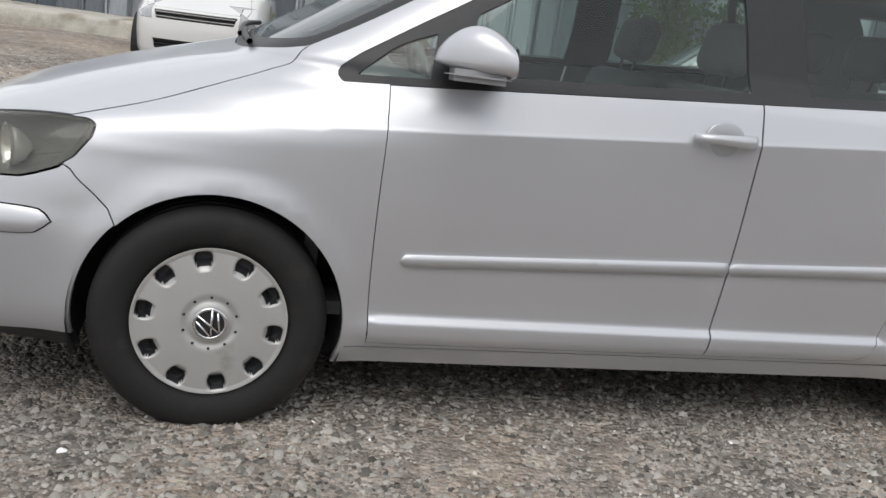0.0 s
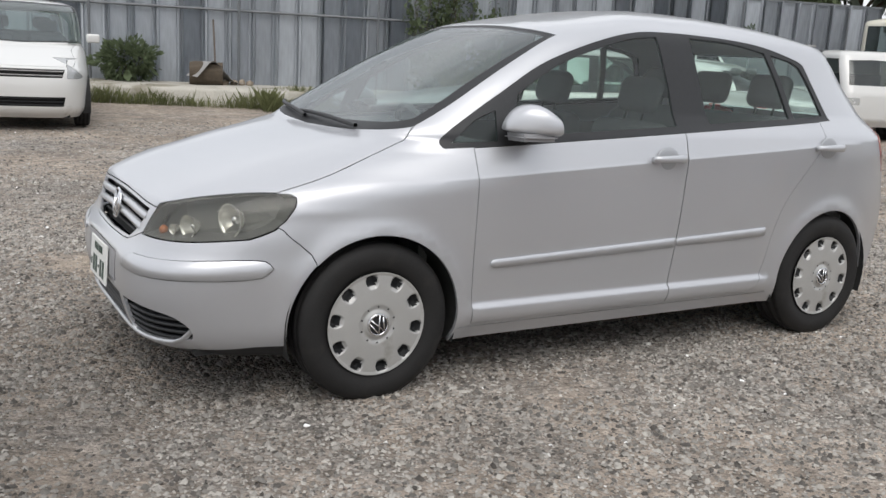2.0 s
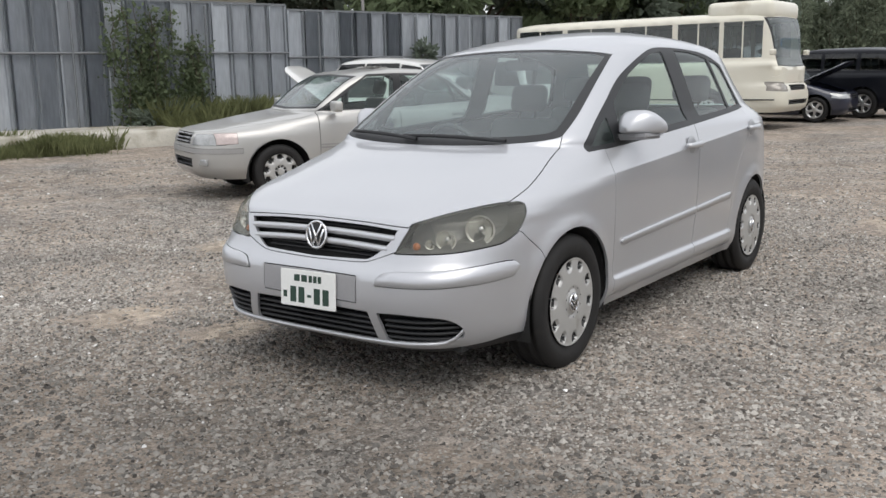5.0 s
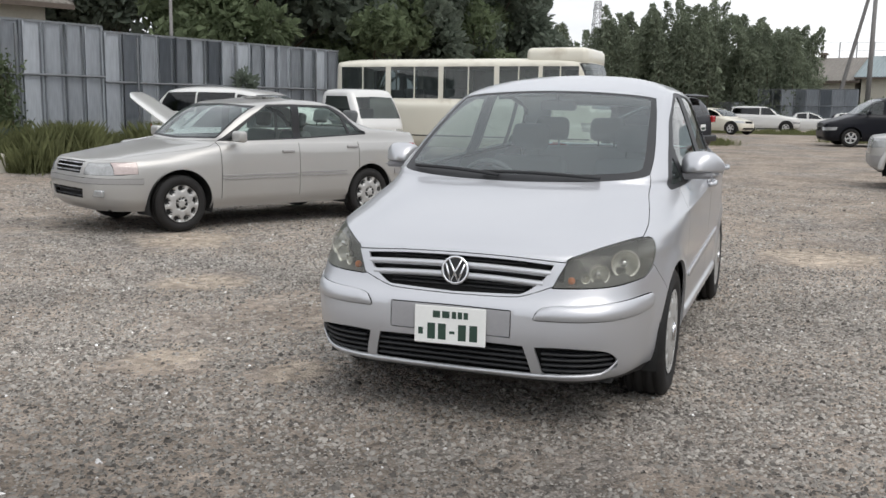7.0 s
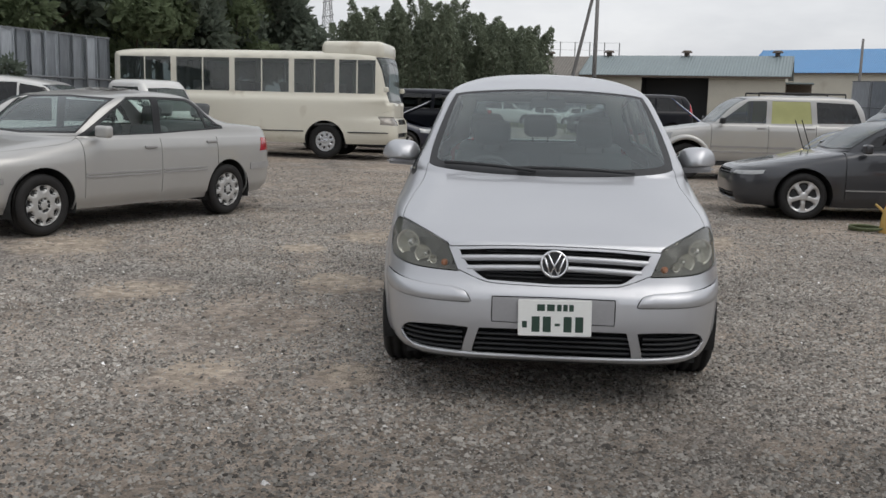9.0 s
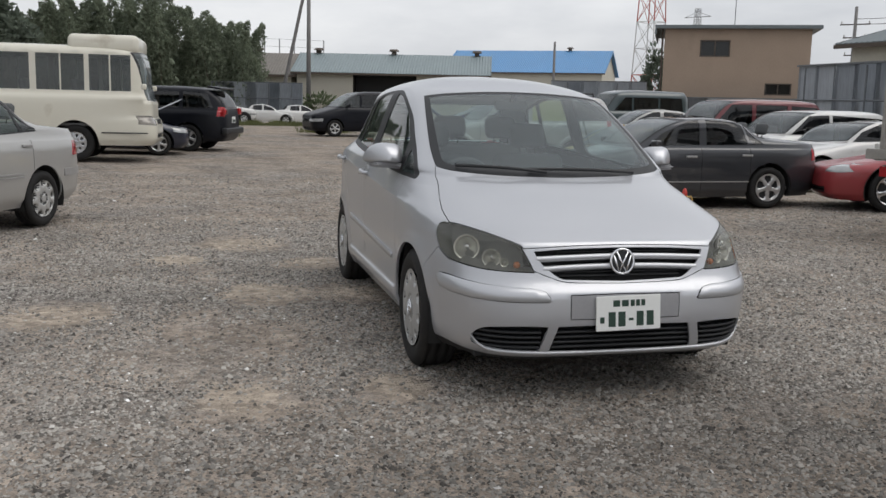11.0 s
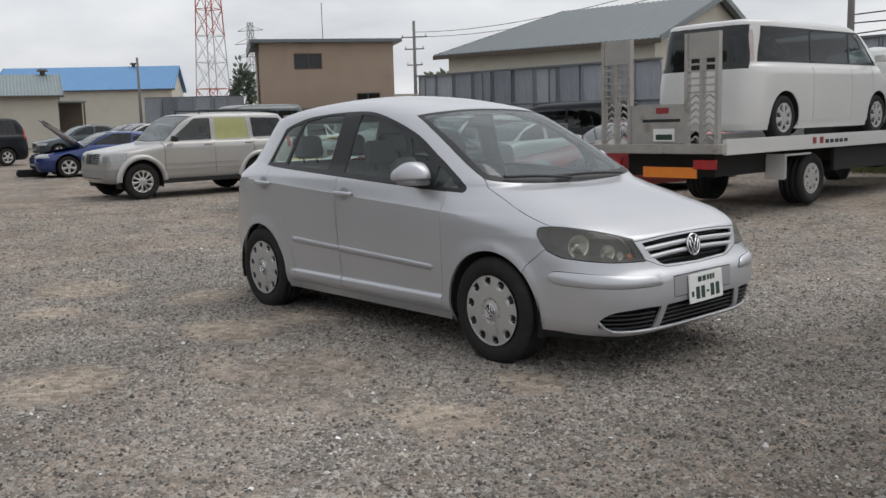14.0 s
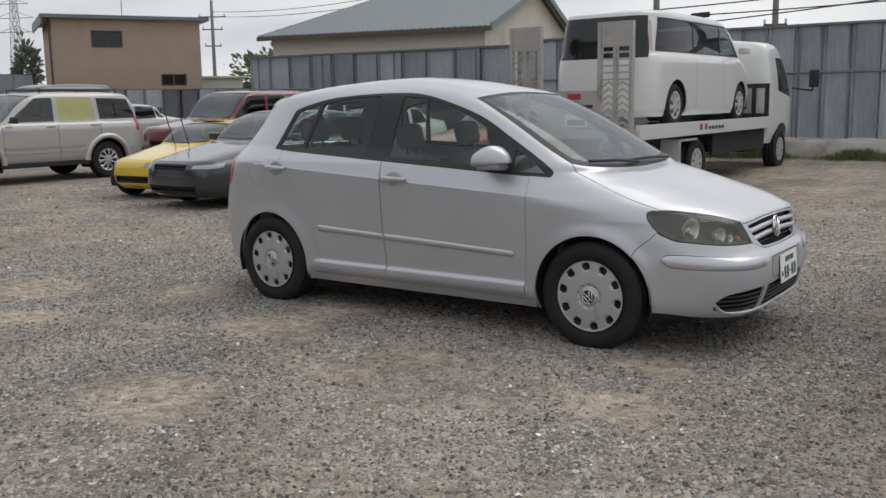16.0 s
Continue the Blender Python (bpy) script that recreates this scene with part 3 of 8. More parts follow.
        R["door_r" + k] = S.loop("side", [(-0.2, 0.262), (-0.225, 0.6), (-0.252, belt(-0.25) + 0.008)], [(-0.252, belt(-0.25) + 0.008), (-1.23, belt(-1.23) + 0.008)], [(-1.23, belt(-1.23) + 0.008), (-1.16, 0.97), (-0.95, 0.735), (-0.875, 0.58), (-0.835, 0.40), (-0.80, 0.31), (-0.75, 0.264)], [(-0.75, 0.264), (-0.2, 0.262)], sgn=sg)
        R["void_s" + k] = S.strip("s", [(0.92, 0.247), (0.0, 0.25), (-0.89, 0.25)], 0.005, sg)
        R["tail_" + k] = S.loop("side", [(-1.80, 0.83), (-1.9, 0.84), (-1.95, 0.90), (-1.9, 1.08), (-1.78, 1.10), (-1.73, 1.0), (-1.80, 0.83)], sgn=sg)
        R["strip_" + k] = S.mixed([("f", 0.375, 0.498), ("f", 0.40, 0.538), ("f", 0.46, 0.553)], [("f", 0.46, 0.553), ("f", 0.65, 0.562), ("s", 1.82, 0.575), ("s", 1.73, 0.572)], [("s", 1.73, 0.572), ("s", 1.70, 0.545), ("s", 1.74, 0.515)], [("s", 1.74, 0.515), ("s", 1.85, 0.505), ("f", 0.6, 0.497), ("f", 0.375, 0.494)], sgn=sg)
        R["low_grille_" + k] = S.mixed([("f", 0.415, 0.255), ("f", 0.385, 0.372)], [("f", 0.385, 0.372), ("f", 0.52, 0.376), ("f", 0.66, 0.36), ("f", 0.705, 0.315), ("f", 0.70, 0.275)], [("f", 0.70, 0.275), ("f", 0.62, 0.257), ("f", 0.415, 0.25)], sgn=sg)
        if sg < 0:
            R["fuel_flap"] = [S.side(-1.43 + 0.085 * math.cos(a), 0.93 + 0.085 * math.sin(a), sg) for a in np.arange(24) * math.pi / 12]
    R["grille"] = S.both([("f", 0.0, 0.734), ("f", 0.25, 0.73), ("f", 0.435, 0.718)], [("f", 0.435, 0.718), ("f", 0.40, 0.66), ("f", 0.32, 0.598), ("f", 0.24, 0.588), ("f", 0.0, 0.580)])
    R["low_grille_c"] = S.both([("f", 0.0, 0.375), ("f", 0.33, 0.372)], [("f", 0.33, 0.372), ("f", 0.362, 0.248)], [("f", 0.362, 0.248), ("f", 0.2, 0.244), ("f", 0.0, 0.242)])
    R["plate_panel"] = S.both([("f", 0.0, 0.525), ("f", 0.275, 0.522)], [("f", 0.275, 0.522), ("f", 0.275, 0.41)], [("f", 0.275, 0.41), ("f", 0.0, 0.408)])
    R["chin"] = S.both([("f", 0.0, 0.215), ("f", 0.4, 0.217), ("f", 0.7, 0.225), ("s", 1.75, 0.235), ("s", 1.62, 0.24)], [("s", 1.62, 0.24), ("s", 1.6, 0.19)], [("s", 1.6, 0.19), ("f", 0.6, 0.19), ("f", 0.0, 0.19)])
    R["screen"] = S.both([("f", 0.0, 1.04), ("f", 0.35, 1.05), ("f", 0.58, 1.066), ("f", 0.632, 1.085)], [("f", 0.632, 1.085), ("f", 0.627, 1.15), ("f", 0.596, 1.3), ("f", 0.558, 1.438)], [("f", 0.567, 1.438), ("f", 0.45, 1.455), ("f", 0.2, 1.47), ("f", 0.0, 1.474)])
    R["screen_band"] = S.both([("f", 0.0, 1.006), ("f", 0.35, 1.016), ("f", 0.6, 1.036), ("f", 0.676, 1.056)], [("f", 0.676, 1.056), ("f", 0.668, 1.15), ("f", 0.632, 1.3), ("f", 0.580, 1.448)], [("f", 0.578, 1.448), ("f", 0.45, 1.466), ("f", 0.2, 1.482), ("f", 0.0, 1.486)])
    R["hood"] = S.both([("f", 0.0, 0.744), ("f", 0.25, 0.740), ("f", 0.48, 0.728)], [("f", 0.48, 0.728), ("f", 0.60, 0.76), ("s", 1.70, 0.80)], [("s", 1.70, 0.80), ("s", 1.53, 0.85), ("s", 1.34, 0.915), ("f", 0.676, 1.056)], [("f", 0.676, 1.056), ("f", 0.6, 1.036), ("f", 0.35, 1.016), ("f", 0.0, 1.006)])
    R["bumper"] = S.both([("f", 0.0, 0.572), ("f", 0.25, 0.578), ("f", 0.335, 0.592), ("f", 0.44, 0.632)], [("f", 0.44, 0.632), ("f", 0.66, 0.645), ("s", 1.72, 0.70), ("s", 1.63, 0.655), ("s", 1.56, 0.595)], [("s", 1.56, 0.595), ("s", 1.5, 0.45), ("s", 1.6, 0.24)], [("s", 1.6, 0.24), ("s", 1.75, 0.232), ("f", 0.7, 0.222), ("f", 0.4, 0.214), ("f", 0.0, 0.212)])
    half = [S.back(y, 1.10 + 0.02 * y * y) for y in np.linspace(0, 0.60, 14)] + [S.back(0.60 - 0.075 * q, 1.11 + 0.31 * q) for q in np.linspace(0.05, 1, 9)] + [S.back(y, 1.42) for y in np.linspace(0.5, 0, 12)]
    R["rear_window"], R["rear_window_r"] = half, [(-u, v) for u, v in half]
    crease = [[S.side(x, z0 + 0.024 + (0.55 - x) * 0.058, sg) for x in np.arange(1.0, -1.3, -0.03)] for z0 in (0.843, 0.855, 0.8635, 0.872, 0.884, 0.897) for sg in (1, -1)]
    crease += [[S.side(x, z0, sg) for x in np.arange(0.86, -0.84, -0.03)] for z0 in (0.313, 0.323, 0.330, 0.336, 0.342, 0.349, 0.36) for sg in (1, -1)]
    crease += [[S.face(y, z0) for y in np.linspace(-0.36, 0.36, 26)] for z0 in (0.535, 0.546, 0.557)]
    P, T = S.cut(R, 0.034, crease)
    T["rear_window"] = np.concatenate([T["rear_window"], T["rear_window_r"]])
    del R["rear_window_r"]
    look_of = {"lamp": (LENS, "hazy clear headlight lens", 0.003, -0.001), "quarter": (GLASS, "", 0.001, -0.006), "door_g": (GLASS, "", 0.001, -0.006), "screen": (SCREEN, "windscreen glass", 0.0, -0.003), "trim": (TRIM, "black window frame", 0.0, -0.002), "mould": (SILVER, "body-coloured rub strip", -0.0005, 0.011), "door": (SILVER, "", 0.0028, 0.0), "tail": (REDLAMP, "red tail lamp", 0.002, 0.0), "strip": (SILVER, "raised bumper strip", 0.0022, 0.006), "fuel": (SILVER, "round fuel flap", 0.002, 0.0), "plate": (SATINGREY, "grey number plate mount", 0.001, 0.002), "chin": (TRIM, "black lower lip", 0.0, -0.004), "hood": (SILVER, "", 0.0045, 0.0), "bumper": (SILVER, "", 0.004, 0.0), "rear_w": (GLASS, "rear window glass", 0.001, -0.004)}
    names = {"lamp": "headlight", "quarter": "quarter_window", "door_g": "door_window", "screen": "windscreen", "trim": "window_frame", "mould": "rub_strip", "tail": "tail_lamp", "strip": "bumper_strip", "fuel": "fuel_flap", "plate": "plate_mount", "chin": "lower_lip", "hood": "bonnet", "bumper": "front_bumper", "door": "door", "rear_w": "rear_window"}
    body = S.skin(P, T[""], "body_shell", SILVER, car, gap=0.0)
    made = {}
    for key in R:
        if key.startswith("void") or key.startswith("low_grille") or key == "grille":
            continue
        pre = next(p for p in ("screen", "lamp", "quarter", "door_g", "trim", "mould", "door", "tail", "strip", "fuel", "plate", "chin", "hood", "bumper", "rear_w") if key.startswith(p))
        mat, lab, gap, lift = look_of[pre]
        nm = names[pre]
        if key == "screen_band":
            mat, lab, nm = TRIM, "black windscreen surround", "windscreen_surround"
        made[key] = S.skin(P, T[key], nm, mat, car, lab, gap, lift, depth=0.006 if pre in ("quarter", "door_g", "screen") else 0.024 if pre in ("mould", "strip") else 0.014, soft={"mould": 0.9, "strip": 0.45}.get(pre, 0.0))
    for key in ("screen", "rear_window", "quarter_glass_fl", "quarter_glass_fr", "door_glass_fl", "door_glass_fr", "door_glass_rl", "door_glass_rr", "quarter_glass_rl", "quarter_glass_rr"):
        made[key].visible_shadow = False
    pt = lambda kind, a, b, lift=0.0: Vector(S.at(*(S.face(a, b) if kind == "f" else S.side(a, b, 1 if kind == "s" else -1)))) + lift * Vector(S.normal(*[np.array(q) for q in (S.face(a, b) if kind == "f" else S.side(a, b, 1 if kind == "s" else -1))]))

    def bar(name, pts, hw, thick, material, label="", back=0.0):
        """A slat that follows the face of the car."""
        rows = []
        for y, z in pts:
            p, n = pt("f", y, z), Vector(S.normal(*[np.array(q) for q in S.face(y, z)]))
            n.z = 0
            n.normalize()
            q = p - n * back
            rows.append([q + Vector((0, 0, hw)) - n * thick, q + Vector((0, 0, hw)), q + n * thick * 0.35, q + Vector((0, 0, -hw)), q + Vector((0, 0, -hw)) - n * thick])
        part(name, smooth_bm(loft(rows)), material, car, label)

    # grilles: dark backs and slats
    def back(name, y0, y1, z0, z1, inset):
        rows = [[pt("f", y, z) - Vector((inset, 0, 0)) for z in np.linspace(z0, z1, 5)] for y in np.linspace(y0, y1, 24)]
        part(name, loft(rows), UNDER, car, "dark recess behind the grille")
    back("grille_recess", -0.47, 0.47, 0.56, 0.745, 0.06)
    back("grille_recess", -0.75, 0.75, 0.225, 0.395, 0.07)
    for z, w in ((0.692, 0.425), (0.647, 0.395)):
        bar("grille_bar", [(y, z - 0.012 * (abs(y) / w) ** 2) for y in np.linspace(-w, w, 30)], 0.0132, 0.02, SILVER, "silver grille bar", 0.004)
    for z in (0.712, 0.67, 0.62, 0.602):
        bar("grille_slat", [(y, z) for y in np.linspace(-0.31, 0.31, 24)], 0.004, 0.02, TRIM, "black grille slat", 0.03)
    for z in (0.27, 0.295, 0.32, 0.345):
        bar("intake_slat", [(y, z) for y in np.linspace(-0.355, 0.355, 24)], 0.0075, 0.03, TRIM, "black intake slat", 0.018)
        for s in (-1, 1):
            bar("intake_slat", [(s * y, z) for y in np.linspace(0.41, 0.70, 14)], 0.0075, 0.03, TRIM, "black intake slat", 0.018)
    lip = []
    ys = np.linspace(-0.712, 0.712, 46)
    for y in ys:
        q = max(0.0, (abs(y) - 0.62) / 0.092)
        lip.append(pt("f", y, 0.236 + 0.010 * (y / 0.6) ** 2 + 0.06 * q ** 2.5, -0.004))
    part("bumper_lip", smooth_bm(loft([[p + Vector((0.013 * math.cos(a), 0, 0.010 * math.sin(a))) for a in np.arange(8) * math.pi / 4] for p in lip], True)), SILVER, car, "bright silver lip under the air intakes")
    # emblem on the grille
    e = new("emblem_mount")
    e.parent = car
    e.matrix_basis = pose(*pt("f", 0, 0.668, 0.006), 0, 0, -90) @ pose(0, 0, 0, 8)
    ring_badge(e, 0.064, 0.0)
    # headlight insides
    for s in (1, -1):
        u = R["lamp_l"]
        pool = bmesh.new()
        c = np.mean(u, 0)
        q = [(c + (np.array(p) - c) * 0.985) for p in u]
        rim_pts = [Vector(S.at(*p)) for p in q]
        deep = [Vector(S.at(*(c + (np.array(p) - c) * 0.8))) - Vector((0.07, 0.045, 0.0)) for p in q]
        for v in rim_pts + deep:
            v.y *= s
        a = [pool.verts.new(v) for v in rim_pts]
        b = [pool.verts.new(v) for v in deep]
        for i in range(len(a)):
            j = (i + 1) % len(a)
            pool.faces.new((a[i], a[j], b[j], b[i]))
        pool.faces.new(b)
        lens = made["lamp_l" if s > 0 else "lamp_r"]
        part("lamp_housing", pool, LAMPBOX, lens, "dark grey lamp housing")
        for (y, z, r, d) in ((0.575, 0.676, 0.019, 0.03), (0.635, 0.694, 0.040, 0.045), (0.733, 0.720, 0.057, 0.05)):
            o = pt("f", y, z, -0.045)
            o.y *= s
            bowl = lathe(bmesh.new(), [(r * 1.12, 0.012), (r, 0.012), (r * 0.97, 0.0), (r * 0.7, -d * 0.6), (r * 0.25, -d)], 28)
            rf = part("reflector", smooth_bm(bowl), REFLECTOR, lens, "bright reflector bowl", m=Matrix.Translation(o) @ pose(0, 0, 0, 0, 0, -90 + s * 22))
            bb = bmesh.new()
            bmesh.ops.create_uvsphere(bb, u_segments=12, v_segments=8, radius=r * 0.32)
            part("bulb", smooth_bm(bb), CHROME, rf, m=pose(0, -d * 0.35, 0))
        o = pt("f", 0.515, 0.662, -0.04)
        o.y *= s
        am = bmesh.new()
        bmesh.ops.create_uvsphere(am, u_segments=14, v_segments=8, radius=0.017)
        part("indicator_bulb", smooth_bm(am), AMBER, lens, "amber indicator bulb", m=Matrix.Translation(o))
    # wheels and the dark spaces round them
    for sx, r_arch in ((1.289, 0.356), (-1.289, 0.350)):
        for s in (1, -1):
            wheel(car, sx, s * 0.752, 0.304, 0.318, 0.207, 0.20, "slots", HUBCAP, s, ring_badge, "ten-slot silver wheel trim")
            rows = [[(sx + (r_arch + 0.012) * math.cos(a), s * y, 0.303 + (r_arch + 0.012) * math.sin(a)) for y in (0.835, 0.8, 0.52)] for a in np.linspace(-0.32, math.pi + 0.32, 30)]
            li = loft(rows)
            ring = [v for i, v in enumerate(li.verts) if i % 3 == 2]
            li.faces.new(ring)
            part("arch_liner", li, UNDER, car, "black wheel arch liner")
    part("underbody", boxes((-1.9, -0.9, -0.52, 0.52, 0.2, 0.24), (-0.9, 0.9, -0.78, 0.78, 0.19, 0.23), (0.9, 2.0, -0.52, 0.52, 0.2, 0.24), (1.65, 1.95, -0.68, 0.68, 0.2, 0.23), (0.95, 1.6, -0.5, 0.5, 0.24, 0.7)), UNDER, car)
    # cabin
    part("cabin_floor", boxes((-1.6, 1.0, -0.72, 0.72, 0.3, 0.34), (1.0, 1.04, -0.7, 0.7, 0.3, 0.98), (-1.66, -1.62, -0.7, 0.7, 0.3, 1.0)), DASH, car)
    for s in (1, -1):
        part("door_card", boxes((-1.5, 0.80, s * 0.745 - 0.02, s * 0.745 + 0.02, 0.34, 0.965), bevel=0.008), DASH, car)
    rows = [[(0.62, y, 0.72), (0.60, y, 0.90), (0.68, y, 0.985 + 0.03 * math.exp(-((y + 0.36) / 0.16) ** 2)), (0.9, y, 0.985), (1.14, y, 0.965)] for y in np.linspace(-0.62, 0.62, 24)]
    part("dashboard", smooth_bm(loft(rows)), DASH, car)
    steering(car, 0.50, -0.36, 0.90)
    for y in (0.36, -0.36):
        seat(car, -0.15, y, 0.40)
    seat(car, -1.0, 0, 0.44, 1.28, 3)
    part("headliner", boxes((-1.45, 0.1, -0.5, 0.5, 1.478, 1.488)), shader("headliner_cloth", (0.35, 0.35, 0.34), 0.9), car)
    pm = bmesh.new()
    box(pm, -0.012, 0.012, -0.11, 0.11, -0.03, 0.03, bevel=0.01)
    rod(pm, (0, 0, 0.02), (0.05, 0, 0.07), 0.012)
    part("interior_mirror", pm, DASH, car, m=pose(0.33, 0, 1.40))
    for y in (0.36, -0.36):
        part("sun_visor", boxes((0.05, 0.30, y - 0.17, y + 0.17, 1.452, 1.462)), shader("visor_cloth", (0.3, 0.3, 0.3), 0.9), car)
    # wipers
    for a, b in (((0.45, 1.022), (-0.18, 1.034)), ((-0.08, 1.02), (-0.58, 1.05))):
        w = bmesh.new()
        pts = [pt("f", a[0] + (b[0] - a[0]) * q, a[1] + (b[1] - a[1]) * q, 0.016 + 0.01 * math.sin(q * 3.1)) for q in np.linspace(0, 1, 10)]
        w.free()
        w = loft([[p + Vector((0.010 * math.cos(c), 0, 0.010 * math.sin(c))) for c in np.arange(6) * math.pi / 3] for p in pts], True)
        part("wiper", smooth_bm(w), TRIM, car, "black wiper arm and blade")
    # door mirrors
    for s in (1, -1):
        rows = []
        for q in np.linspace(0, 1, 16):
            w = math.sin(math.pi * 0.5 * min(1.0, 0.05 + q * 1.02)) ** 0.62
            x = 0.118 - 0.205 * q
            hz = math.sin(math.pi * (0.04 + 0.84 * q)) ** 0.6
            ring = []
            for a in np.arange(28) * math.pi / 14:
                c, d = math.cos(a), math.sin(a)
                ring.append((x + 0.02 * max(d, 0) * (q - 0.3), s * (0.112 * w * math.copysign(abs(c) ** 0.62, c) + 0.01 * q), (0.097 * hz if d > 0 else 0.030 * w) * math.copysign(abs(d) ** 0.66, d)))
            rows.append(ring)
        bm = loft(rows, True)
        bm.faces.new(list(bm.verts)[:28])
        bmesh.ops.recalc_face_normals(bm, faces=bm.faces)
        mm = part("door_mirror", smooth_bm(bm), SILVER, car, "silver domed door mirror housing", m=pose(0.645, s * 0.870, 1.066, s * 3, 0, s * -9))
        g = bmesh.new()
        bmesh.ops.create_circle(g, cap_ends=True, radius=1, segments=28, matrix=pose(-0.088, s * 0.01, 0.016, 0, 90) @ Matrix.Diagonal((0.044, 0.1, 1, 1)))
        part("mirror_glass", g, MIRROR, mm)
        lo = bmesh.new()
        box(lo, -0.078, 0.085, -0.098, 0.104, -0.05, -0.018, bevel=0.014)
        part("mirror_base", lo, SATINGREY, mm, "grey lower mirror shell")
        st = boxes((-0.04, 0.05, -0.05, 0.05, -0.022, 0.022), bevel=0.012)
        part("mirror_foot", st, TRIM, mm, "black mirror foot", m=pose(0.03, s * -0.12, -0.03, s * 8, 0, 0))
    # handles
    for s in (1, -1):
        for hx, hz in ((-0.118, 0.934), (-1.20, 0.976)):
            o = Vector(S.at(*S.side(hx, hz, s)))
            hb = bmesh.new()
            rows = []
            for q in np.linspace(-1, 1, 15):
                hgt, out = 0.017 - 0.004 * q, (0.034 + 0.006 * (1 - q * q)) * (1 - 0.55 * abs(q) ** 6)
                rows.append([(0.098 * q, s * (out + 0.012 * math.cos(a)), hgt * math.sin(a)) for a in np.arange(10) * math.pi / 5])
            hb = loft(rows, True)
            bmesh.ops.contextual_create(hb, geom=[v for v in list(hb.verts)[:10]])
            bmesh.ops.contextual_create(hb, geom=[v for v in list(hb.verts)[-10:]])
            bmesh.ops.recalc_face_normals(hb, faces=hb.faces)
            h = part("door_handle", smooth_bm(hb), SILVER, made["door_%s%s" % ("f" if hx > -0.5 else "r", "l" if s > 0 else "r")], "silver pull handle", m=Matrix.Translation(o) @ pose(0, 0, 0, s * 4))
            cup = bmesh.new()
            bmesh.ops.create_uvsphere(cup, u_segments=24, v_segments=12, radius=1)
            for v in cup.verts:
                v.co = Vector((v.co.x * 0.066, v.co.y * 0.007, v.co.z * 0.052))
            part("handle_cup", smooth_bm(cup), SILVER_SHADE, h, "handle recess, its shadow given by a darker silver", m=pose(-0.005, s * 0.0, 0.0))
    # number plate with bars in place of its characters
    m = pose(2.166, 0.008, 0.437, 0, 0, 0) @ pose(0, 0, 0, 1.0, -4, 0)
    pl = part("number_plate", boxes((-0.004, 0.004, -0.165, 0.165, -0.0825, 0.0825), bevel=0.003), PLATE, car, "white number plate with dark green bars", m=m)
    for i, (y, z, w, h) in enumerate(((0.135, -0.03, 0.022, 0.03), (0.085, -0.028, 0.036, 0.07), (0.035, -0.028, 0.036, 0.07), (-0.012, -0.03, 0.024, 0.012), (-0.058, -0.028, 0.036, 0.07), (-0.11, -0.028, 0.036, 0.07), (0.062, 0.047, 0.034, 0.03), (0.018, 0.047, 0.034, 0.03), (-0.02, 0.047, 0.02, 0.03), (-0.047, 0.047, 0.02, 0.03), (-0.074, 0.047, 0.02, 0.03))):
        part("plate_bar", boxes((0.004, 0.0052, -y - w / 2, -y + w / 2, z - h / 2, z + h / 2)), PLATEINK, pl)
    return car


SATINGREY = shader("grey_plastic", (0.3, 0.3, 0.31), 0.5, var=0.05)
# darker silver: the shade of the handle recesses is put into its colour
SILVER_SHADE = paint("silver_shaded", (0.4, 0.41, 0.43), 0.4, 0.4, 0.6)
golf()

# ---------------------------------------------------------------- the yard
def rise(x, y):
    """The yard's height: level by the hatchback, climbing gently towards its edges."""
    x, y = np.asarray(x, float), np.asarray(y, float)
    e = lambda q, w: np.log1p(np.exp(np.clip(q / w, -30, 30))) * w
    far = 0.0145 * (e(-x - 13, 1.0) - e(-x - 31, 2.0)) + 0.004 * (e(-x - 31, 2.0) - e(-x - 60, 4.0))
    return far + 0.018 * (e(y - 5, 0.5) - e(y - 17, 1.0)) * (1 / (1 + np.exp(np.clip(-(x + 9) * 1.5, -30, 30)))) + 0.012 * (e(-y - 2.0, 0.6) - e(-y - 15, 1.0))


def ground_at(x, y):
    return float(rise(x, y))


def ripple(x, y):
    """Small dips and heaves of the trodden stone near the hatchback."""
    return 0.010 * np.sin(x * 1.9 + 0.6 * np.sin(y * 1.3)) * np.sin(y * 1.6 + 1.1) * np.clip((13 - np.hypot(x, y)) / 4, 0, 1)


def yard():
    xs = np.concatenate([[-3000, -800, -300, -150], np.arange(-90, -30, 4.0), np.arange(-30, -14, 1.0), np.arange(-14, 14, 0.2), np.arange(14, 40, 4.0), [80, 300, 1000]])
    ys = np.concatenate([[-1500, -400, -120, -60, -40], np.arange(-25, -14, 1.0), np.arange(-14, 14, 0.2), np.arange(14, 60, 2.0), [120, 400, 1500]])
    rows = [[(x, y, ground_at(x, y) + float(ripple(x, y))) for y in ys] for x in xs]
    bm = loft(rows)
    bmesh.ops.recalc_face_normals(bm, faces=bm.faces)
    bm.faces.ensure_lookup_table()
    if bm.faces[0].normal.z < 0:
        bmesh.ops.reverse_faces(bm, faces=bm.faces)
    tagged(part("ground", smooth_bm(bm), GRAVEL_GROUND), "grey crushed-stone yard with worn patches of earth", "ground", kind="structure")


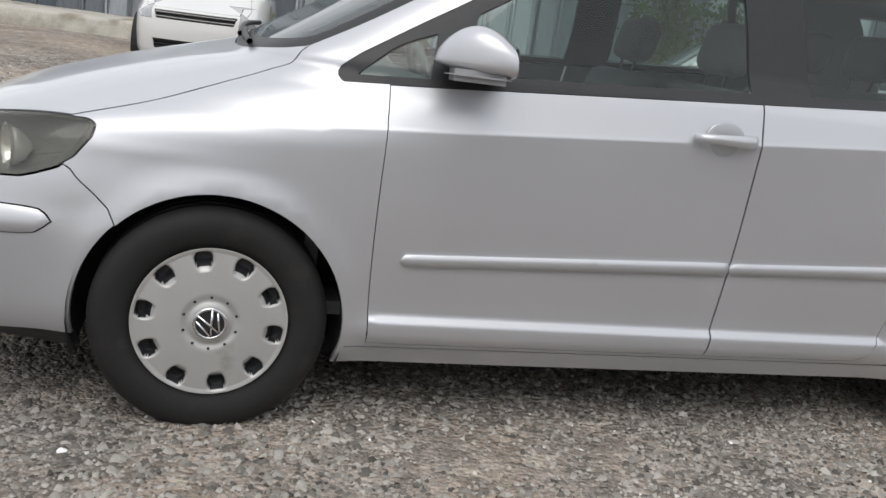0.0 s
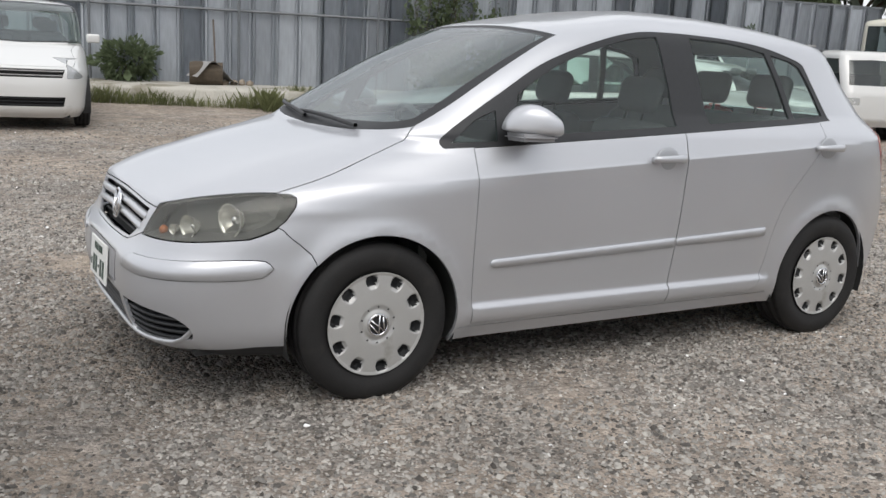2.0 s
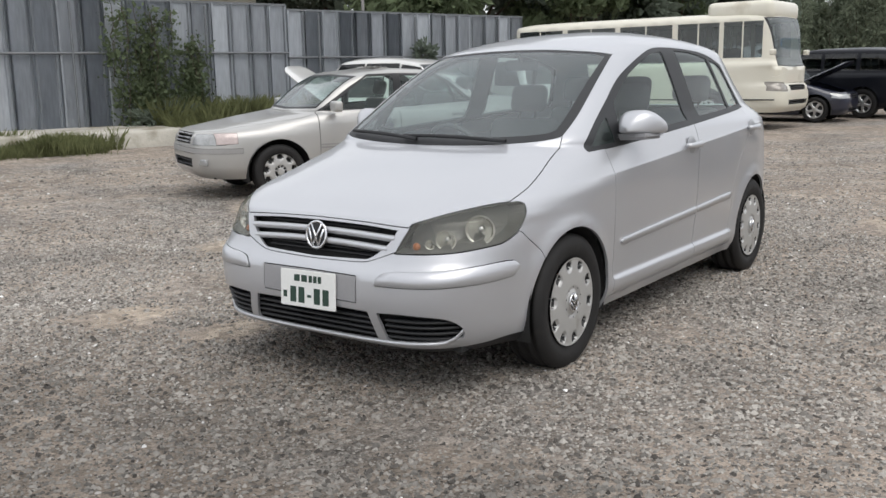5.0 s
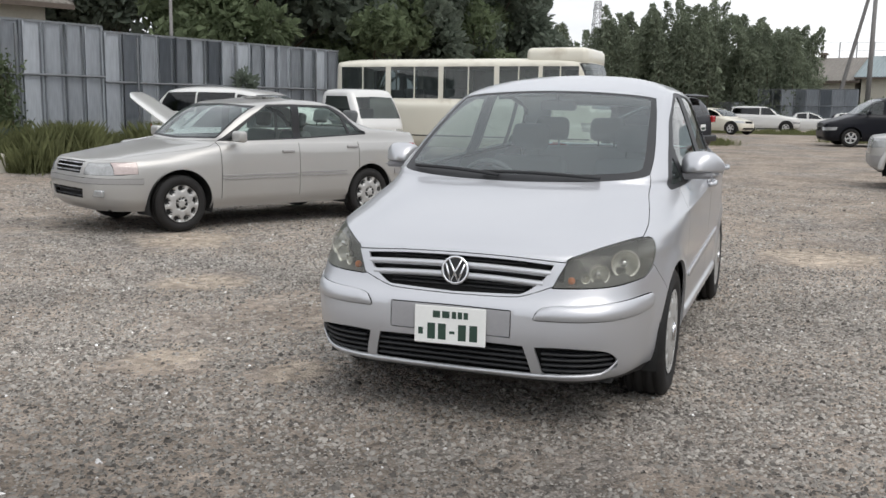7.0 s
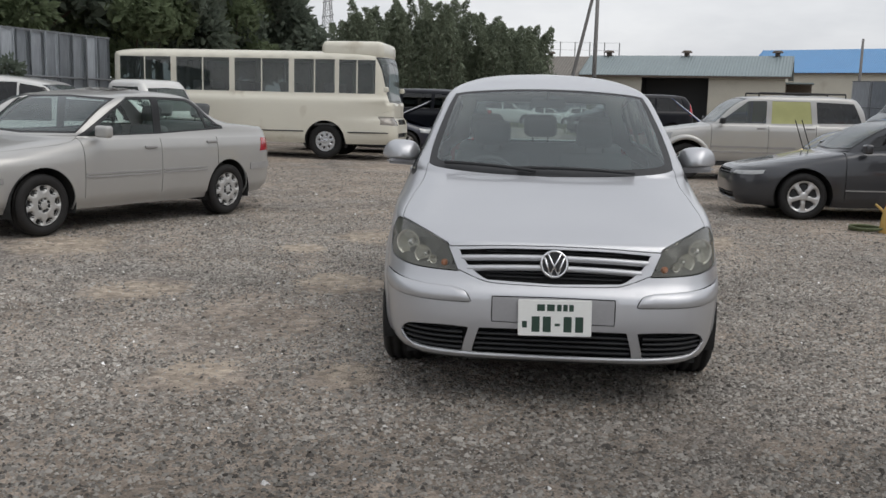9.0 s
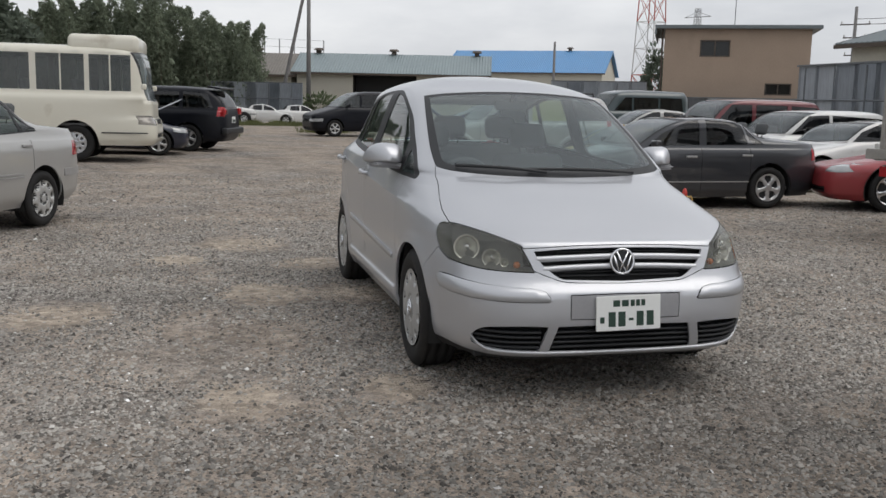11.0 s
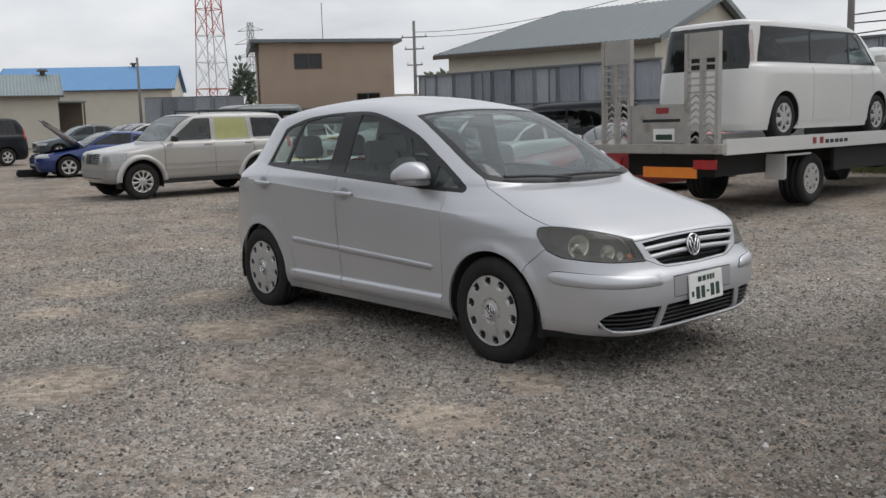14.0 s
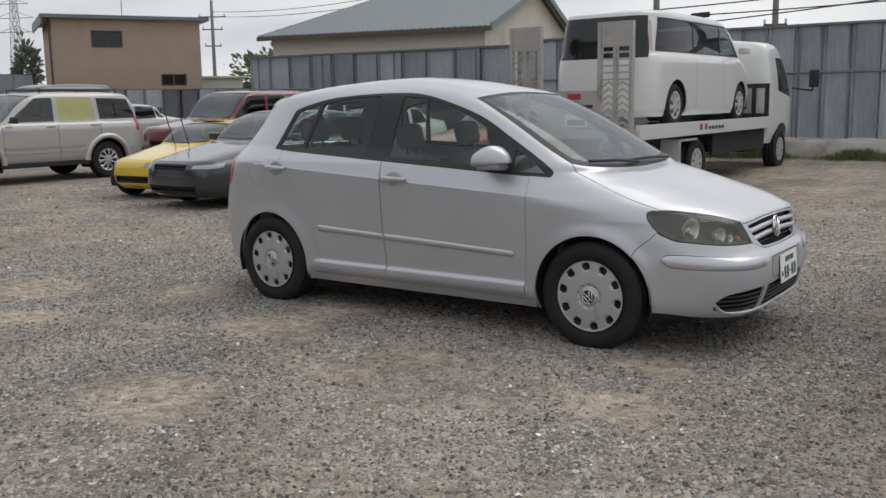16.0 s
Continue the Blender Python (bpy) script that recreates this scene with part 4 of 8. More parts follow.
def stones(n, name, x0, x1, y0, y1, size, keep, label, seed=5):
    """Loose crushed stone lying on the yard: many small sharp chips, each a ridged lump, in one mesh."""
    g = np.random.default_rng(seed)
    x, y = g.uniform(x0, x1, n), g.uniform(y0, y1, n)
    ok = keep(x, y)
    x, y = x[ok], y[ok]
    d = np.array([noise.noise((a * 0.75, b * 0.75, 3.0)) + 0.55 * noise.noise((a * 2.3, b * 2.3, 7.0)) for a, b in zip(x.tolist(), y.tolist())])
    bare = np.min([np.hypot((x - a) / r, (y - b) / (0.8 * r)) for a, b, r in WORN], 0) + 0.9 * d
    ok = g.uniform(0, 1, len(x)) > np.maximum(np.clip((d - 0.25) * 2.0, 0, 0.8), np.clip((1.1 - bare) * 2.0, 0, 0.92))
    x, y = x[ok], y[ok]
    n = len(x)
    s = size * np.exp(np.minimum(g.normal(0, 0.42, n), 0.95))
    base = np.array([(-1, -1, 0), (1, -1, 0), (1, 1, 0), (-1, 1, 0), (-0.45, 0, 1), (0.45, 0, 1)], float)
    v = base[None] * g.uniform(0.55, 1.1, (n, 6, 3))
    v[:, 4:, 1] += g.uniform(-0.55, 0.55, (n, 2))
    v *= np.stack([g.uniform(0.75, 1.35, n), g.uniform(0.6, 1.0, n), g.uniform(0.45, 1.15, n)], -1)[:, None, :] * s[:, None, None]
    v[:, :, 2] += v[:, :, 0] * g.uniform(-0.35, 0.35, (n, 1))
    a = g.uniform(0, 2 * math.pi, n)[:, None]
    px, py = v[:, :, 0] * np.cos(a) - v[:, :, 1] * np.sin(a), v[:, :, 0] * np.sin(a) + v[:, :, 1] * np.cos(a)
    v = np.stack([px + x[:, None], py + y[:, None], v[:, :, 2] + (rise(x, y) + ripple(x, y))[:, None]], -1)
    loops = np.array([0, 1, 5, 4, 2, 3, 4, 5, 1, 2, 5, 3, 0, 4])
    start = np.array([0, 4, 8, 11])
    f = loops[None] + 6 * np.arange(n)[:, None]
    me = bpy.data.meshes.new(name)
    me.vertices.add(6 * n)
    me.vertices.foreach_set("co", v.reshape(-1).astype(np.float32))
    me.loops.add(14 * n)
    me.loops.foreach_set("vertex_index", f.reshape(-1).astype(np.int32))
    me.polygons.add(4 * n)
    me.polygons.foreach_set("loop_start", (start[None] + 14 * np.arange(n)[:, None]).reshape(-1).astype(np.int32))
    me.update(calc_edges=True)
    me.materials.append(STONE)
    tagged(new(name, me), label, "gravel", kind="stuff")


# bare spots where the beige earth shows through the stone: x, y, radius
WORN = ((-0.1, -2.88, 0.50), (1.77, -1.77, 0.34), (1.72, -1.0, 0.26), (-2.0, -1.02, 0.42), (-0.67, -0.88, 0.34), (-0.67, -1.57, 0.50), (-2.28, -2.18, 0.42), (-3.2, -1.58, 0.6), (-1.85, -4.25, 0.7), (-3.8, 1.65, 0.8))


def worn(nt, vector):
    """A factor that rises to one inside the bare spots, with ragged edges."""
    N, L = nt.nodes.new, nt.links.new
    no = N("ShaderNodeTexNoise")
    no.inputs["Scale"].default_value, no.inputs["Detail"].default_value, no.inputs["Roughness"].default_value = 3.0, 7, 0.65
    L(vector, no.inputs["Vector"])
    last = None
    for x, y, r in WORN:
        mp, ln = N("ShaderNodeMapping"), N("ShaderNodeVectorMath")
        mp.inputs["Location"].default_value, mp.inputs["Scale"].default_value = (-x / r, -y / (0.8 * r), 0), (1 / r, 1.25 / r, 0)
        ln.operation = "LENGTH"
        L(vector, mp.inputs["Vector"]), L(mp.outputs["Vector"], ln.inputs[0])
        if last is None:
            last = ln.outputs["Value"]
        else:
            mn = N("ShaderNodeMath")
            mn.operation = "MINIMUM"
            L(last, mn.inputs[0]), L(ln.outputs["Value"], mn.inputs[1])
            last = mn.outputs[0]
    ad, rg = N("ShaderNodeMath"), N("ShaderNodeMapRange")
    ad.operation = "MULTIPLY_ADD"
    ad.inputs[1].default_value = 1.6
    L(no.outputs["Fac"], ad.inputs[0]), L(last, ad.inputs[2])
    rg.inputs["From Min"].default_value, rg.inputs["From Max"].default_value = 1.85, 1.35
    L(ad.outputs[0], rg.inputs["Value"])
    return rg.outputs["Result"]


def nose_shade(nt, vector):
    """A factor that is lower over a patch of darker stone by the hatchback's nose, the nose's shadow painted in, with a
    ragged edge.
    """
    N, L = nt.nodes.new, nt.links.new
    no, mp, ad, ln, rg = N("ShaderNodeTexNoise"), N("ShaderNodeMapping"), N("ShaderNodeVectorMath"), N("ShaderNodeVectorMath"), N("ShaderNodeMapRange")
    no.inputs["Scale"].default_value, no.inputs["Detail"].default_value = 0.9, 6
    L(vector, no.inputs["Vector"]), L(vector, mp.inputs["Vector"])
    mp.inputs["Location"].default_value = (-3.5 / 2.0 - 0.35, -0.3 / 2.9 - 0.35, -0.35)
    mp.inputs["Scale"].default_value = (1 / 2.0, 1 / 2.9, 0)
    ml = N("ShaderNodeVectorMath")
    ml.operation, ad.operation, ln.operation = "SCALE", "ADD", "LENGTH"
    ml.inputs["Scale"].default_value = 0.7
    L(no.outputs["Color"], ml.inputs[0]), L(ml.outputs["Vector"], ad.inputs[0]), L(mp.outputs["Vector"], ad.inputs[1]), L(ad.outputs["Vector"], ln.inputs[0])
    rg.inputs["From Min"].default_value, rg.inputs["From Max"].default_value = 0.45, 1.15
    # dims the base colour, deepening the shadow in front of the bumper
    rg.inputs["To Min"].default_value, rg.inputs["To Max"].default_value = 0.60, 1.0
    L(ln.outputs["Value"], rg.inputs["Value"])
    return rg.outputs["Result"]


def stone_material():
    m = bpy.data.materials.new("crushed_stone")
    m.use_nodes = True
    nt = m.node_tree
    N, L = nt.nodes.new, nt.links.new
    b = nt.nodes["Principled BSDF"]
    geo, r, no, co = N("ShaderNodeNewGeometry"), N("ShaderNodeValToRGB"), N("ShaderNodeTexNoise"), N("ShaderNodeTexCoord")
    for p, c in ((0.0, (0.072, 0.065, 0.059)), (0.25, (0.125, 0.113, 0.102)), (0.5, (0.175, 0.158, 0.141)), (0.68, (0.225, 0.188, 0.154)), (0.88, (0.285, 0.260, 0.230)), (1.0, (0.46, 0.435, 0.395))):
        e = r.color_ramp.elements.new(p) if 0 < p < 1 else r.color_ramp.elements[int(p)]
        e.position, e.color = p, (*c, 1)
    L(geo.outputs["Random Per Island"], r.inputs["Fac"])
    no.inputs["Scale"].default_value, no.inputs["Detail"].default_value = 130, 4
    L(co.outputs["Object"], no.inputs["Vector"])
    rg, sc = N("ShaderNodeMapRange"), N("ShaderNodeVectorMath")
    rg.inputs["To Min"].default_value, rg.inputs["To Max"].default_value = 0.65, 1.3
    sc.operation = "SCALE"
    wide, wr, wm = N("ShaderNodeTexNoise"), N("ShaderNodeMapRange"), N("ShaderNodeMath")
    wide.inputs["Scale"].default_value, wide.inputs["Detail"].default_value, wide.inputs["Roughness"].default_value = 1.1, 7, 0.65
    wr.inputs["From Min"].default_value, wr.inputs["From Max"].default_value = 0.3, 0.7
    wr.inputs["To Min"].default_value, wr.inputs["To Max"].default_value = 0.74, 1.3
    wm.operation = "MULTIPLY"
    L(co.outputs["Object"], wide.inputs["Vector"]), L(wide.outputs["Fac"], wr.inputs["Value"]), L(wr.outputs["Result"], wm.inputs[0]), L(rg.outputs["Result"], wm.inputs[1])
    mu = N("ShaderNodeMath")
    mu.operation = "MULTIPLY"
    L(wm.outputs[0], mu.inputs[0]), L(nose_shade(nt, co.outputs["Object"]), mu.inputs[1])
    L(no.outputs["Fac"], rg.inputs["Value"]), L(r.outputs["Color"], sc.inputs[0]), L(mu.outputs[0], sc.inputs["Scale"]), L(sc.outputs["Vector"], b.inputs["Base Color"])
    b.inputs["Roughness"].default_value = 0.85
    b.inputs["Specular IOR Level"].default_value = 0.25
    return m


def gravel_ground():
    """Crushed stone trodden into beige earth: chips at two sizes, mottled patches, worn bare spots and wheel tracks."""
    m = bpy.data.materials.new("gravel_ground")
    m.use_nodes = True
    nt = m.node_tree
    N, L = nt.nodes.new, nt.links.new
    b = nt.nodes["Principled BSDF"]
    co = N("ShaderNodeTexCoord")

    def tex(scale, detail=5, rough=0.55):
        n = N("ShaderNodeTexNoise")
        n.inputs["Scale"].default_value, n.inputs["Detail"].default_value, n.inputs["Roughness"].default_value = scale, detail, rough
        L(co.outputs["Object"], n.inputs["Vector"])
        return n.outputs["Fac"]

    def math2(op, a, c, k=None):
        n = N("ShaderNodeMath")
        n.operation = op
        for i, v in enumerate((a, c, k)):
            if v is None:
                continue
            if isinstance(v, (int, float)):
                n.inputs[i].default_value = v
            else:
                L(v, n.inputs[i])
        return n.outputs[0]

    def ramp(v, a, c, lo=0.0, hi=1.0):
        n = N("ShaderNodeMapRange")
        n.inputs["From Min"].default_value, n.inputs["From Max"].default_value = a, c
        n.inputs["To Min"].default_value, n.inputs["To Max"].default_value = lo, hi
        L(v, n.inputs["Value"])
        return n.outputs["Result"]

    chips = []
    for sc in (60, 120, 21):
        v = N("ShaderNodeTexVoronoi")
        v.inputs["Scale"].default_value = sc
        L(co.outputs["Object"], v.inputs["Vector"])
        sp = N("ShaderNodeSeparateColor")
        L(v.outputs["Color"], sp.inputs[0])
        chips.append((v.outputs["Distance"], sp.outputs[0]))
    r1 = N("ShaderNodeValToRGB")
    for p, c in ((0.0, (0.055, 0.050, 0.046)), (0.4, (0.13, 0.117, 0.107)), (0.75, (0.235, 0.213, 0.193)), (1.0, (0.44, 0.412, 0.38))):
        e = r1.color_ramp.elements.new(p) if 0 < p < 1 else r1.color_ramp.elements[int(p)]
        e.position, e.color = p, (*c, 1)
    L(math2("MULTIPLY_ADD", chips[0][1], 0.65, math2("MULTIPLY", chips[1][1], 0.35)), r1.inputs["Fac"])
    earth = N("ShaderNodeValToRGB")
    earth.color_ramp.elements[0].color, earth.color_ramp.elements[1].color = (0.215, 0.180, 0.150, 1), (0.43, 0.368, 0.307, 1)
    L(math2("MULTIPLY_ADD", tex(30, 6, 0.7), 0.7, math2("MULTIPLY", chips[1][1], 0.3)), earth.inputs["Fac"])
    patch = math2("ADD", math2("MULTIPLY", tex(0.42, 6, 0.6), 1.0), math2("MULTIPLY", tex(2.6, 5, 0.65), 0.6))
    mx = N("ShaderNodeMix")
    mx.data_type = "RGBA"
    L(ramp(patch, 0.60, 0.86), mx.inputs[0]), L(r1.outputs["Color"], mx.inputs["A"]), L(earth.outputs["Color"], mx.inputs["B"])
    mott = math2("MULTIPLY", ramp(tex(0.9, 7, 0.68), 0.3, 0.7, 0.72, 1.36), ramp(tex(7.0, 6, 0.7), 0.3, 0.7, 0.78, 1.22))
    dust, mw = N("ShaderNodeValToRGB"), N("ShaderNodeMix")
    dust.color_ramp.elements[0].color, dust.color_ramp.elements[1].color = (0.31, 0.262, 0.213, 1), (0.51, 0.434, 0.352, 1)
    L(tex(22, 6, 0.7), dust.inputs["Fac"])
    mw.data_type = "RGBA"
    L(worn(nt, co.outputs["Object"]), mw.inputs[0]), L(mx.outputs["Result"], mw.inputs["A"]), L(dust.outputs["Color"], mw.inputs["B"])
    sc = N("ShaderNodeVectorMath")
    sc.operation = "SCALE"
    L(mw.outputs["Result"], sc.inputs[0]), L(math2("MULTIPLY", math2("MULTIPLY", mott, ramp(chips[2][1], 0.0, 1.0, 0.74, 1.30)), nose_shade(nt, co.outputs["Object"])), sc.inputs["Scale"])
    L(sc.outputs["Vector"], b.inputs["Base Color"])
    b.inputs["Roughness"].default_value = 0.95
    b.inputs["Specular IOR Level"].default_value = 0.15
    bp = N("ShaderNodeBump")
    bp.inputs["Strength"].default_value, bp.inputs["Distance"].default_value = 0.9, 0.018
    h = math2("ADD", math2("ADD", math2("MULTIPLY", chips[0][0], -1.0), math2("MULTIPLY", chips[2][0], -1.1)), math2("MULTIPLY", tex(9, 6, 0.7), 1.2))
    L(h, bp.inputs["Height"]), L(bp.outputs["Normal"], b.inputs["Normal"])
    return m


GRAVEL_GROUND = gravel_ground()
yard()
STONE = stone_material()
stones(560000, "gravel", -5.2, 6.2, -6.4, 5.6, 0.0066, lambda x, y: (np.hypot(np.maximum(np.abs(x - 0.6) - 1.7, 0), np.maximum(np.abs(y + 0.3) - 0.6, 0)) < 1.6 + 3.6 * np.random.default_rng(8).uniform(0, 1, len(x)) ** 1.5) & ~((np.abs(x) < 1.5) & (np.abs(y) < 0.3)), "loose grey and pale crushed stone spread over the yard")
stones(95000, "gravel", -12.5, 6.5, -10.0, 7.5, 0.0092, lambda x, y: np.hypot(np.maximum(np.abs(x - 0.6) - 1.7, 0), np.maximum(np.abs(y + 0.3) - 0.6, 0)) > 1.8 + 2.2 * np.random.default_rng(9).uniform(0, 1, len(x)), "coarser loose stone scattered farther out over the yard", 6)

# ---------------------------------------------------------------- other vehicles
def loose(tris):
    """The triangles of a skin sorted into joined pieces, the largest first; crumbs are left out."""
    root = {}

    def find(a):
        while root.setdefault(a, a) != a:
            root[a] = root[root[a]]
            a = root[a]
        return a

    for a, b, c in tris.tolist():
        root[find(a)] = find(b)
        root[find(b)] = find(c)
    own = np.array([find(a) for a in tris[:, 0].tolist()])
    sets = sorted((tris[own == k] for k in set(own.tolist())), key=len, reverse=True)
    return [sets[0]] + [q for q in sets[1:] if len(q) > 3]


def saloon(name, label, m, colour, wb, xf, xr, hw, z0, hood, top, tail, windows, belt, wr=0.3, rim=0.2, cap="five", cap_mat=None, square=4.6, lamps=(0.35, 0.56, 0.68), lamp_mat=None, grille=(0.3, 0.55, 0.66), grille_mat=None, intake=(0.45, 0.24, 0.34), doors=(), strips=(), mirror_mat=None, tails=(0.7, 0.88), tail_x=(0.24, 0.05, 0.09, 0.22), pane=None, arch=0.06, mirror=None, h=0.075, group="", seats=True, bonnet_open=0.0, track=None, screen_in=0.86, plate=None, cap_label="", handles=(), rear=None, rear_mat=None, turn_mat=None, band=None, frame_line=None, tail_mat=None, fogs=None, seam=0.012):
    """A car of given outline: bonnet (front height, cowl height, cowl x), top (screen x, z, roof z, rear x, z), tail (deck height, deck x) or None."""
    car = thing(name, label, "car" if "van" not in name and "bus" not in name else "van", m, group)
    zf, zc, xc = hood
    xs, zs, zr, xq, zq = top
    F = [(z0, xf - 0.14), (z0 + 0.1, xf - 0.02), (0.5 * (z0 + zf), xf), (zf - 0.07, xf - 0.03), (zf, xf - 0.09)]
    for q in (0.2, 0.5, 0.8):
        F.append((zf + (zc - zf) * (q ** 0.92), xf - 0.09 + (xc - xf + 0.09) * q))
    F += [(zc, xc), (zc + 0.02, xc - 0.03), (zs, xs), (zs + 0.35 * (zr - zs), xs - 0.13), (zs + 0.75 * (zr - zs), xs - 0.5), (zr, (xs + xq) / 2 + 0.05)]
    B = [(z0, xr + 0.12), (z0 + 0.12, xr + 0.01), (0.55, xr)]
    if tail:
        zd, xd = tail
        B += [(zd - 0.05, xr + 0.05), (zd, xr + 0.12), (zd + 0.035, xd)]
    else:
        B += [(belt, xr + 0.04)]
    B += [(zq, xq), (zq + 0.5 * (zr - zq), xq + 0.2), (zr - 0.006, xq + 0.7), (zr, (xs + xq) / 2 - 0.05)]
    zt = min(zs, zq)
    W = [(z0, hw - 0.07), (z0 + 0.12, hw - 0.015), (0.55, hw), (belt - 0.14, hw - 0.008), (belt - 0.03, hw - 0.035), (belt, hw - 0.055), (zt - 0.03, hw * screen_in), (zt + 0.02, hw * screen_in - 0.03), (zt + 0.6 * (zr - zt) + 0.012, hw * screen_in - 0.16), (zr - 0.01, hw * 0.42), (zr, 0.03)]
    W = [p for i, p in enumerate(W) if i == 0 or p[0] > W[i - 1][0] + 1e-4]
    sq = square
    nf = [(z0, sq), (zf - 0.08, sq), (zf + 0.03, sq * 0.85), (zc, sq), (zc + 0.06, sq + 1.5), (zs, sq + 0.5), (zr, 3)]
    nr = [(z0, sq), (belt, sq), (zq, sq), (zr, 3)]
    fz = lambda L: [p for i, p in enumerate(sorted(L)) if i == 0 or p[0] > sorted(L)[i - 1][0] + 1e-4]
    S = Shell(fz(F), fz(B), W, fz(nf), fz(nr), mid=((0, 0), (zs - 0.1, 0), (zr, (xs + xq) / 2)))
    R = {}
    for sg, k in ((1, "l"), (-1, "r")):
        y0, a, b = lamps
        if turn_mat:
            R["turn_" + k] = S.loop("side", [(xf - 0.42, a + 0.015), (xf - 0.2, a + 0.008)], [(xf - 0.2, a + 0.008), (xf - 0.2, b + 0.002)], [(xf - 0.2, b + 0.002), (xf - 0.42, b + 0.008)], [(xf - 0.42, b + 0.008), (xf - 0.42, a + 0.015)], sgn=sg, step=0.05)
        R["lamp_" + k] = S.mixed([("f", y0, a), ("f", y0 + 0.02, b - 0.01)], [("f", y0 + 0.02, b - 0.01), ("f", hw * 0.8, b), ("s", xf - 0.42, b + 0.01)], [("s", xf - 0.42, b + 0.01), ("s", xf - 0.38, a + 0.02)], [("s", xf - 0.38, a + 0.02), ("f", hw * 0.8, a), ("f", y0, a)], sgn=sg)
        for x in (wb / 2, -wb / 2):
            R["void%d%s" % (x > 0, k)] = S.circle(x, wr, wr + arch, sg, 28)
        for i, w in enumerate(windows):
            runs = [[w[j], w[(j + 1) % len(w)]] for j in range(len(w))]
            R["pane%d%s" % (i, k)] = S.loop("side", *runs, sgn=sg, step=0.06)
        if frame_line:
            R["frame_" + k] = S.loop("side", *[[frame_line[j], frame_line[(j + 1) % len(frame_line)]] for j in range(len(frame_line))], sgn=sg, step=0.05)
        for i, x in enumerate(doors):
            R["voidd%d%s" % (i, k)] = S.strip("s", [(x, z0 + 0.1), (x, belt - 0.01)], seam, sg)
        for i, (xa, xb, za, zb) in enumerate(strips):
            R["strip%d%s" % (i, k)] = S.loop("side", [(xa, za), (xb, za)], [(xb, za), (xb, zb)], [(xb, zb), (xa, zb)], [(xa, zb), (xa, za)], sgn=sg, step=0.1)
        R["tail_" + k] = S.loop("side", [(xr + tail_x[0], tails[0]), (xr + tail_x[1], tails[0])], [(xr + tail_x[1], tails[0]), (xr + tail_x[2], tails[1])], [(xr + tail_x[2], tails[1]), (xr + tail_x[3], tails[1])], [(xr + tail_x[3], tails[1]), (xr + tail_x[0], tails[0])], sgn=sg)
    if band:
        bx, ba, bb = band
        R["band"] = S.both([("f", 0, bb), ("f", hw * 0.8, bb), ("s", bx, bb)], [("s", bx, bb), ("s", bx, ba)], [("s", bx, ba), ("f", hw * 0.8, ba), ("f", 0, ba)])
    if grille:
        gy, ga, gb = grille
        R["grille"] = S.both([("f", 0, gb), ("f", gy, gb)], [("f", gy, gb), ("f", gy * 0.93, ga)], [("f", gy * 0.93, ga), ("f", 0, ga)])
    if intake:
        gy, ga, gb = intake
        R["intake"] = S.both([("f", 0, gb), ("f", gy, gb)], [("f", gy, gb), ("f", gy * 0.95, ga)], [("f", gy * 0.95, ga), ("f", 0, ga)])
    yb, yt = (hw - 0.06) * 0.90, hw * screen_in * 0.90
    R["screen"] = S.both([("f", 0, zc + 0.035), ("f", yb * 0.94, zc + 0.055)], [("f", yb * 0.94, zc + 0.055), ("f", yt, zs - 0.03)], [("f", yt, zs - 0.03), ("f", 0, zs - 0.005)])
    R["surround"] = S.both([("f", 0, zc + 0.012), ("f", yb * 0.96, zc + 0.035)], [("f", yb * 0.96, zc + 0.035), ("f", yt * 1.02, zs - 0.012)], [("f", yt * 1.02, zs - 0.012), ("f", 0, zs + 0.008)])
    R["bonnet"] = S.both([("f", 0, zf + 0.005), ("f", hw * 0.72, zf + 0.002)], [("f", hw * 0.72, zf + 0.002), ("s", xf - 0.5, zf + 0.25 * (zc - zf)), ("s", xc + 0.05, zc - 0.06), ("f", yb * 0.97, zc + 0.01)], [("f", yb * 0.97, zc + 0.01), ("f", 0, zc - 0.002)])
    ry, ra, rb = rear or ((hw * 0.66, tail[0] + 0.07, zq - 0.02) if tail else (hw * 0.72, belt + 0.05, zq - 0.06))
    half = [S.back(y, ra) for y in np.linspace(0, ry, 8)] + [S.back(ry - 0.06 * q, ra + (rb - ra) * q) for q in np.linspace(0.15, 1, 6)] + [S.back(y, rb) for y in np.linspace(ry - 0.12, 0, 8)]
    R["rear_window"], R["rear_other"] = half, [(-u, v) for u, v in half]
    P, T = S.cut(R, h)
    T["rear_window"] = np.concatenate([T["rear_window"], T["rear_other"]])
    del R["rear_other"]
    pieces = loose(T[""])
    S.skin(P, pieces[0], "body_shell", colour, car)
    for tris in pieces[1:]:
        S.skin(P, tris, "body_panel", colour, car)
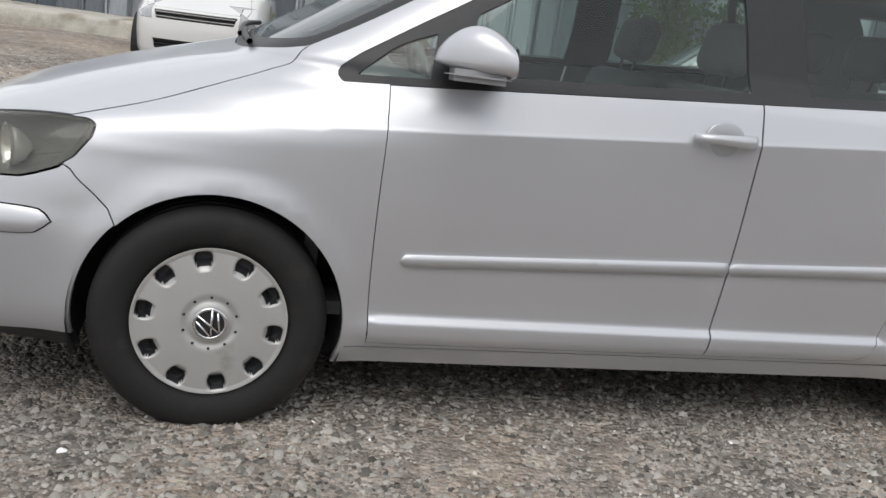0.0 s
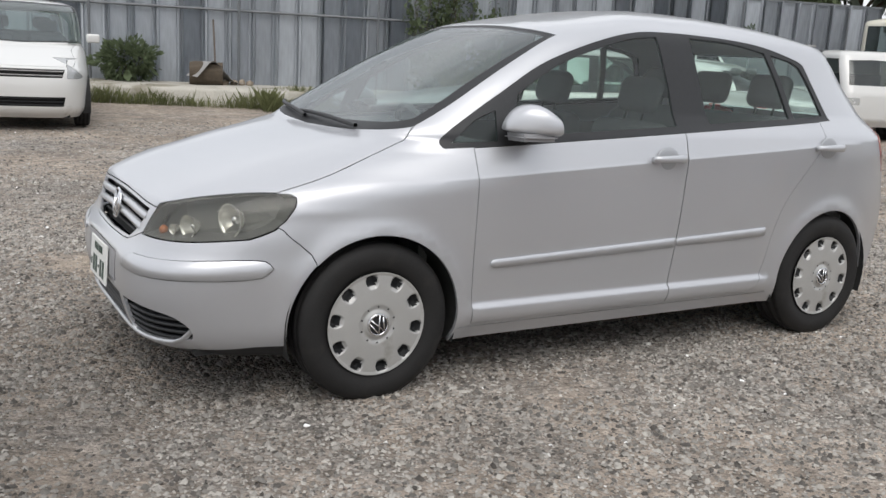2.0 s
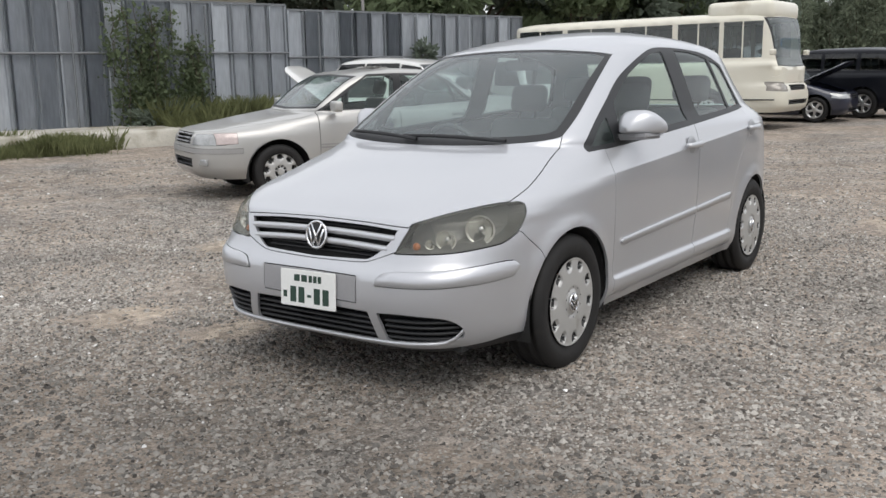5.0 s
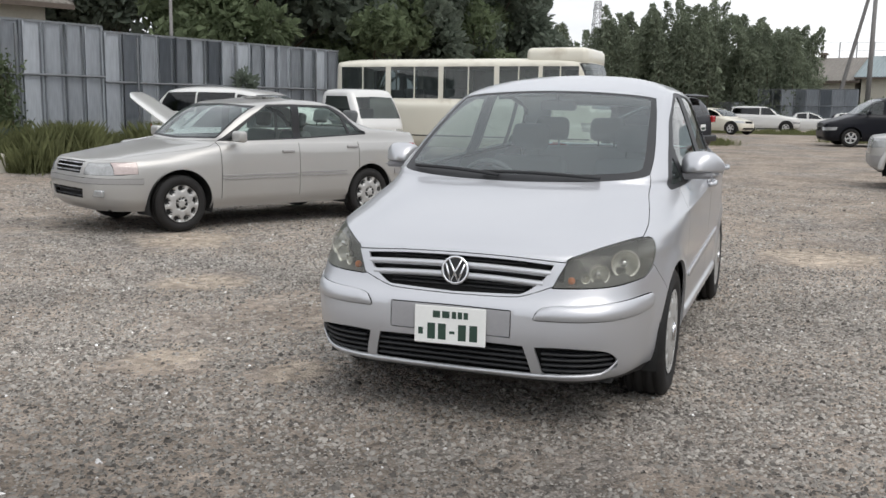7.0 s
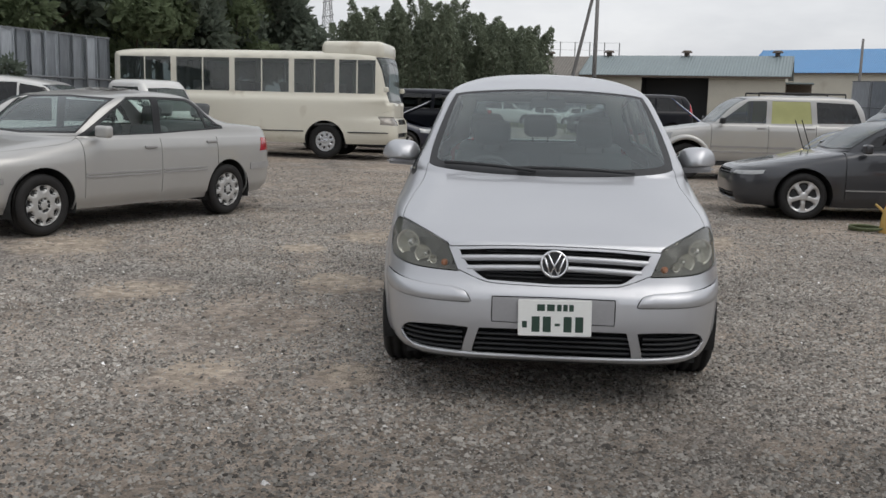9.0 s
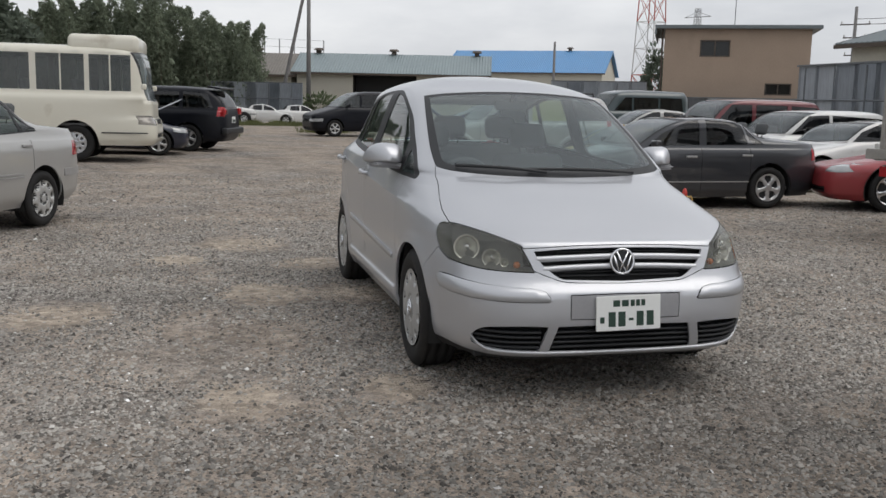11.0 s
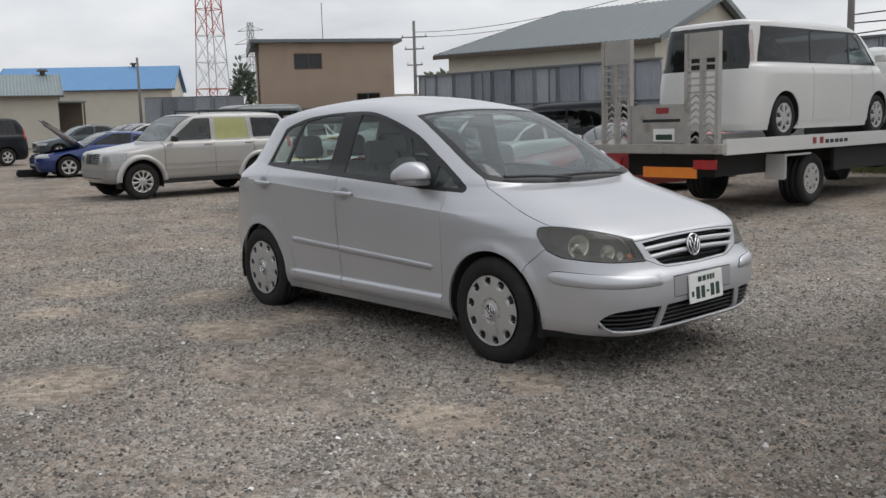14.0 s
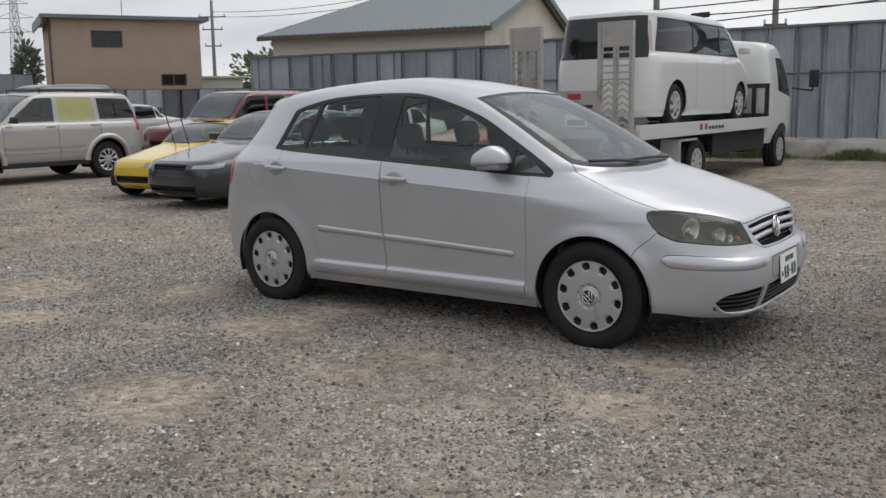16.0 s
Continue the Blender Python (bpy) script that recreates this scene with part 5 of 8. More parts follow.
    for key in R:
        if key.startswith("void") or key in ("grille", "intake"):
            continue
        if key.startswith("pane"):
            i = int(key[4])
            mt = pane[i] if isinstance(pane, (list, tuple)) else (pane or GLASS)
            o = S.skin(P, T[key], "side_window", mt, car, "", 0.0, -0.006, 0.006)
            o.visible_shadow = False
        elif key == "rear_window":
            o = S.skin(P, T[key], "rear_window", rear_mat or (pane[-1] if isinstance(pane, (list, tuple)) else GLASS), car, "rear window glass", 0.0, -0.004, 0.006)
            o.visible_shadow = False
        elif key == "screen":
            o = S.skin(P, T[key], "windscreen", SCREEN, car, "windscreen glass", 0.0, -0.003, 0.006)
            o.visible_shadow = False
        elif key == "surround":
            S.skin(P, T[key], "windscreen_surround", TRIM, car, "black windscreen surround", 0.0, -0.002, 0.01)
        elif key.startswith("lamp"):
            S.skin(P, T[key], "headlight", lamp_mat or LAMPFACE, car, "pale glossy headlight", 0.003, -0.002, 0.02)
        elif key.startswith("turn"):
            S.skin(P, T[key], "indicator", turn_mat, car, "clear indicator with a rosy tint", 0.003, -0.001, 0.02)
        elif key.startswith("frame"):
            S.skin(P, T[key], "window_frame", TRIM, car, "black window frame", 0.0, -0.003)
        elif key == "band":
            S.skin(P, T[key], "bumper_band", GREYSTRIP, car, "grey bumper moulding", 0.003, 0.004)
        elif key.startswith("tail"):
            S.skin(P, T[key], "tail_lamp", tail_mat or REDLAMP, car, "red tail lamp" if tail_mat is None else "slim dull red tail lamp", 0.002, 0.003)
        elif key.startswith("strip"):
            S.skin(P, T[key], "rub_strip", GREYSTRIP, car, "grey side moulding", 0.0, 0.01)
        elif key == "bonnet":
            o = S.skin(P, T[key], "bonnet", colour, car, "raised bonnet" if bonnet_open else "", 0.005, 0.0)
            if bonnet_open:
                o.matrix_basis = pose(xc, 0, zc, 0, -bonnet_open, 0) @ pose(-xc, 0, -zc)
    for g, gm in ((grille, grille_mat or TRIM), (intake, TRIM)):
        if g:
            gy, ga, gb = g
            f = lambda y, z: Vector(S.at(*S.face(y, z)))
            part("grille_recess", loft([[f(y, z) - Vector((0.06, 0, 0)) for z in (ga - 0.01, gb + 0.01)] for y in np.linspace(-gy * 1.02, gy * 1.02, 12)]), UNDER, car)
            n = max(2, int((gb - ga) / 0.04))
            for i in range(n):
                z = ga + (i + 0.5) * (gb - ga) / n
                part("grille_slat", loft([[f(y, z + 0.008) - Vector((0.012, 0, 0)), f(y, z) + Vector((0.0, 0, 0)), f(y, z - 0.008) - Vector((0.012, 0, 0))] for y in np.linspace(-gy * 0.96, gy * 0.96, 12)]), gm, car)
    tr = track or hw - 0.13
    for x in (wb / 2, -wb / 2):
        for s in (1, -1):
            wheel(car, x, s * tr, wr, wr, rim, 0.19, cap, cap_mat or ALLOY, s, None, cap_label)
            rows = [[(x + (wr + arch + 0.012) * math.cos(a), s * y, wr + (wr + arch + 0.012) * math.sin(a)) for y in (hw - 0.03, hw - 0.32)] for a in np.linspace(-0.3, math.pi + 0.3, 18)]
            li = loft(rows)
            li.faces.new([v for i, v in enumerate(li.verts) if i % 2])
            part("arch_liner", li, UNDER, car)
    part("underbody", boxes((xr + 0.2, -wb / 2 - wr - 0.1, -hw + 0.3, hw - 0.3, z0, z0 + 0.05), (-wb / 2 - wr, wb / 2 + wr, -hw + 0.34, hw - 0.34, z0 + 0.002, z0 + 0.05), (-wb / 2 + wr + 0.1, wb / 2 - wr - 0.1, -hw + 0.08, hw - 0.08, z0 + 0.006, z0 + 0.045), (wb / 2 + wr, xf - 0.2, -hw + 0.3, hw - 0.3, z0, z0 + 0.05)), UNDER, car)
    if seats:
        part("dashboard", boxes((xs + 0.15 if xs + 0.45 < xc else xc - 0.5, xc - 0.12, -hw + 0.2, hw - 0.2, 0.6, zc - 0.03), bevel=0.03), DASH, car)
        for y in (0.36, -0.36):
            seat(car, min(0.0, xc - 1.25), y, belt - 0.56)
        seat(car, min(0.0, xc - 1.25) - 0.85, 0, belt - 0.52, hw * 1.4, 2)
        part("cabin_floor", boxes((xr + 0.6, xc - 0.1, -hw + 0.14, hw - 0.14, z0 + 0.1, z0 + 0.14)), DASH, car)
    if mirror:
        for s in (1, -1):
            rounded("door_mirror", -0.05, 0.05, -0.09, 0.09, -0.06, 0.06, 0.03, mirror_mat or colour, car, m=pose(mirror[0], s * (hw + 0.06), mirror[1]))
    for hx, hz in handles:
        for s in (1, -1):
            rounded("door_handle", -0.085, 0.085, -0.014, 0.014, -0.016, 0.016, 0.01, GREYSTRIP, car, "dark grey door handle", m=Matrix.Translation(Vector(S.at(*S.side(hx, hz, s))) + Vector((0, s * 0.008, 0))))
    for s in (1, -1) if fogs else ():
        rounded("fog_lamp", -0.03, 0.012, -0.085, 0.085, -0.036, 0.036, 0.012, LAMPFACE, car, "clear rectangular fog lamp", m=Matrix.Translation(Vector(S.at(*S.face(s * fogs[0], fogs[1])))) @ pose(0, 0, 0, 0, 0, s * 12))
    if plate:
        p = Vector(S.at(*S.face(0, plate)))
        pl = part("number_plate", boxes((0, 0.01, -0.165, 0.165, -0.082, 0.082)), PLATE, car, "white number plate with bars", m=Matrix.Translation(p + Vector((0.004, 0, 0))))
        part("plate_bar", boxes((0.01, 0.012, -0.13, 0.13, -0.06, 0.005)), PLATEINK, pl)
    return car


DULLLAMP = shader("dull_lamp", (0.23, 0.21, 0.18), 0.15, 0.1, var=0.3, scale=14, fine=60, coat=1.0)
TURNLENS = shader("rosy_lens", (0.50, 0.42, 0.40), 0.12, 0.1, var=0.2, scale=14, fine=60, coat=1.0)
LAMPFACE = shader("lamp_face", (0.36, 0.37, 0.37), 0.12, 0.2, var=0.25, scale=14, fine=60, coat=1.0)
GREYSTRIP = shader("grey_strip", (0.31, 0.305, 0.30), 0.5)
LAMPBOWL = shader("lamp_bowl", (0.62, 0.62, 0.6), 0.25, 0.7)
WHITE = paint("white_paint", (0.63, 0.63, 0.615), 0.0, 0.3, dirt=(0.45, 0.42, 0.36), dirt_at=0.7)
CREAM = paint("cream_paint", (0.68, 0.655, 0.56), 0.0, 0.4, 0.5, dirt=(0.42, 0.37, 0.28), dirt_at=0.64)
BEIGE_SILVER = paint("warm_silver_paint", (0.455, 0.45, 0.435), 0.45, 0.4, 0.7)
GUNMETAL = paint("gunmetal_paint", (0.036, 0.038, 0.044), 0.3, 0.35, dirt=(0.13, 0.125, 0.12), dirt_at=0.66)
BLACK = shader("black_paint", (0.007, 0.008, 0.012), 0.35, var=0.2, scale=2.2, spec=0.22, coat=0.12, dirt=(0.022, 0.022, 0.024), dirt_at=0.7)
NAVY = paint("navy_paint", (0.015, 0.018, 0.035), 0.1, 0.3)
BLUE = paint("blue_paint", (0.012, 0.035, 0.16), 0.3, 0.3)
YELLOW = paint("yellow_paint", (0.72, 0.48, 0.03), 0.0, 0.35, dirt=(0.5, 0.36, 0.08))
MAROON = paint("maroon_paint", (0.14, 0.02, 0.025), 0.2, 0.35, dirt=(0.2, 0.1, 0.09), dirt_at=0.66)
RED = paint("faded_red_paint", (0.30, 0.035, 0.04), 0.1, 0.4, 0.6, dirt=(0.36, 0.15, 0.13), dirt_at=0.6)
TEAL = paint("dark_teal_paint", (0.025, 0.045, 0.05), 0.1, 0.35)
YELLOWPANE = shader("yellow_masking_film", (0.42, 0.43, 0.19), 0.4, var=0.1)


def stand(x, y, yaw, z=None):
    """The pose of a car that stands on the yard."""
    c, s = math.cos(radians(yaw)), math.sin(radians(yaw))
    f, b = ground_at(x + 1.3 * c, y + 1.3 * s), ground_at(x - 1.3 * c, y - 1.3 * s)
    l, r = ground_at(x - 0.7 * s, y + 0.7 * c), ground_at(x + 0.7 * s, y - 0.7 * c)
    return pose(x, y, (f + b) / 2 + 0.004 if z is None else z, math.degrees(math.atan2(l - r, 1.4)), -math.degrees(math.atan2(f - b, 2.6)), yaw)


def four_door(belt, zt, xa, xb, x0, x1, x2):
    """Side windows of a saloon: front and rear panes about the pillar at x0, a small one up to x2."""
    return [[(xa, belt + 0.02), (x0 + 0.05, belt + 0.035), (x0 + 0.05, zt - 0.015), (xa - 0.62, zt - 0.035), (xa - 0.2, belt + 0.2)],
            [(x0 - 0.06, belt + 0.035), (x1, belt + 0.05), (x1 + 0.06, zt - 0.05), (x0 - 0.06, zt - 0.015)],
            [(x1 - 0.05, belt + 0.05), (x2, belt + 0.06), (x1 + 0.02, zt - 0.08)]]


def yard_cars():
    # the warm silver saloon
    saloon("silver_saloon", "warm silver four-door saloon with grey side mouldings, on gravel", stand(-3.76, -4.88, -24.2), BEIGE_SILVER, 2.58, 2.16, -2.40, 0.85, 0.23, (0.75, 0.94, 0.94), (0.33, 1.345, 1.435, -0.85, 1.375), (1.035, -1.66), [[(0.70, 0.955), (-0.16, 0.98), (-0.16, 1.335), (0.17, 1.33), (0.40, 1.18)], [(-0.26, 0.985), (-0.97, 1.015), (-0.90, 1.24), (-0.72, 1.33), (-0.26, 1.338)], [(-1.01, 1.02), (-1.21, 1.03), (-0.95, 1.22)]], 0.94,
           wr=0.30, rim=0.195, cap="scallop", cap_mat=HUBCAP, turn_mat=TURNLENS, band=(1.69, 0.515, 0.575), seam=0.006, frame_line=[(0.80, 0.945), (-0.2, 0.965), (-1.26, 1.015), (-1.0, 1.25), (-0.76, 1.352), (-0.2, 1.36), (0.16, 1.352), (0.40, 1.215)], lamps=(0.36, 0.605, 0.735), grille=(0.31, 0.615, 0.735), grille_mat=SATIN, intake=(0.36, 0.36, 0.46), fogs=(0.55, 0.42), doors=(0.82, -0.21, -1.10), strips=((0.81, -0.19, 0.54, 0.556), (0.81, -0.19, 0.572, 0.588), (-0.23, -0.90, 0.545, 0.561), (-0.23, -0.90, 0.577, 0.593), (-1.70, -2.31, 0.52, 0.60)), mirror=(0.64, 1.0), h=0.06, tails=(0.74, 0.90), tail_x=(0.46, 0.05, 0.09, 0.40), cap_label="scalloped silver wheel trim", handles=((-0.05, 0.83), (-1.0, 0.87)))
    # the gunmetal saloon beside the yellow roadster
    saloon("gunmetal_saloon", "dark gunmetal four-door sports saloon with five-spoke wheels", stand(-6.93, 4.90, -91), GUNMETAL, 2.615, 2.2, -2.33, 0.848, 0.17, (0.66, 0.89, 0.86), (0.06, 1.30, 1.34, -0.92, 1.26), (0.97, -1.5), four_door(0.89, 1.30, 0.62, 0, -0.22, -0.95, -1.2), 0.89, wr=0.305, rim=0.205, cap="five",
           lamps=(0.44, 0.57, 0.635), grille=(0.36, 0.56, 0.63), intake=(0.5, 0.22, 0.33), doors=(0.8, -0.19, -0.98), mirror=(0.58, 0.94), h=0.06, seam=0.006, pane=[PRIVACY] * 3, cap_label="five-spoke alloy wheel", handles=((-0.02, 0.76), (-0.92, 0.78)), strips=((0.8, -1.0, 0.39, 0.405),))
    # the silver off-roader
    jeep = saloon("silver_off_roader", "silver off-roader with a yellow-masked rear window", stand(-13.85, 4.6, -90.5), BEIGE_SILVER, 2.69, 2.03, -2.31, 0.90, 0.33, (0.955, 1.12, 0.86), (0.16, 1.66, 1.735, -2.02, 1.66), None,
           [[(0.72, 1.15), (-0.22, 1.16), (-0.22, 1.605), (0.14, 1.60)], [(-0.32, 1.16), (-1.12, 1.17), (-1.06, 1.605), (-0.32, 1.605)], [(-1.22, 1.18), (-2.12, 1.19), (-1.93, 1.58), (-1.18, 1.60)]], 1.13, wr=0.365, rim=0.225, cap="mesh", square=8.0, seam=0.007, band=(1.78, 0.44, 0.62), lamps=(0.42, 0.76, 0.93), grille=(0.36, 0.72, 0.93), grille_mat=SATIN, intake=(0.5, 0.42, 0.52), doors=(0.85, -0.27, -1.2), handles=((-0.12, 1.06), (-1.08, 1.07)), strips=((0.85, -0.8, 0.66, 0.70), (0.88, -0.86, 0.56, 0.59), (-1.85, -2.38, 0.42, 0.62), (1.85, 2.16, 0.42, 0.62)), mirror=(0.66, 1.2), mirror_mat=TRIM, arch=0.08, tails=(0.93, 1.20), tail_x=(0.22, 0.02, 0.09, 0.24), pane=[DIMGLASS, YELLOWPANE, PRIVACY], h=0.065)
    for s in (0.58, -0.58):
        b = bmesh.new()
        rod(b, (-0.1, s, 1.765), (-1.8, s, 1.765), 0.018)
        for q in (-0.1, -0.9, -1.8):
            rod(b, (q, s, 1.69), (q, s, 1.765), 0.015)
        part("roof_rail", b, TRIM, jeep, "black roof rail")
    for x in (1.345, -1.345):
        for s in (1, -1):
            rows = []
            for a in np.linspace(0.02, math.pi - 0.02, 26):
                c, d = math.cos(a), math.sin(a)
                rows.append([(x + r * c, s * y, 0.365 + r * d) for r, y in ((0.44, 0.84), (0.44, 0.925), (0.50, 0.93), (0.545, 0.88))])
            part("wheel_arch_flare", smooth_bm(loft(rows)), BEIGE_SILVER, jeep, "flared silver wheel arch")
    part("sill_guard", boxes((-0.9, 0.9, -0.895, -0.86, 0.30, 0.39), bevel=0.01), TRIM, jeep, "black lower sill")
    part("sill_guard", boxes((-0.9, 0.9, 0.86, 0.895, 0.30, 0.39), bevel=0.01), TRIM, jeep, "black lower sill")
    # the yellow roadster, wiper arms raised
    yel = saloon("yellow_roadster", "small yellow two-seat roadster with raised wiper arms", stand(-8.75, 4.97, -90), YELLOW, 2.28, 1.62, -1.68, 0.70, 0.15, (0.60, 0.80, 0.62), (0.02, 1.13, 1.17, -0.75, 1.06), (0.86, -0.95), [[(0.45, 0.82), (-0.4, 0.83), (-0.42, 1.08), (-0.02, 1.09)]], 0.80, wr=0.275, rim=0.17, cap="steel", cap_mat=STEEL, lamps=(0.33, 0.50, 0.585), grille=None, intake=(0.42, 0.25, 0.36), pane=[DIMGLASS], h=0.06)
    for y in (0.25, -0.1):
        part("wiper", rod(bmesh.new(), (0.62, y, 0.80), (0.80, y + 0.04, 1.28), 0.008), TRIM, yel, "raised black wiper arm")
    # the faded red coupe behind the car carrier
    red = saloon("red_coupe", "faded red sports coupe with bright five-spoke wheels and raised wipers", stand(-5.44, 9.05, -112), RED, 2.51, 2.15, -2.2, 0.87, 0.16, (0.64, 0.86, 0.72), (-0.05, 1.24, 1.28, -1.1, 1.18), (0.95, -1.6), [[(0.55, 0.88), (-0.55, 0.9), (-0.6, 1.2), (-0.08, 1.2)], [(-0.66, 0.9), (-1.25, 0.92), (-0.75, 1.17)]], 0.86, wr=0.315, rim=0.225, cap="five", cap_mat=CHROME, lamps=(0.45, 0.56, 0.68), grille=None, intake=(0.5, 0.24, 0.34), h=0.07)
    for y in (0.35, -0.15):
        part("wiper", rod(bmesh.new(), (0.72, y, 0.86), (0.86, y + 0.05, 1.36), 0.008), TRIM, red, "raised black wiper arm")
    van_w = lambda zb, zt: [[(1.25, zb), (0.45, zb), (0.45, zt), (0.75, zt)], [(0.37, zb), (-0.75, zb), (-0.75, zt), (0.37, zt)], [(-0.83, zb), (-1.95, zb), (-1.85, zt), (-0.83, zt)]]
    # the white people carrier by the kerb
    saloon("white_minivan", "white people carrier with a broad dark grille, parked by the kerb", stand(1.3, -11.0, 84), WHITE, 2.785, 2.22, -2.3, 0.85, 0.16, (0.80, 1.06, 1.35), (0.45, 1.60, 1.66, -2.0, 1.55), None, van_w(1.08, 1.5), 1.05, wr=0.31, rim=0.2, square=4.2, lamps=(0.52, 0.66, 0.90), grille=(0.50, 0.67, 0.775), grille_mat=GREYSTRIP, intake=(0.50, 0.31, 0.43), doors=(0.95, -0.1, -1.1), mirror=(0.98, 1.16), h=0.06)
    # white estate with its bonnet up
    saloon("white_estate", "white estate car with dark windows by the fence", stand(-10.93, -9.06, 95), WHITE, 2.7, 2.3, -2.4, 0.87, 0.19, (0.74, 0.98, 0.8), (0.25, 1.50, 1.65, -1.95, 1.53), None, [[(0.6, 1.07), (-0.2, 1.09), (-0.2, 1.50), (0.25, 1.44)], [(-0.24, 1.09), (-1.1, 1.11), (-1.08, 1.52), (-0.24, 1.52)], [(-1.14, 1.11), (-2.02, 1.14), (-1.86, 1.50), (-1.12, 1.52)]], 1.04, doors=(0.9, -0.24, -1.14), pane=[PRIVACY] * 3, h=0.08)
    # a white car with its bonnet up, mostly hidden behind the saloon
    saloon("white_hatchback", "white hatchback with its bonnet propped open", stand(-7.35, -7.3, -69), WHITE, 2.45, 1.9, -1.85, 0.82, 0.18, (0.7, 0.93, 0.85), (0.2, 1.34, 1.38, -1.3, 1.3), None, [[(0.6, 0.95), (-0.2, 0.96), (-0.2, 1.28), (0.25, 1.28)], [(-0.28, 0.96), (-1.1, 0.98), (-1.0, 1.26), (-0.28, 1.28)]], 0.92, pane=[PRIVACY] * 2, bonnet_open=47, h=0.09)
    # beyond the bus
    saloon("blue_compact", "dark blue hatchback with its bonnet open, behind the bus", stand(-18.75, -4.25, 90), NAVY, 2.45, 1.95, -1.9, 0.82, 0.18, (0.7, 0.98, 0.85), (0.2, 1.42, 1.47, -1.5, 1.40), None, [[(0.6, 1.0), (-0.2, 1.0), (-0.2, 1.36), (0.25, 1.36)], [(-0.28, 1.0), (-1.2, 1.02), (-1.1, 1.34), (-0.28, 1.36)]], 0.97, bonnet_open=40, h=0.1)
    suv = saloon("black_suv", "black sport utility with red tail lamps, seen past the bus", stand(-21.0, -3.4, -107), BLACK, 2.7, 2.2, -2.35, 0.9, 0.28, (0.95, 1.12, 1.0), (0.3, 1.66, 1.72, -1.95, 1.62), None, [[(0.8, 1.14), (-0.15, 1.15), (-0.15, 1.58), (0.35, 1.58)], [(-0.24, 1.15), (-1.1, 1.16), (-1.1, 1.58), (-0.24, 1.58)], [(-1.2, 1.16), (-2.0, 1.17), (-1.85, 1.55), (-1.2, 1.58)]], 1.10, wr=0.36, rim=0.23, pane=[PRIVACY] * 3, tails=(0.95, 1.2), h=0.08, mirror=(0.75, 1.2), square=8.0)
    for y in (0.74, -0.74):
        rounded("tail_lamp", -0.05, 0.03, -0.11, 0.11, -0.09, 0.09, 0.025, REDLAMP, suv, "red rear lamp cluster", m=pose(-2.30, y, 1.08))
    rounded("rear_bumper", -0.07, 0.08, -0.86, 0.86, -0.09, 0.09, 0.04, TRIM, suv, "black rear bumper", m=pose(-2.34, 0, 0.56))
    rounded("spoiler", -0.16, 0.2, -0.68, 0.68, -0.025, 0.025, 0.02, BLACK, suv, "black roof spoiler", m=pose(-2.02, 0, 1.70, 0, -6))
    pl = part("number_plate", boxes((-0.01, 0, -0.165, 0.165, -0.082, 0.082)), PLATE, suv, "white number plate with bars", m=pose(-2.345, 0, 0.86))
    part("plate_bar", boxes((-0.012, -0.01, -0.13, 0.13, -0.06, 0.005)), PLATEINK, pl)
    saloon("black_minivan", "black people carrier parked on the far grass edge", stand(-31.2, 4.22, -78), BLACK, 2.95, 2.35, -2.45, 0.92, 0.2, (0.85, 1.12, 1.35), (0.4, 1.70, 1.76, -2.1, 1.66), None, van_w(1.14, 1.6), 1.10, wr=0.32, pane=[DIMGLASS, PRIVACY, PRIVACY], tails=(0.95, 1.45), h=0.1, mirror=(0.95, 1.2), square=6.5)
    saloon("blue_coupe", "blue sports coupe with its bonnet up and bumper off", stand(-22.3, 6.2, -98), BLUE, 2.5, 2.1, -2.15, 0.86, 0.16, (0.64, 0.88, 0.75), (0.0, 1.24, 1.28, -1.1, 1.2), (0.95, -1.6), [[(0.6, 0.9), (-0.5, 0.9), (-0.55, 1.2), (-0.02, 1.2)], [(-0.6, 0.9), (-1.25, 0.92), (-0.7, 1.17)]], 0.87, bonnet_open=47, pane=[PRIVACY] * 2, h=0.09)
    saloon("black_van", "black people carrier against the zinc fence", stand(-11.0, 13.75, 178), BLACK, 2.8, 2.25, -2.3, 0.85, 0.2, (0.85, 1.1, 1.4), (0.5, 1.72, 1.78, -2.0, 1.68), None, van_w(1.12, 1.6), 1.08, h=0.12, pane=[PRIVACY] * 3)
    # the row behind
    saloon("dark_teal_van", "dark teal van standing behind the off-roader", stand(-28.7, 14.7, -84), TEAL, 2.9, 2.3, -2.4, 0.86, 0.25, (0.95, 1.25, 1.75), (1.2, 1.92, 2.10, -2.2, 2.04), None, van_w(1.28, 1.80), 1.24, pane=[PRIVACY] * 3, square=6, h=0.11)
    saloon("maroon_suv", "maroon off-roader with dark windows", stand(-13.3, 9.7, -90), MAROON, 2.7, 2.25, -2.35, 0.89, 0.3, (0.95, 1.12, 0.95), (0.25, 1.70, 1.76, -2.05, 1.68), None, [[(0.75, 1.14), (-0.2, 1.15), (-0.2, 1.62), (0.3, 1.62)], [(-0.3, 1.15), (-1.1, 1.16), (-1.1, 1.62), (-0.3, 1.62)], [(-1.2, 1.16), (-2.1, 1.18), (-1.95, 1.58), (-1.2, 1.62)]], 1.1, wr=0.35, pane=[PRIVACY] * 3, square=5.5, h=0.09)
    saloon("white_coupe", "white coupe in the back row", stand(-9.3, 10.0, -86), WHITE, 2.5, 2.1, -2.2, 0.84, 0.17, (0.66, 0.88, 0.75), (0.05, 1.26, 1.30, -1.05, 1.22), (0.97, -1.5), four_door(0.88, 1.26, 0.55, 0, -0.35, -1.0, -1.2)[:2], 0.88, h=0.1, pane=[PRIVACY] * 2)
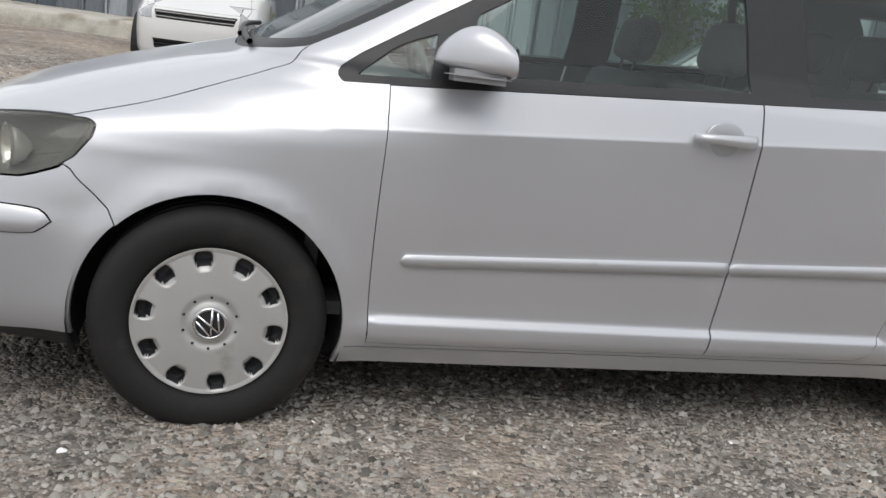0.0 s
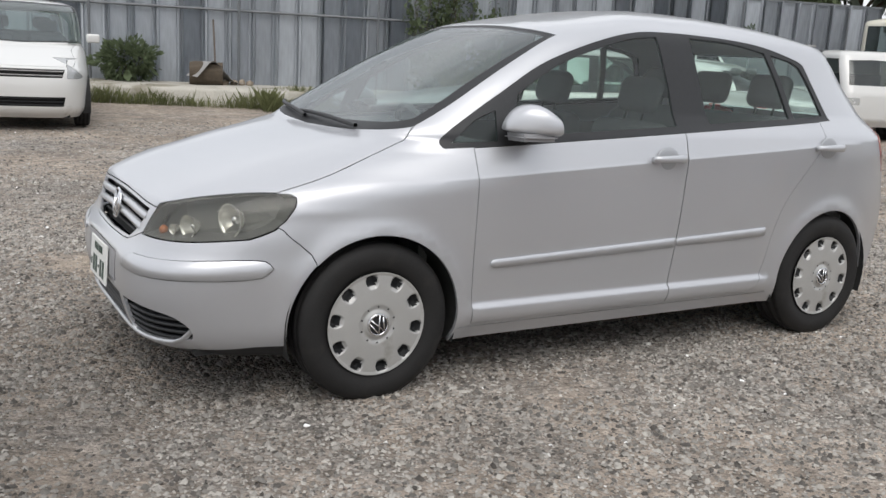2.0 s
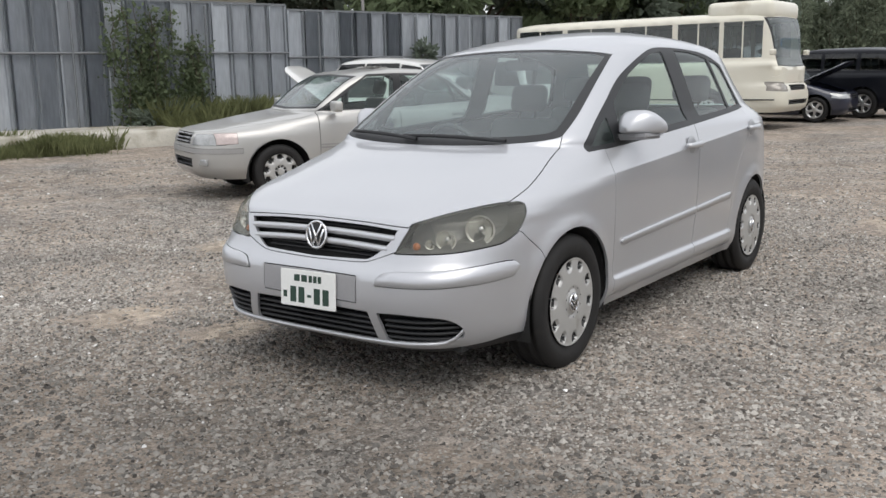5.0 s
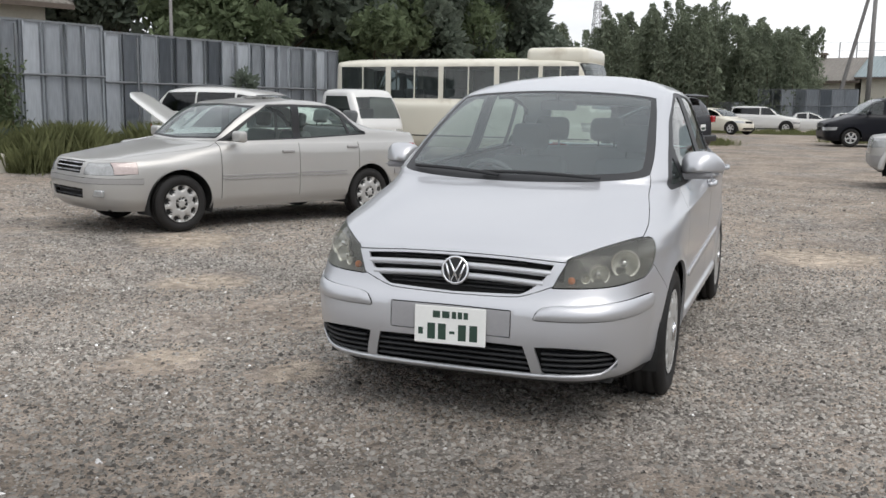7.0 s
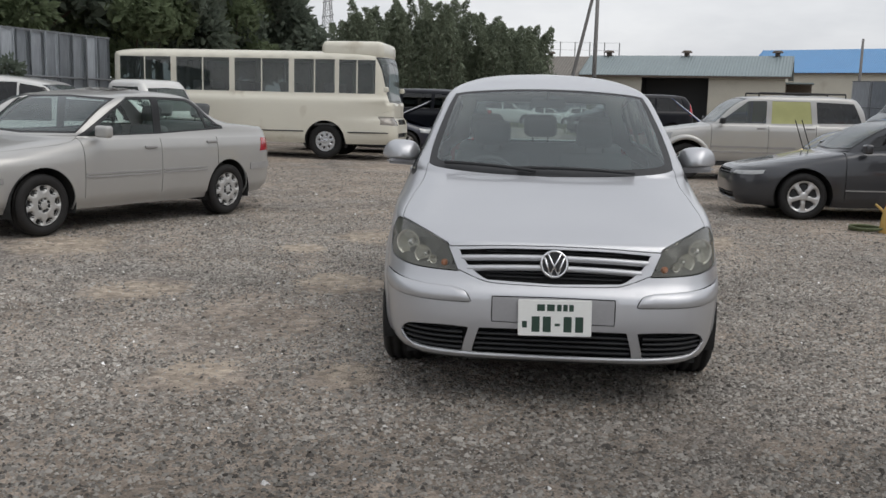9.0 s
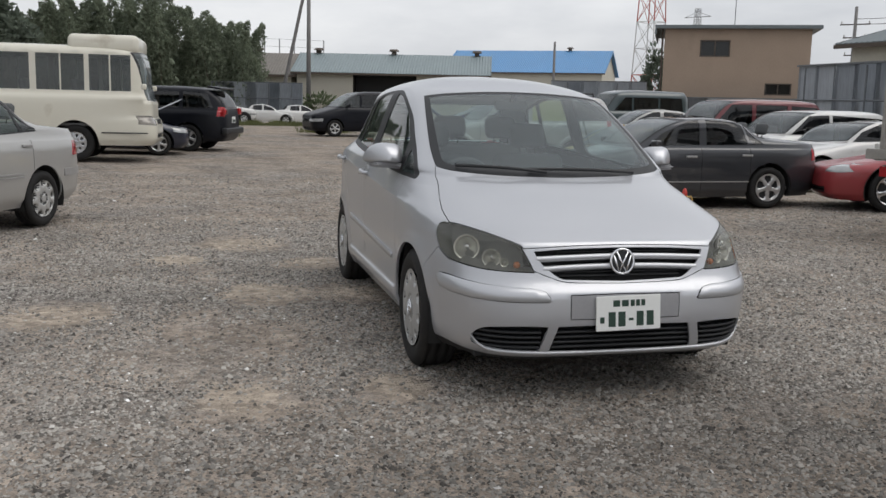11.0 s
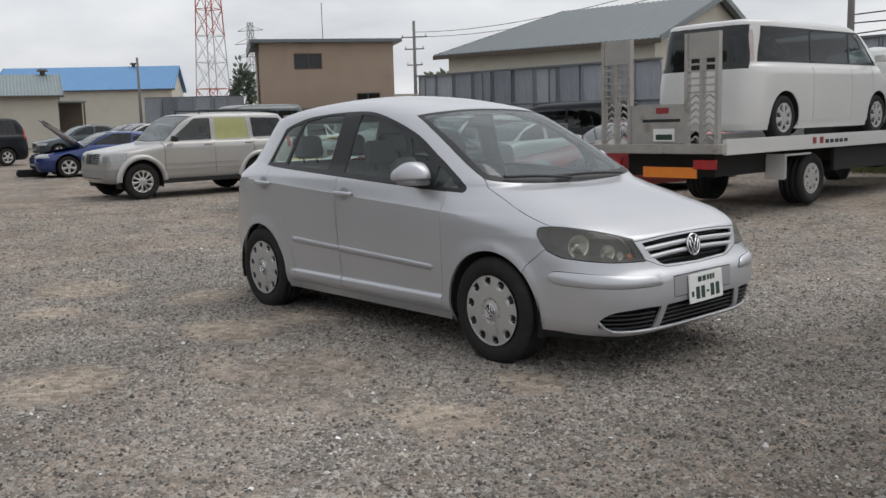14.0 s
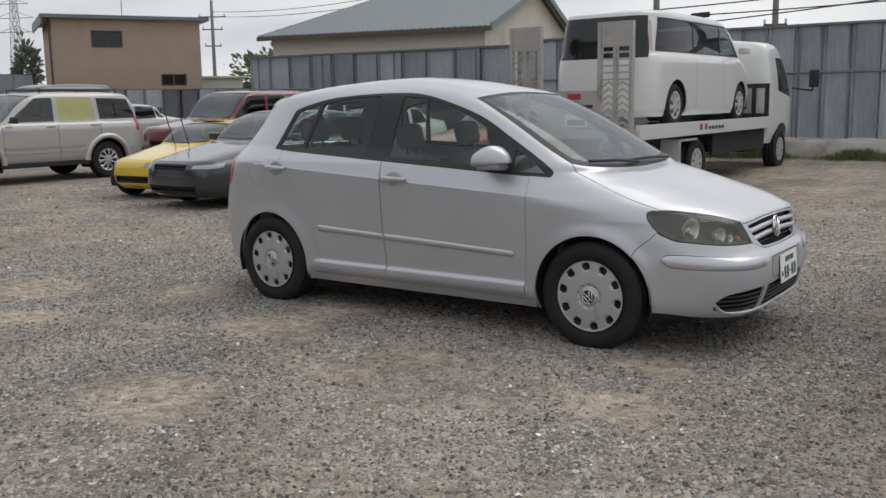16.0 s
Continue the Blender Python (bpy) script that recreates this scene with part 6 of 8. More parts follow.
    saloon("white_wagon", "white estate car in the back row", stand(-11.3, 10.2, -84), WHITE, 2.6, 2.2, -2.35, 0.85, 0.2, (0.75, 1.0, 1.0), (0.2, 1.48, 1.54, -1.9, 1.45), None, [[(0.75, 1.02), (-0.2, 1.03), (-0.2, 1.42), (0.3, 1.4)], [(-0.28, 1.03), (-1.9, 1.05), (-1.75, 1.36), (-0.28, 1.42)]], 0.98, h=0.11, pane=[PRIVACY] * 2)
    for x, y, yaw, c, lab in ((-29.5, 10.4, -95, WHITE, "white saloon in the back row"), (-33.0, 11.4, -95, BEIGE_SILVER, "silver saloon in the back row"), (-20.0, 11.0, -95, BEIGE_SILVER, "silver hatchback in the back row"), (-15.8, 13.0, -92, WHITE, "white hatchback in the back row"), (-37.0, 11.0, -95, TEAL, "dark green saloon in the back row")):
        saloon("parked_car", lab, stand(x, y, yaw), c, 2.6, 2.15, -2.25, 0.84, 0.18, (0.72, 0.95, 0.9), (0.1, 1.38, 1.43, -1.1, 1.34), (0.98, -1.6), four_door(0.95, 1.38, 0.65, 0, -0.25, -1.0, -1.3), 0.95, h=0.13, pane=[PRIVACY] * 3, group="parked cars in the back row")
    far_w = [[(0.75, 1.14), (-0.2, 1.15), (-0.2, 1.55), (0.3, 1.55)], [(-0.3, 1.15), (-2.1, 1.18), (-1.95, 1.52), (-0.3, 1.55)]]
    saloon("white_off_roader", "white off-roader parked by the far fence", stand(-53.2, -0.8, 88), WHITE, 2.5, 2.0, -2.1, 0.85, 0.3, (0.92, 1.08, 0.85), (0.2, 1.52, 1.58, -1.9, 1.5), None, [[(p[0] * 0.9, p[1] - 0.08) for p in w] for w in far_w], 1.05, wr=0.35, pane=[PRIVACY] * 2, h=0.13, seats=False)
    for x, y, yaw, c, lab in ((-53.5, 1.9, 80, WHITE, "white car with a black top by the far fence"), (-53.5, 4.0, 95, WHITE, "small white car by the far fence"), (-43.0, -2.6, 60, CREAM, "cream saloon on the rough grass")):
        saloon("far_car", lab, stand(x, y, yaw), c, 2.4, 1.75, -1.85, 0.8, 0.18, (0.66, 0.85, 0.75), (0.05, 1.22, 1.27, -0.9, 1.2), (0.88, -1.3), four_door(0.85, 1.22, 0.55, 0, -0.2, -0.85, -1.05)[:2], 0.85, h=0.13, pane=[PRIVACY] * 2, seats=False, group="far parked cars")


DIMGLASS = glass("dim_glass", (0.34, 0.38, 0.38), dark=0.03, ior=1.8)
yard_cars()


# ---------------------------------------------------------------- bus, light truck, car carrier
def bus():
    wins = []
    for a, c in ((3.01, 2.17), (2.07, 1.11), (0.98, -0.32), (-0.45, -1.74), (-1.88, -3.17)):
        e = (a + c) / 2
        wins += [[(a, 1.50), (e + 0.015, 1.50), (e + 0.015, 2.26), (a, 2.26)], [(e - 0.015, 1.50), (c, 1.50), (c, 2.26), (e - 0.015, 2.26)]]
    b = saloon("minibus", "cream minibus with a row of sliding windows and dusty flanks", pose(-16.25, -6.40, 0.10, 0, 0, 87), CREAM, 3.7, 3.52, -3.46, 1.0, 0.34, (0.95, 1.28, 3.42), (3.2, 2.34, 2.48, -3.40, 2.36), None, wins, 1.42, wr=0.39, rim=0.23, cap="steel", cap_mat=SATIN, square=9.0, lamp_mat=DULLLAMP, lamps=(0.62, 0.78, 0.98), grille=(0.5, 0.80, 0.92), intake=(0.6, 0.5, 0.6), arch=0.09, h=0.1, pane=[DIMGLASS] * 10, screen_in=0.93, seats=False, tails=(0.8, 1.1), mirror=(3.3, 1.6), track=0.83)
    part("rub_line", boxes((-3.4, 1.35, -1.012, -0.985, 0.60, 0.625), (2.4, 3.35, -1.012, -0.985, 0.60, 0.625)), TRIM, b, "dark flank moulding")
    rounded("roof_unit", 1.72, 3.18, -0.84, 0.84, 2.28, 2.69, 0.13, CREAM, b, "cream air-conditioning housing")
    part("cabin_floor", boxes((-3.3, 3.2, -0.9, 0.9, 0.75, 0.8)), DASH, b)
    for i in range(5):
        for y in (0.5, -0.5):
            rounded("bus_seat", -0.06, 0.06, -0.42, 0.42, 0, 0.95, 0.05, CHARCOAL, b, m=pose(2.0 - i * 1.05, y, 0.8, 0, -10))


def kei_truck():
    t = thing("light_truck", "small white cab-over light truck by the bus", "truck", stand(-13.7, -8.75, 66) @ Matrix.Diagonal((1, 1, 0.95, 1)))
    S = Shell(((0.3, 1.50), (0.45, 1.60), (0.9, 1.58), (1.05, 1.53), (1.66, 1.2), (1.73, 1.14), (1.765, 1.0), (1.78, 0.75)), ((0.3, 0.12), (1.0, 0.11), (1.66, 0.15), (1.74, 0.22), (1.78, 0.6)), ((0.3, 0.66), (0.5, 0.70), (1.0, 0.69), (1.64, 0.63), (1.72, 0.60), (1.765, 0.5), (1.78, 0.05)), ((0.3, 7), (1.0, 9), (1.7, 8), (1.78, 5)), ((0.3, 9), (1.6, 9), (1.78, 5)), mid=((0, 0.7), (2, 0.7)))
    R = {"screen": S.both([("f", 0, 1.10), ("f", 0.58, 1.10)], [("f", 0.58, 1.10), ("f", 0.52, 1.58)], [("f", 0.52, 1.58), ("f", 0, 1.6)])}
    for sg, k in ((1, "l"), (-1, "r")):
        R["pane" + k] = S.loop("side", [(1.36, 1.06), (0.35, 1.06)], [(0.35, 1.06), (0.35, 1.60)], [(0.35, 1.60), (1.08, 1.60)], [(1.08, 1.60), (1.36, 1.06)], sgn=sg)
        R["lamp" + k] = S.loop("face", [(0.38, 0.72), (0.6, 0.72)], [(0.6, 0.72), (0.6, 0.86)], [(0.6, 0.86), (0.38, 0.86)], [(0.38, 0.86), (0.38, 0.72)], sgn=sg)
    P, T = S.cut(R, 0.1)
    S.skin(P, T[""], "cab", WHITE, t)
    for k in R:
        o = S.skin(P, T[k], "headlight" if k[0] == "l" else "window", LAMPBOWL if k[0] == "l" else DIMGLASS, t, "", 0, -0.004)
        o.visible_shadow = k[0] == "l"
    part("load_bed", boxes((-1.6, 0.06, -0.7, 0.7, 0.62, 0.68), (-1.6, 0.06, -0.72, -0.68, 0.62, 0.92), (-1.6, 0.06, 0.68, 0.72, 0.62, 0.92), (-1.62, -1.58, -0.72, 0.72, 0.62, 0.92), (0.04, 0.08, -0.72, 0.72, 0.62, 1.2)), WHITE, t, "white drop-side bed")
    part("chassis", boxes((-1.55, 1.3, -0.4, 0.4, 0.4, 0.6)), UNDER, t)
    part("cab_seat", boxes((0.45, 0.6, -0.55, 0.55, 0.7, 1.3), (0.6, 0.95, -0.55, 0.55, 0.7, 0.85)), CHARCOAL, t)
    for x in (0.95, -0.95):
        for s in (1, -1):
            wheel(t, x, s * 0.6, 0.27, 0.27, 0.16, 0.14, "steel", SATIN, s)


def carrier():
    """A slide-bed car carrier with its loading ramps folded up; forward is +x of the thing."""
    t = thing("car_carrier", "white slide-bed car carrier truck with upright steel ramps", "truck", pose(-2.38, 9.13, 0.085, 0, 0, 89.6))
    S = Shell(((0.5, 4.15), (0.7, 4.25), (1.2, 4.24), (1.45, 4.18), (2.15, 3.72), (2.32, 3.4), (2.40, 3.1)), ((0.5, 2.55), (1.2, 2.55), (2.1, 2.6), (2.32, 2.75), (2.40, 2.95)), ((0.5, 0.88), (0.8, 0.95), (1.4, 0.94), (2.1, 0.84), (2.3, 0.76), (2.40, 0.05)), ((0.5, 6), (1.4, 7), (2.3, 5), (2.40, 3)), ((0.5, 9), (2.2, 7), (2.40, 3)), mid=((0, 3.0), (3, 3.0)))
    R = {"screen": S.both([("f", 0, 1.5), ("f", 0.8, 1.5)], [("f", 0.8, 1.5), ("f", 0.72, 2.1)], [("f", 0.72, 2.1), ("f", 0, 2.12)])}
    for sg, k in ((1, "l"), (-1, "r")):
        R["pane" + k] = S.loop("side", [(3.95, 1.32), (3.1, 1.45)], [(3.1, 1.45), (3.1, 2.05)], [(3.1, 2.05), (3.6, 2.05)], [(3.6, 2.05), (3.95, 1.32)], sgn=sg)
        R["void" + k] = S.circle(3.35, 0.38, 0.48, sg)
    P, T = S.cut(R, 0.1)
    S.skin(P, T[""], "cab", WHITE, t, "white cab with rounded roof")
    for k in R:
        if not k.startswith("void"):
            o = S.skin(P, T[k], "window", DIMGLASS, t, "", 0, -0.004)
            o.visible_shadow = False
    for s in (1, -1):
        b = rod(bmesh.new(), (4.0, s * 0.93, 1.5), (4.25, s * 1.25, 1.45), 0.018)
        rod(b, (4.25, s * 1.25, 1.45), (4.25, s * 1.25, 1.75), 0.015)
        a = part("mirror_arm", b, TRIM, t)
        rounded("mirror_head", -0.05, 0.05, -0.09, 0.09, -0.17, 0.17, 0.03, TRIM, a, m=pose(4.25, s * 1.27, 1.68))
    part("frame_rail", boxes((-2.9, 3.9, -0.42, -0.3, 0.55, 0.78), (-2.9, 3.9, 0.3, 0.42, 0.55, 0.78)), UNDER, t)
    part("side_guard", boxes((-0.3, 2.3, -0.95, -0.9, 0.45, 0.85)), UNDER, t)
    part("side_guard", boxes((-0.3, 2.3, 0.9, 0.95, 0.45, 0.85)), UNDER, t)
    part("tool_box", boxes((-3.0, -1.6, -0.7, 0.7, 0.5, 0.8)), UNDER, t)
    part("tool_box", boxes((1.4, 2.5, -0.85, 0.85, 0.4, 0.8)), UNDER, t)
    bed = part("slide_bed", boxes((-3.3, 2.5, -1.03, 1.03, 0.86, 0.93), (-3.3, 2.5, -1.06, -1.0, 0.80, 1.0), (-3.3, 2.5, 1.0, 1.06, 0.80, 1.0), bevel=0.008), WHITE, t, "white load bed with side rails")
    for i, x in enumerate((-1.1, -0.9, -0.74, -0.6, -0.46, -0.32, -0.18)):
        part("lettering_bar", boxes((x - 0.05, x + 0.05, -1.064, -1.06, 0.87, 0.87 + (0.09 if i < 2 else 0.05))), RED if i < 2 else TRIM, bed)
    for s in (-1, 1):
        part("mudguard", boxes((-1.75, -1.05, s * 0.85 - 0.16, s * 0.85 + 0.16, 0.72, 0.75), (-1.77, -1.74, s * 0.85 - 0.16, s * 0.85 + 0.16, 0.40, 0.75), bevel=0.02), WHITE, t, "white mudguard")
        wheel(t, -0.92, s * 0.78, 0.37, 0.37, 0.22, 0.34, "steel", HUBCAP, s)
        wheel(t, 3.35, s * 0.82, 0.37, 0.37, 0.22, 0.24, "steel", HUBCAP, s)
    part("headboard", boxes((2.40, 2.46, -0.98, 0.98, 0.93, 1.05), (2.40, 2.46, -0.98, 0.98, 1.50, 1.58), *[(2.40, 2.46, y - 0.035, y + 0.035, 1.05, 1.50) for y in np.linspace(-0.94, 0.94, 9)], bevel=0.006), TRIM, t, "black headboard guard behind the cab")
    part("winch", smooth_bm(rod(bmesh.new(), (2.25, -0.35, 1.02), (2.25, 0.35, 1.02), 0.1, n=20)), STEEL, t, "dark winch drum")
    # ramps at the tail
    for y in (0.64, -0.72):
        r = thing_part("ramp", t, "upright galvanised loading ramp")
        for o in (-0.225, 0.0, 0.225):
            part("ramp_side", boxes((-3.36, -3.28, y + o - 0.024, y + o + 0.024, 0.92, 2.34 if o else 2.02)), RAMPSTEEL, r)
        part("ramp_toe", boxes((-3.35, -3.29, y - 0.2, y + 0.2, 2.02, 2.34)), RAMPSTEEL, r)
        for i in range(12):
            z = 0.97 + i * 0.088
            if i > 6:
                part("ramp_rung", boxes((-3.345, -3.295, y - 0.2, y + 0.2, z, z + 0.024)), RAMPSTEEL, r)
            else:
                b = bmesh.new()
                for k in range(4):
                    y0 = y - 0.2 + 0.1 * k
                    rod(b, (-3.32, y0, z + (0.07 if k % 2 else 0.0)), (-3.32, y0 + 0.1, z + (0.0 if k % 2 else 0.07)), 0.013, n=5)
                part("ramp_lattice", b, RAMPSTEEL, r, "zigzag steel tread")
    tg = part("tail_board", boxes((-3.34, -3.30, -0.48, 0.40, 0.95, 1.46), bevel=0.006), RAMPSTEEL, t, "grey steel tail board with red and dark lettering bars")
    for a, b, z0, z1, mt in ((-0.22, -0.02, 1.34, 1.42, RED), (-0.4, 0.2, 1.23, 1.27, TRIM)):
        part("lettering_bar", boxes((-3.344, -3.34, a, b, z0, z1)), mt, tg)
    pl = part("number_plate", boxes((-3.36, -3.345, -0.32, 0.01, 0.98, 1.145)), PLATE, t, "white number plate with bars")
    part("plate_bar", boxes((-3.363, -3.36, -0.29, -0.03, 1.0, 1.07)), PLATEINK, pl)
    part("rear_beam", boxes((-3.42, -3.28, -1.06, 1.06, 0.82, 0.94), bevel=0.01), RAMPSTEEL, t)
    part("warning_board", boxes((-3.30, -3.28, -0.62, 0.22, 0.50, 0.64)), ORANGE, t, "orange reflective board")
    for s in (1, -1):
        part("tail_lamp", boxes((-3.32, -3.27, s * 0.75 - 0.16, s * 0.75 + 0.16, 0.62, 0.74)), REDLAMP, t)
    van_w = lambda zb, zt: [[(1.37, zb), (0.52, zb), (0.52, zt), (0.86, zt)], [(0.48, zb), (-0.63, zb), (-0.63, zt), (0.48, zt)], [(-0.67, zb), (-1.97, zb), (-1.86, zt), (-0.67, zt)]]
    van = saloon("white_van", "white people carrier loaded on the car carrier", pose(-2.40, 9.08, 0.085 + 0.934, 0, 0, 89.6), WHITE, 2.825, 2.2, -2.30, 0.85, 0.15, (0.85, 1.08, 1.75), (0.85, 1.62, 1.70, -2.14, 1.62), None, van_w(1.09, 1.53), 1.05, wr=0.31, rim=0.205, cap="seven", cap_mat=HUBCAP, square=7.0, doors=(1.2, 0.5, -0.66), seam=0.007, mirror=(1.30, 1.18), h=0.055, pane=[DIMGLASS, PRIVACY, PRIVACY], tails=(1.08, 1.5), tail_x=(0.27, 0.2, 0.235, 0.28), tail_mat=TURNLENS, frame_line=[(1.42, 1.07), (-2.0, 1.07), (-1.88, 1.555), (0.83, 1.555)], screen_in=0.87, rear=(0.70, 0.98, 1.57), rear_mat=PRIVGLOSS)


def thing_part(name, parent, label=""):
    o = new(name)
    o.parent = parent
    o.empty_display_size = 0.1
    return tagged(o, label)


RAMPSTEEL = shader("galvanised_ramp", (0.40, 0.385, 0.36), 0.5, 0.4, var=0.2, scale=5, dirt=(0.2, 0.15, 0.11), dirt_at=0.62)
ORANGE = shader("orange_reflective", (0.85, 0.25, 0.03), 0.4)
PRIVGLOSS = shader("dark_glass", (0.01, 0.011, 0.012), 0.06, var=0.05)
bus()
kei_truck()
carrier()

# ---------------------------------------------------------------- fences
FENCE = shader("weathered_zinc", (0.35, 0.375, 0.405), 0.55, 0.12, var=0.22, scale=1.6, fine=9, dirt=(0.52, 0.54, 0.56), dirt_at=0.62, stretch=(2.2, 2.2, 0.35), rnd=0.07)
FENCE_DARK = shader("weathered_zinc_dark", (0.36, 0.385, 0.415), 0.55, 0.1, var=0.2, scale=1.6, fine=9, dirt=(0.26, 0.275, 0.29), dirt_at=0.6, stretch=(2.2, 2.2, 0.35), rnd=0.07)
PIPE = shader("scaffold_pipe", (0.17, 0.18, 0.19), 0.55, 0.4, var=0.2, dirt=(0.14, 0.11, 0.09), dirt_at=0.66)
CONCRETE = shader("concrete", (0.44, 0.42, 0.37), 0.9, var=0.2, scale=2.5, fine=40, bump=0.004, dirt=(0.24, 0.22, 0.17), dirt_at=0.52)
EARTH = shader("bare_earth", (0.26, 0.215, 0.165), 0.95, var=0.3, scale=3, fine=50, bump=0.01)


def panel_mesh(w, h):
    """A pressed steel sheet: flat pan between two folded ribs."""
    prof = [(0.0, 0.0), (0.012, 0.045), (0.05, 0.045), (0.062, 0.0), (0.075, -0.012), (w - 0.085, -0.012), (w - 0.072, 0.0), (w - 0.06, 0.03), (w - 0.03, 0.03), (w - 0.004, 0.0), (w + 0.02, -0.004)]
    bm = bmesh.new()
    rows = [[bm.verts.new((x, y, z)) for x, y in prof] for z in (0.0, h * 0.5, h)]
    for a, b in zip(rows, rows[1:]):
        for i in range(len(prof) - 1):
            bm.faces.new((a[i], a[i + 1], b[i + 1], b[i]))
    bmesh.ops.solidify(bm, geom=bm.faces[:], thickness=0.004)
    me = bpy.data.meshes.new("panel")
    bm.to_mesh(me)
    bm.free()
    return me


def fence(label, a, b, z0, z1, h, rail, side, width=0.56, mat=None, step_at=None, step=0.0):
    a, b = Vector((*a, 0)), Vector((*b, 0))
    d = (b - a).normalized()
    n = int((b - a).length / width)
    yaw = math.degrees(math.atan2(d.y, d.x))
    f = thing("fence", label, "fence", pose(a.x, a.y, 0, 0, 0, yaw))
    me = panel_mesh(width, h)
    me.materials.append(mat or FENCE)
    rng = random.Random(int(a.x * 10) + n)
    for i in range(n):
        o = new("panel", me)
        o.parent = f
        z = z0 + (z1 - z0) * i / n - (step if step_at and i * width > step_at else 0)
        o.matrix_basis = pose(i * width, 0, z + rng.uniform(-0.008, 0.008), rng.uniform(-0.4, 0.4), 0, 0 if side > 0 else 0) @ (Matrix.Identity(4) if side > 0 else Matrix.Diagonal((1, -1, 1, 1)))
    L = n * width
    breaks = [0.0, step_at or L, L] if step_at else [0.0, L]
    for k, (s0, s1) in enumerate(zip(breaks, breaks[1:])):
        zz = lambda s: z0 + (z1 - z0) * s / L - (step if k else 0)
        for rr in rail:
            part("rail", rod(bmesh.new(), (s0, side * 0.07, zz(s0) + rr), (s1, side * 0.07, zz(s1) + rr), 0.026), PIPE, f, "horizontal scaffold pipe")
        part("top_cap", boxes((0, s1 - s0, -0.03, 0.05 * side + 0.03, 0, 0.05)), PIPE, f, m=pose(s0, 0, zz(s0) + h - 0.02, 0, -math.degrees(math.atan2(zz(s1) - zz(s0), max(s1 - s0, 0.1)))))
    for s in np.arange(1.0, L, 2.8):
        z = z0 + (z1 - z0) * s / L - (step if step_at and s > step_at else 0)
        part("post", rod(bmesh.new(), (s, side * 0.11, z - 0.3), (s, side * 0.11, z + h * 0.97), 0.026), PIPE, f, "upright scaffold pipe")
    return f


fa, fb = (6.0, -17.1), (-17.6, -10.73)
fence("tall weathered zinc sheet fence with pipe rails behind the cars", fa, fb, 0.45, 0.47, 2.50, (1.45,), -1, width=0.46, step_at=17.0, step=0.10)
fence("tall zinc sheet fence behind the car carrier", (7.6, 15.3), (-8.9, 14.9), 0.55, 0.55, 2.34, (1.36,), 1, mat=FENCE_DARK)
fence("low weathered sheet fence before the tan building", (-38.3, 20.4), (-33.5, 29.4), 0.28, 0.28, 2.0, (1.2,), 1, mat=FENCE_DARK, width=0.9)
fence("zinc sheet fence running on towards the tan building", (-8.9, 15.0), (-19.2, 15.4), 0.6, 0.7, 2.2, (1.2,), 1, mat=FENCE_DARK, width=0.9)
fence("pale sheet fence across the far end of the yard", (-57.6, -1.5), (-56.1, 4.9), 0.35, 0.35, 2.52, (1.5,), -1, width=0.75)
fence("low sheet fence across the far end of the yard", (-58.5, -6.0), (-57.8, -1.6), 0.35, 0.35, 1.7, (1.1,), -1, width=0.75, mat=FENCE_DARK)
fence("blue-grey sheet fence by the blue-roofed building", (-45.0, 17.4), (-42.0, 22.0), 0.3, 0.3, 2.85, (1.5,), -1, width=0.9, mat=FENCE_DARK)


def ledge(name, label, a, b, depth, z0, z1, side, mat=None):
    """A raised concrete edge in front of a fence, its face rough and uneven."""
    a, b = Vector((*a, 0)), Vector((*b, 0))
    d = (b - a).normalized()
    q = Vector((-d.y, d.x, 0)) * side
    rows = []
    for s in np.linspace(0, (b - a).length, 70):
        p = a + d * s
        w = 0.05 * noise.noise((s * 0.9, 0, 1.0))
        e = 0.03 * noise.noise((s * 1.7, 4, 1.0))
        rows.append([p + q * (depth + w) + Vector((0, 0, z0)), p + q * (depth + w - 0.02) + Vector((0, 0, z1 - 0.05 + e)), p + q * (depth + w - 0.08) + Vector((0, 0, z1 + e)), p + q * depth * 0.6 + Vector((0, 0, z1 + 0.02 + e)), p - q * 0.4 + Vector((0, 0, z1 + 0.03))])
    bm = loft(rows)
    bmesh.ops.recalc_face_normals(bm, faces=bm.faces)
    tagged(part(name, smooth_bm(bm), mat or CONCRETE), label, "kerb", kind="structure")


ledge("kerb", "low rough concrete kerb wall under the zinc fence", (6.0, -17.05), (-9.0, -13.0), 1.75, 0.0, 0.44, -1)
ledge("kerb_back", "low pale concrete edge under the far fence", (7.4, 15.2), (-6.0, 14.9), 0.45, 0.1, 0.52, 1)


# ---------------------------------------------------------------- plants
def leafy(name, hue, var=0.5):
    """Leaves: a dull surface that also lets some light through."""
    m = shader(name, hue, 0.7, var=var, scale=1.3, fine=9, spec=0.2)
    nt = m.node_tree
    b, out = nt.nodes["Principled BSDF"], nt.nodes["Material Output"]
    tr, mx = nt.nodes.new("ShaderNodeBsdfTranslucent"), nt.nodes.new("ShaderNodeMixShader")
    mx.inputs[0].default_value = 0.45
    nt.links.new(b.inputs["Base Color"].links[0].from_socket, tr.inputs["Color"])
    nt.links.new(b.outputs["BSDF"], mx.inputs[1]), nt.links.new(tr.outputs["BSDF"], mx.inputs[2])
    nt.links.new(mx.outputs["Shader"], out.inputs["Surface"])
    return m


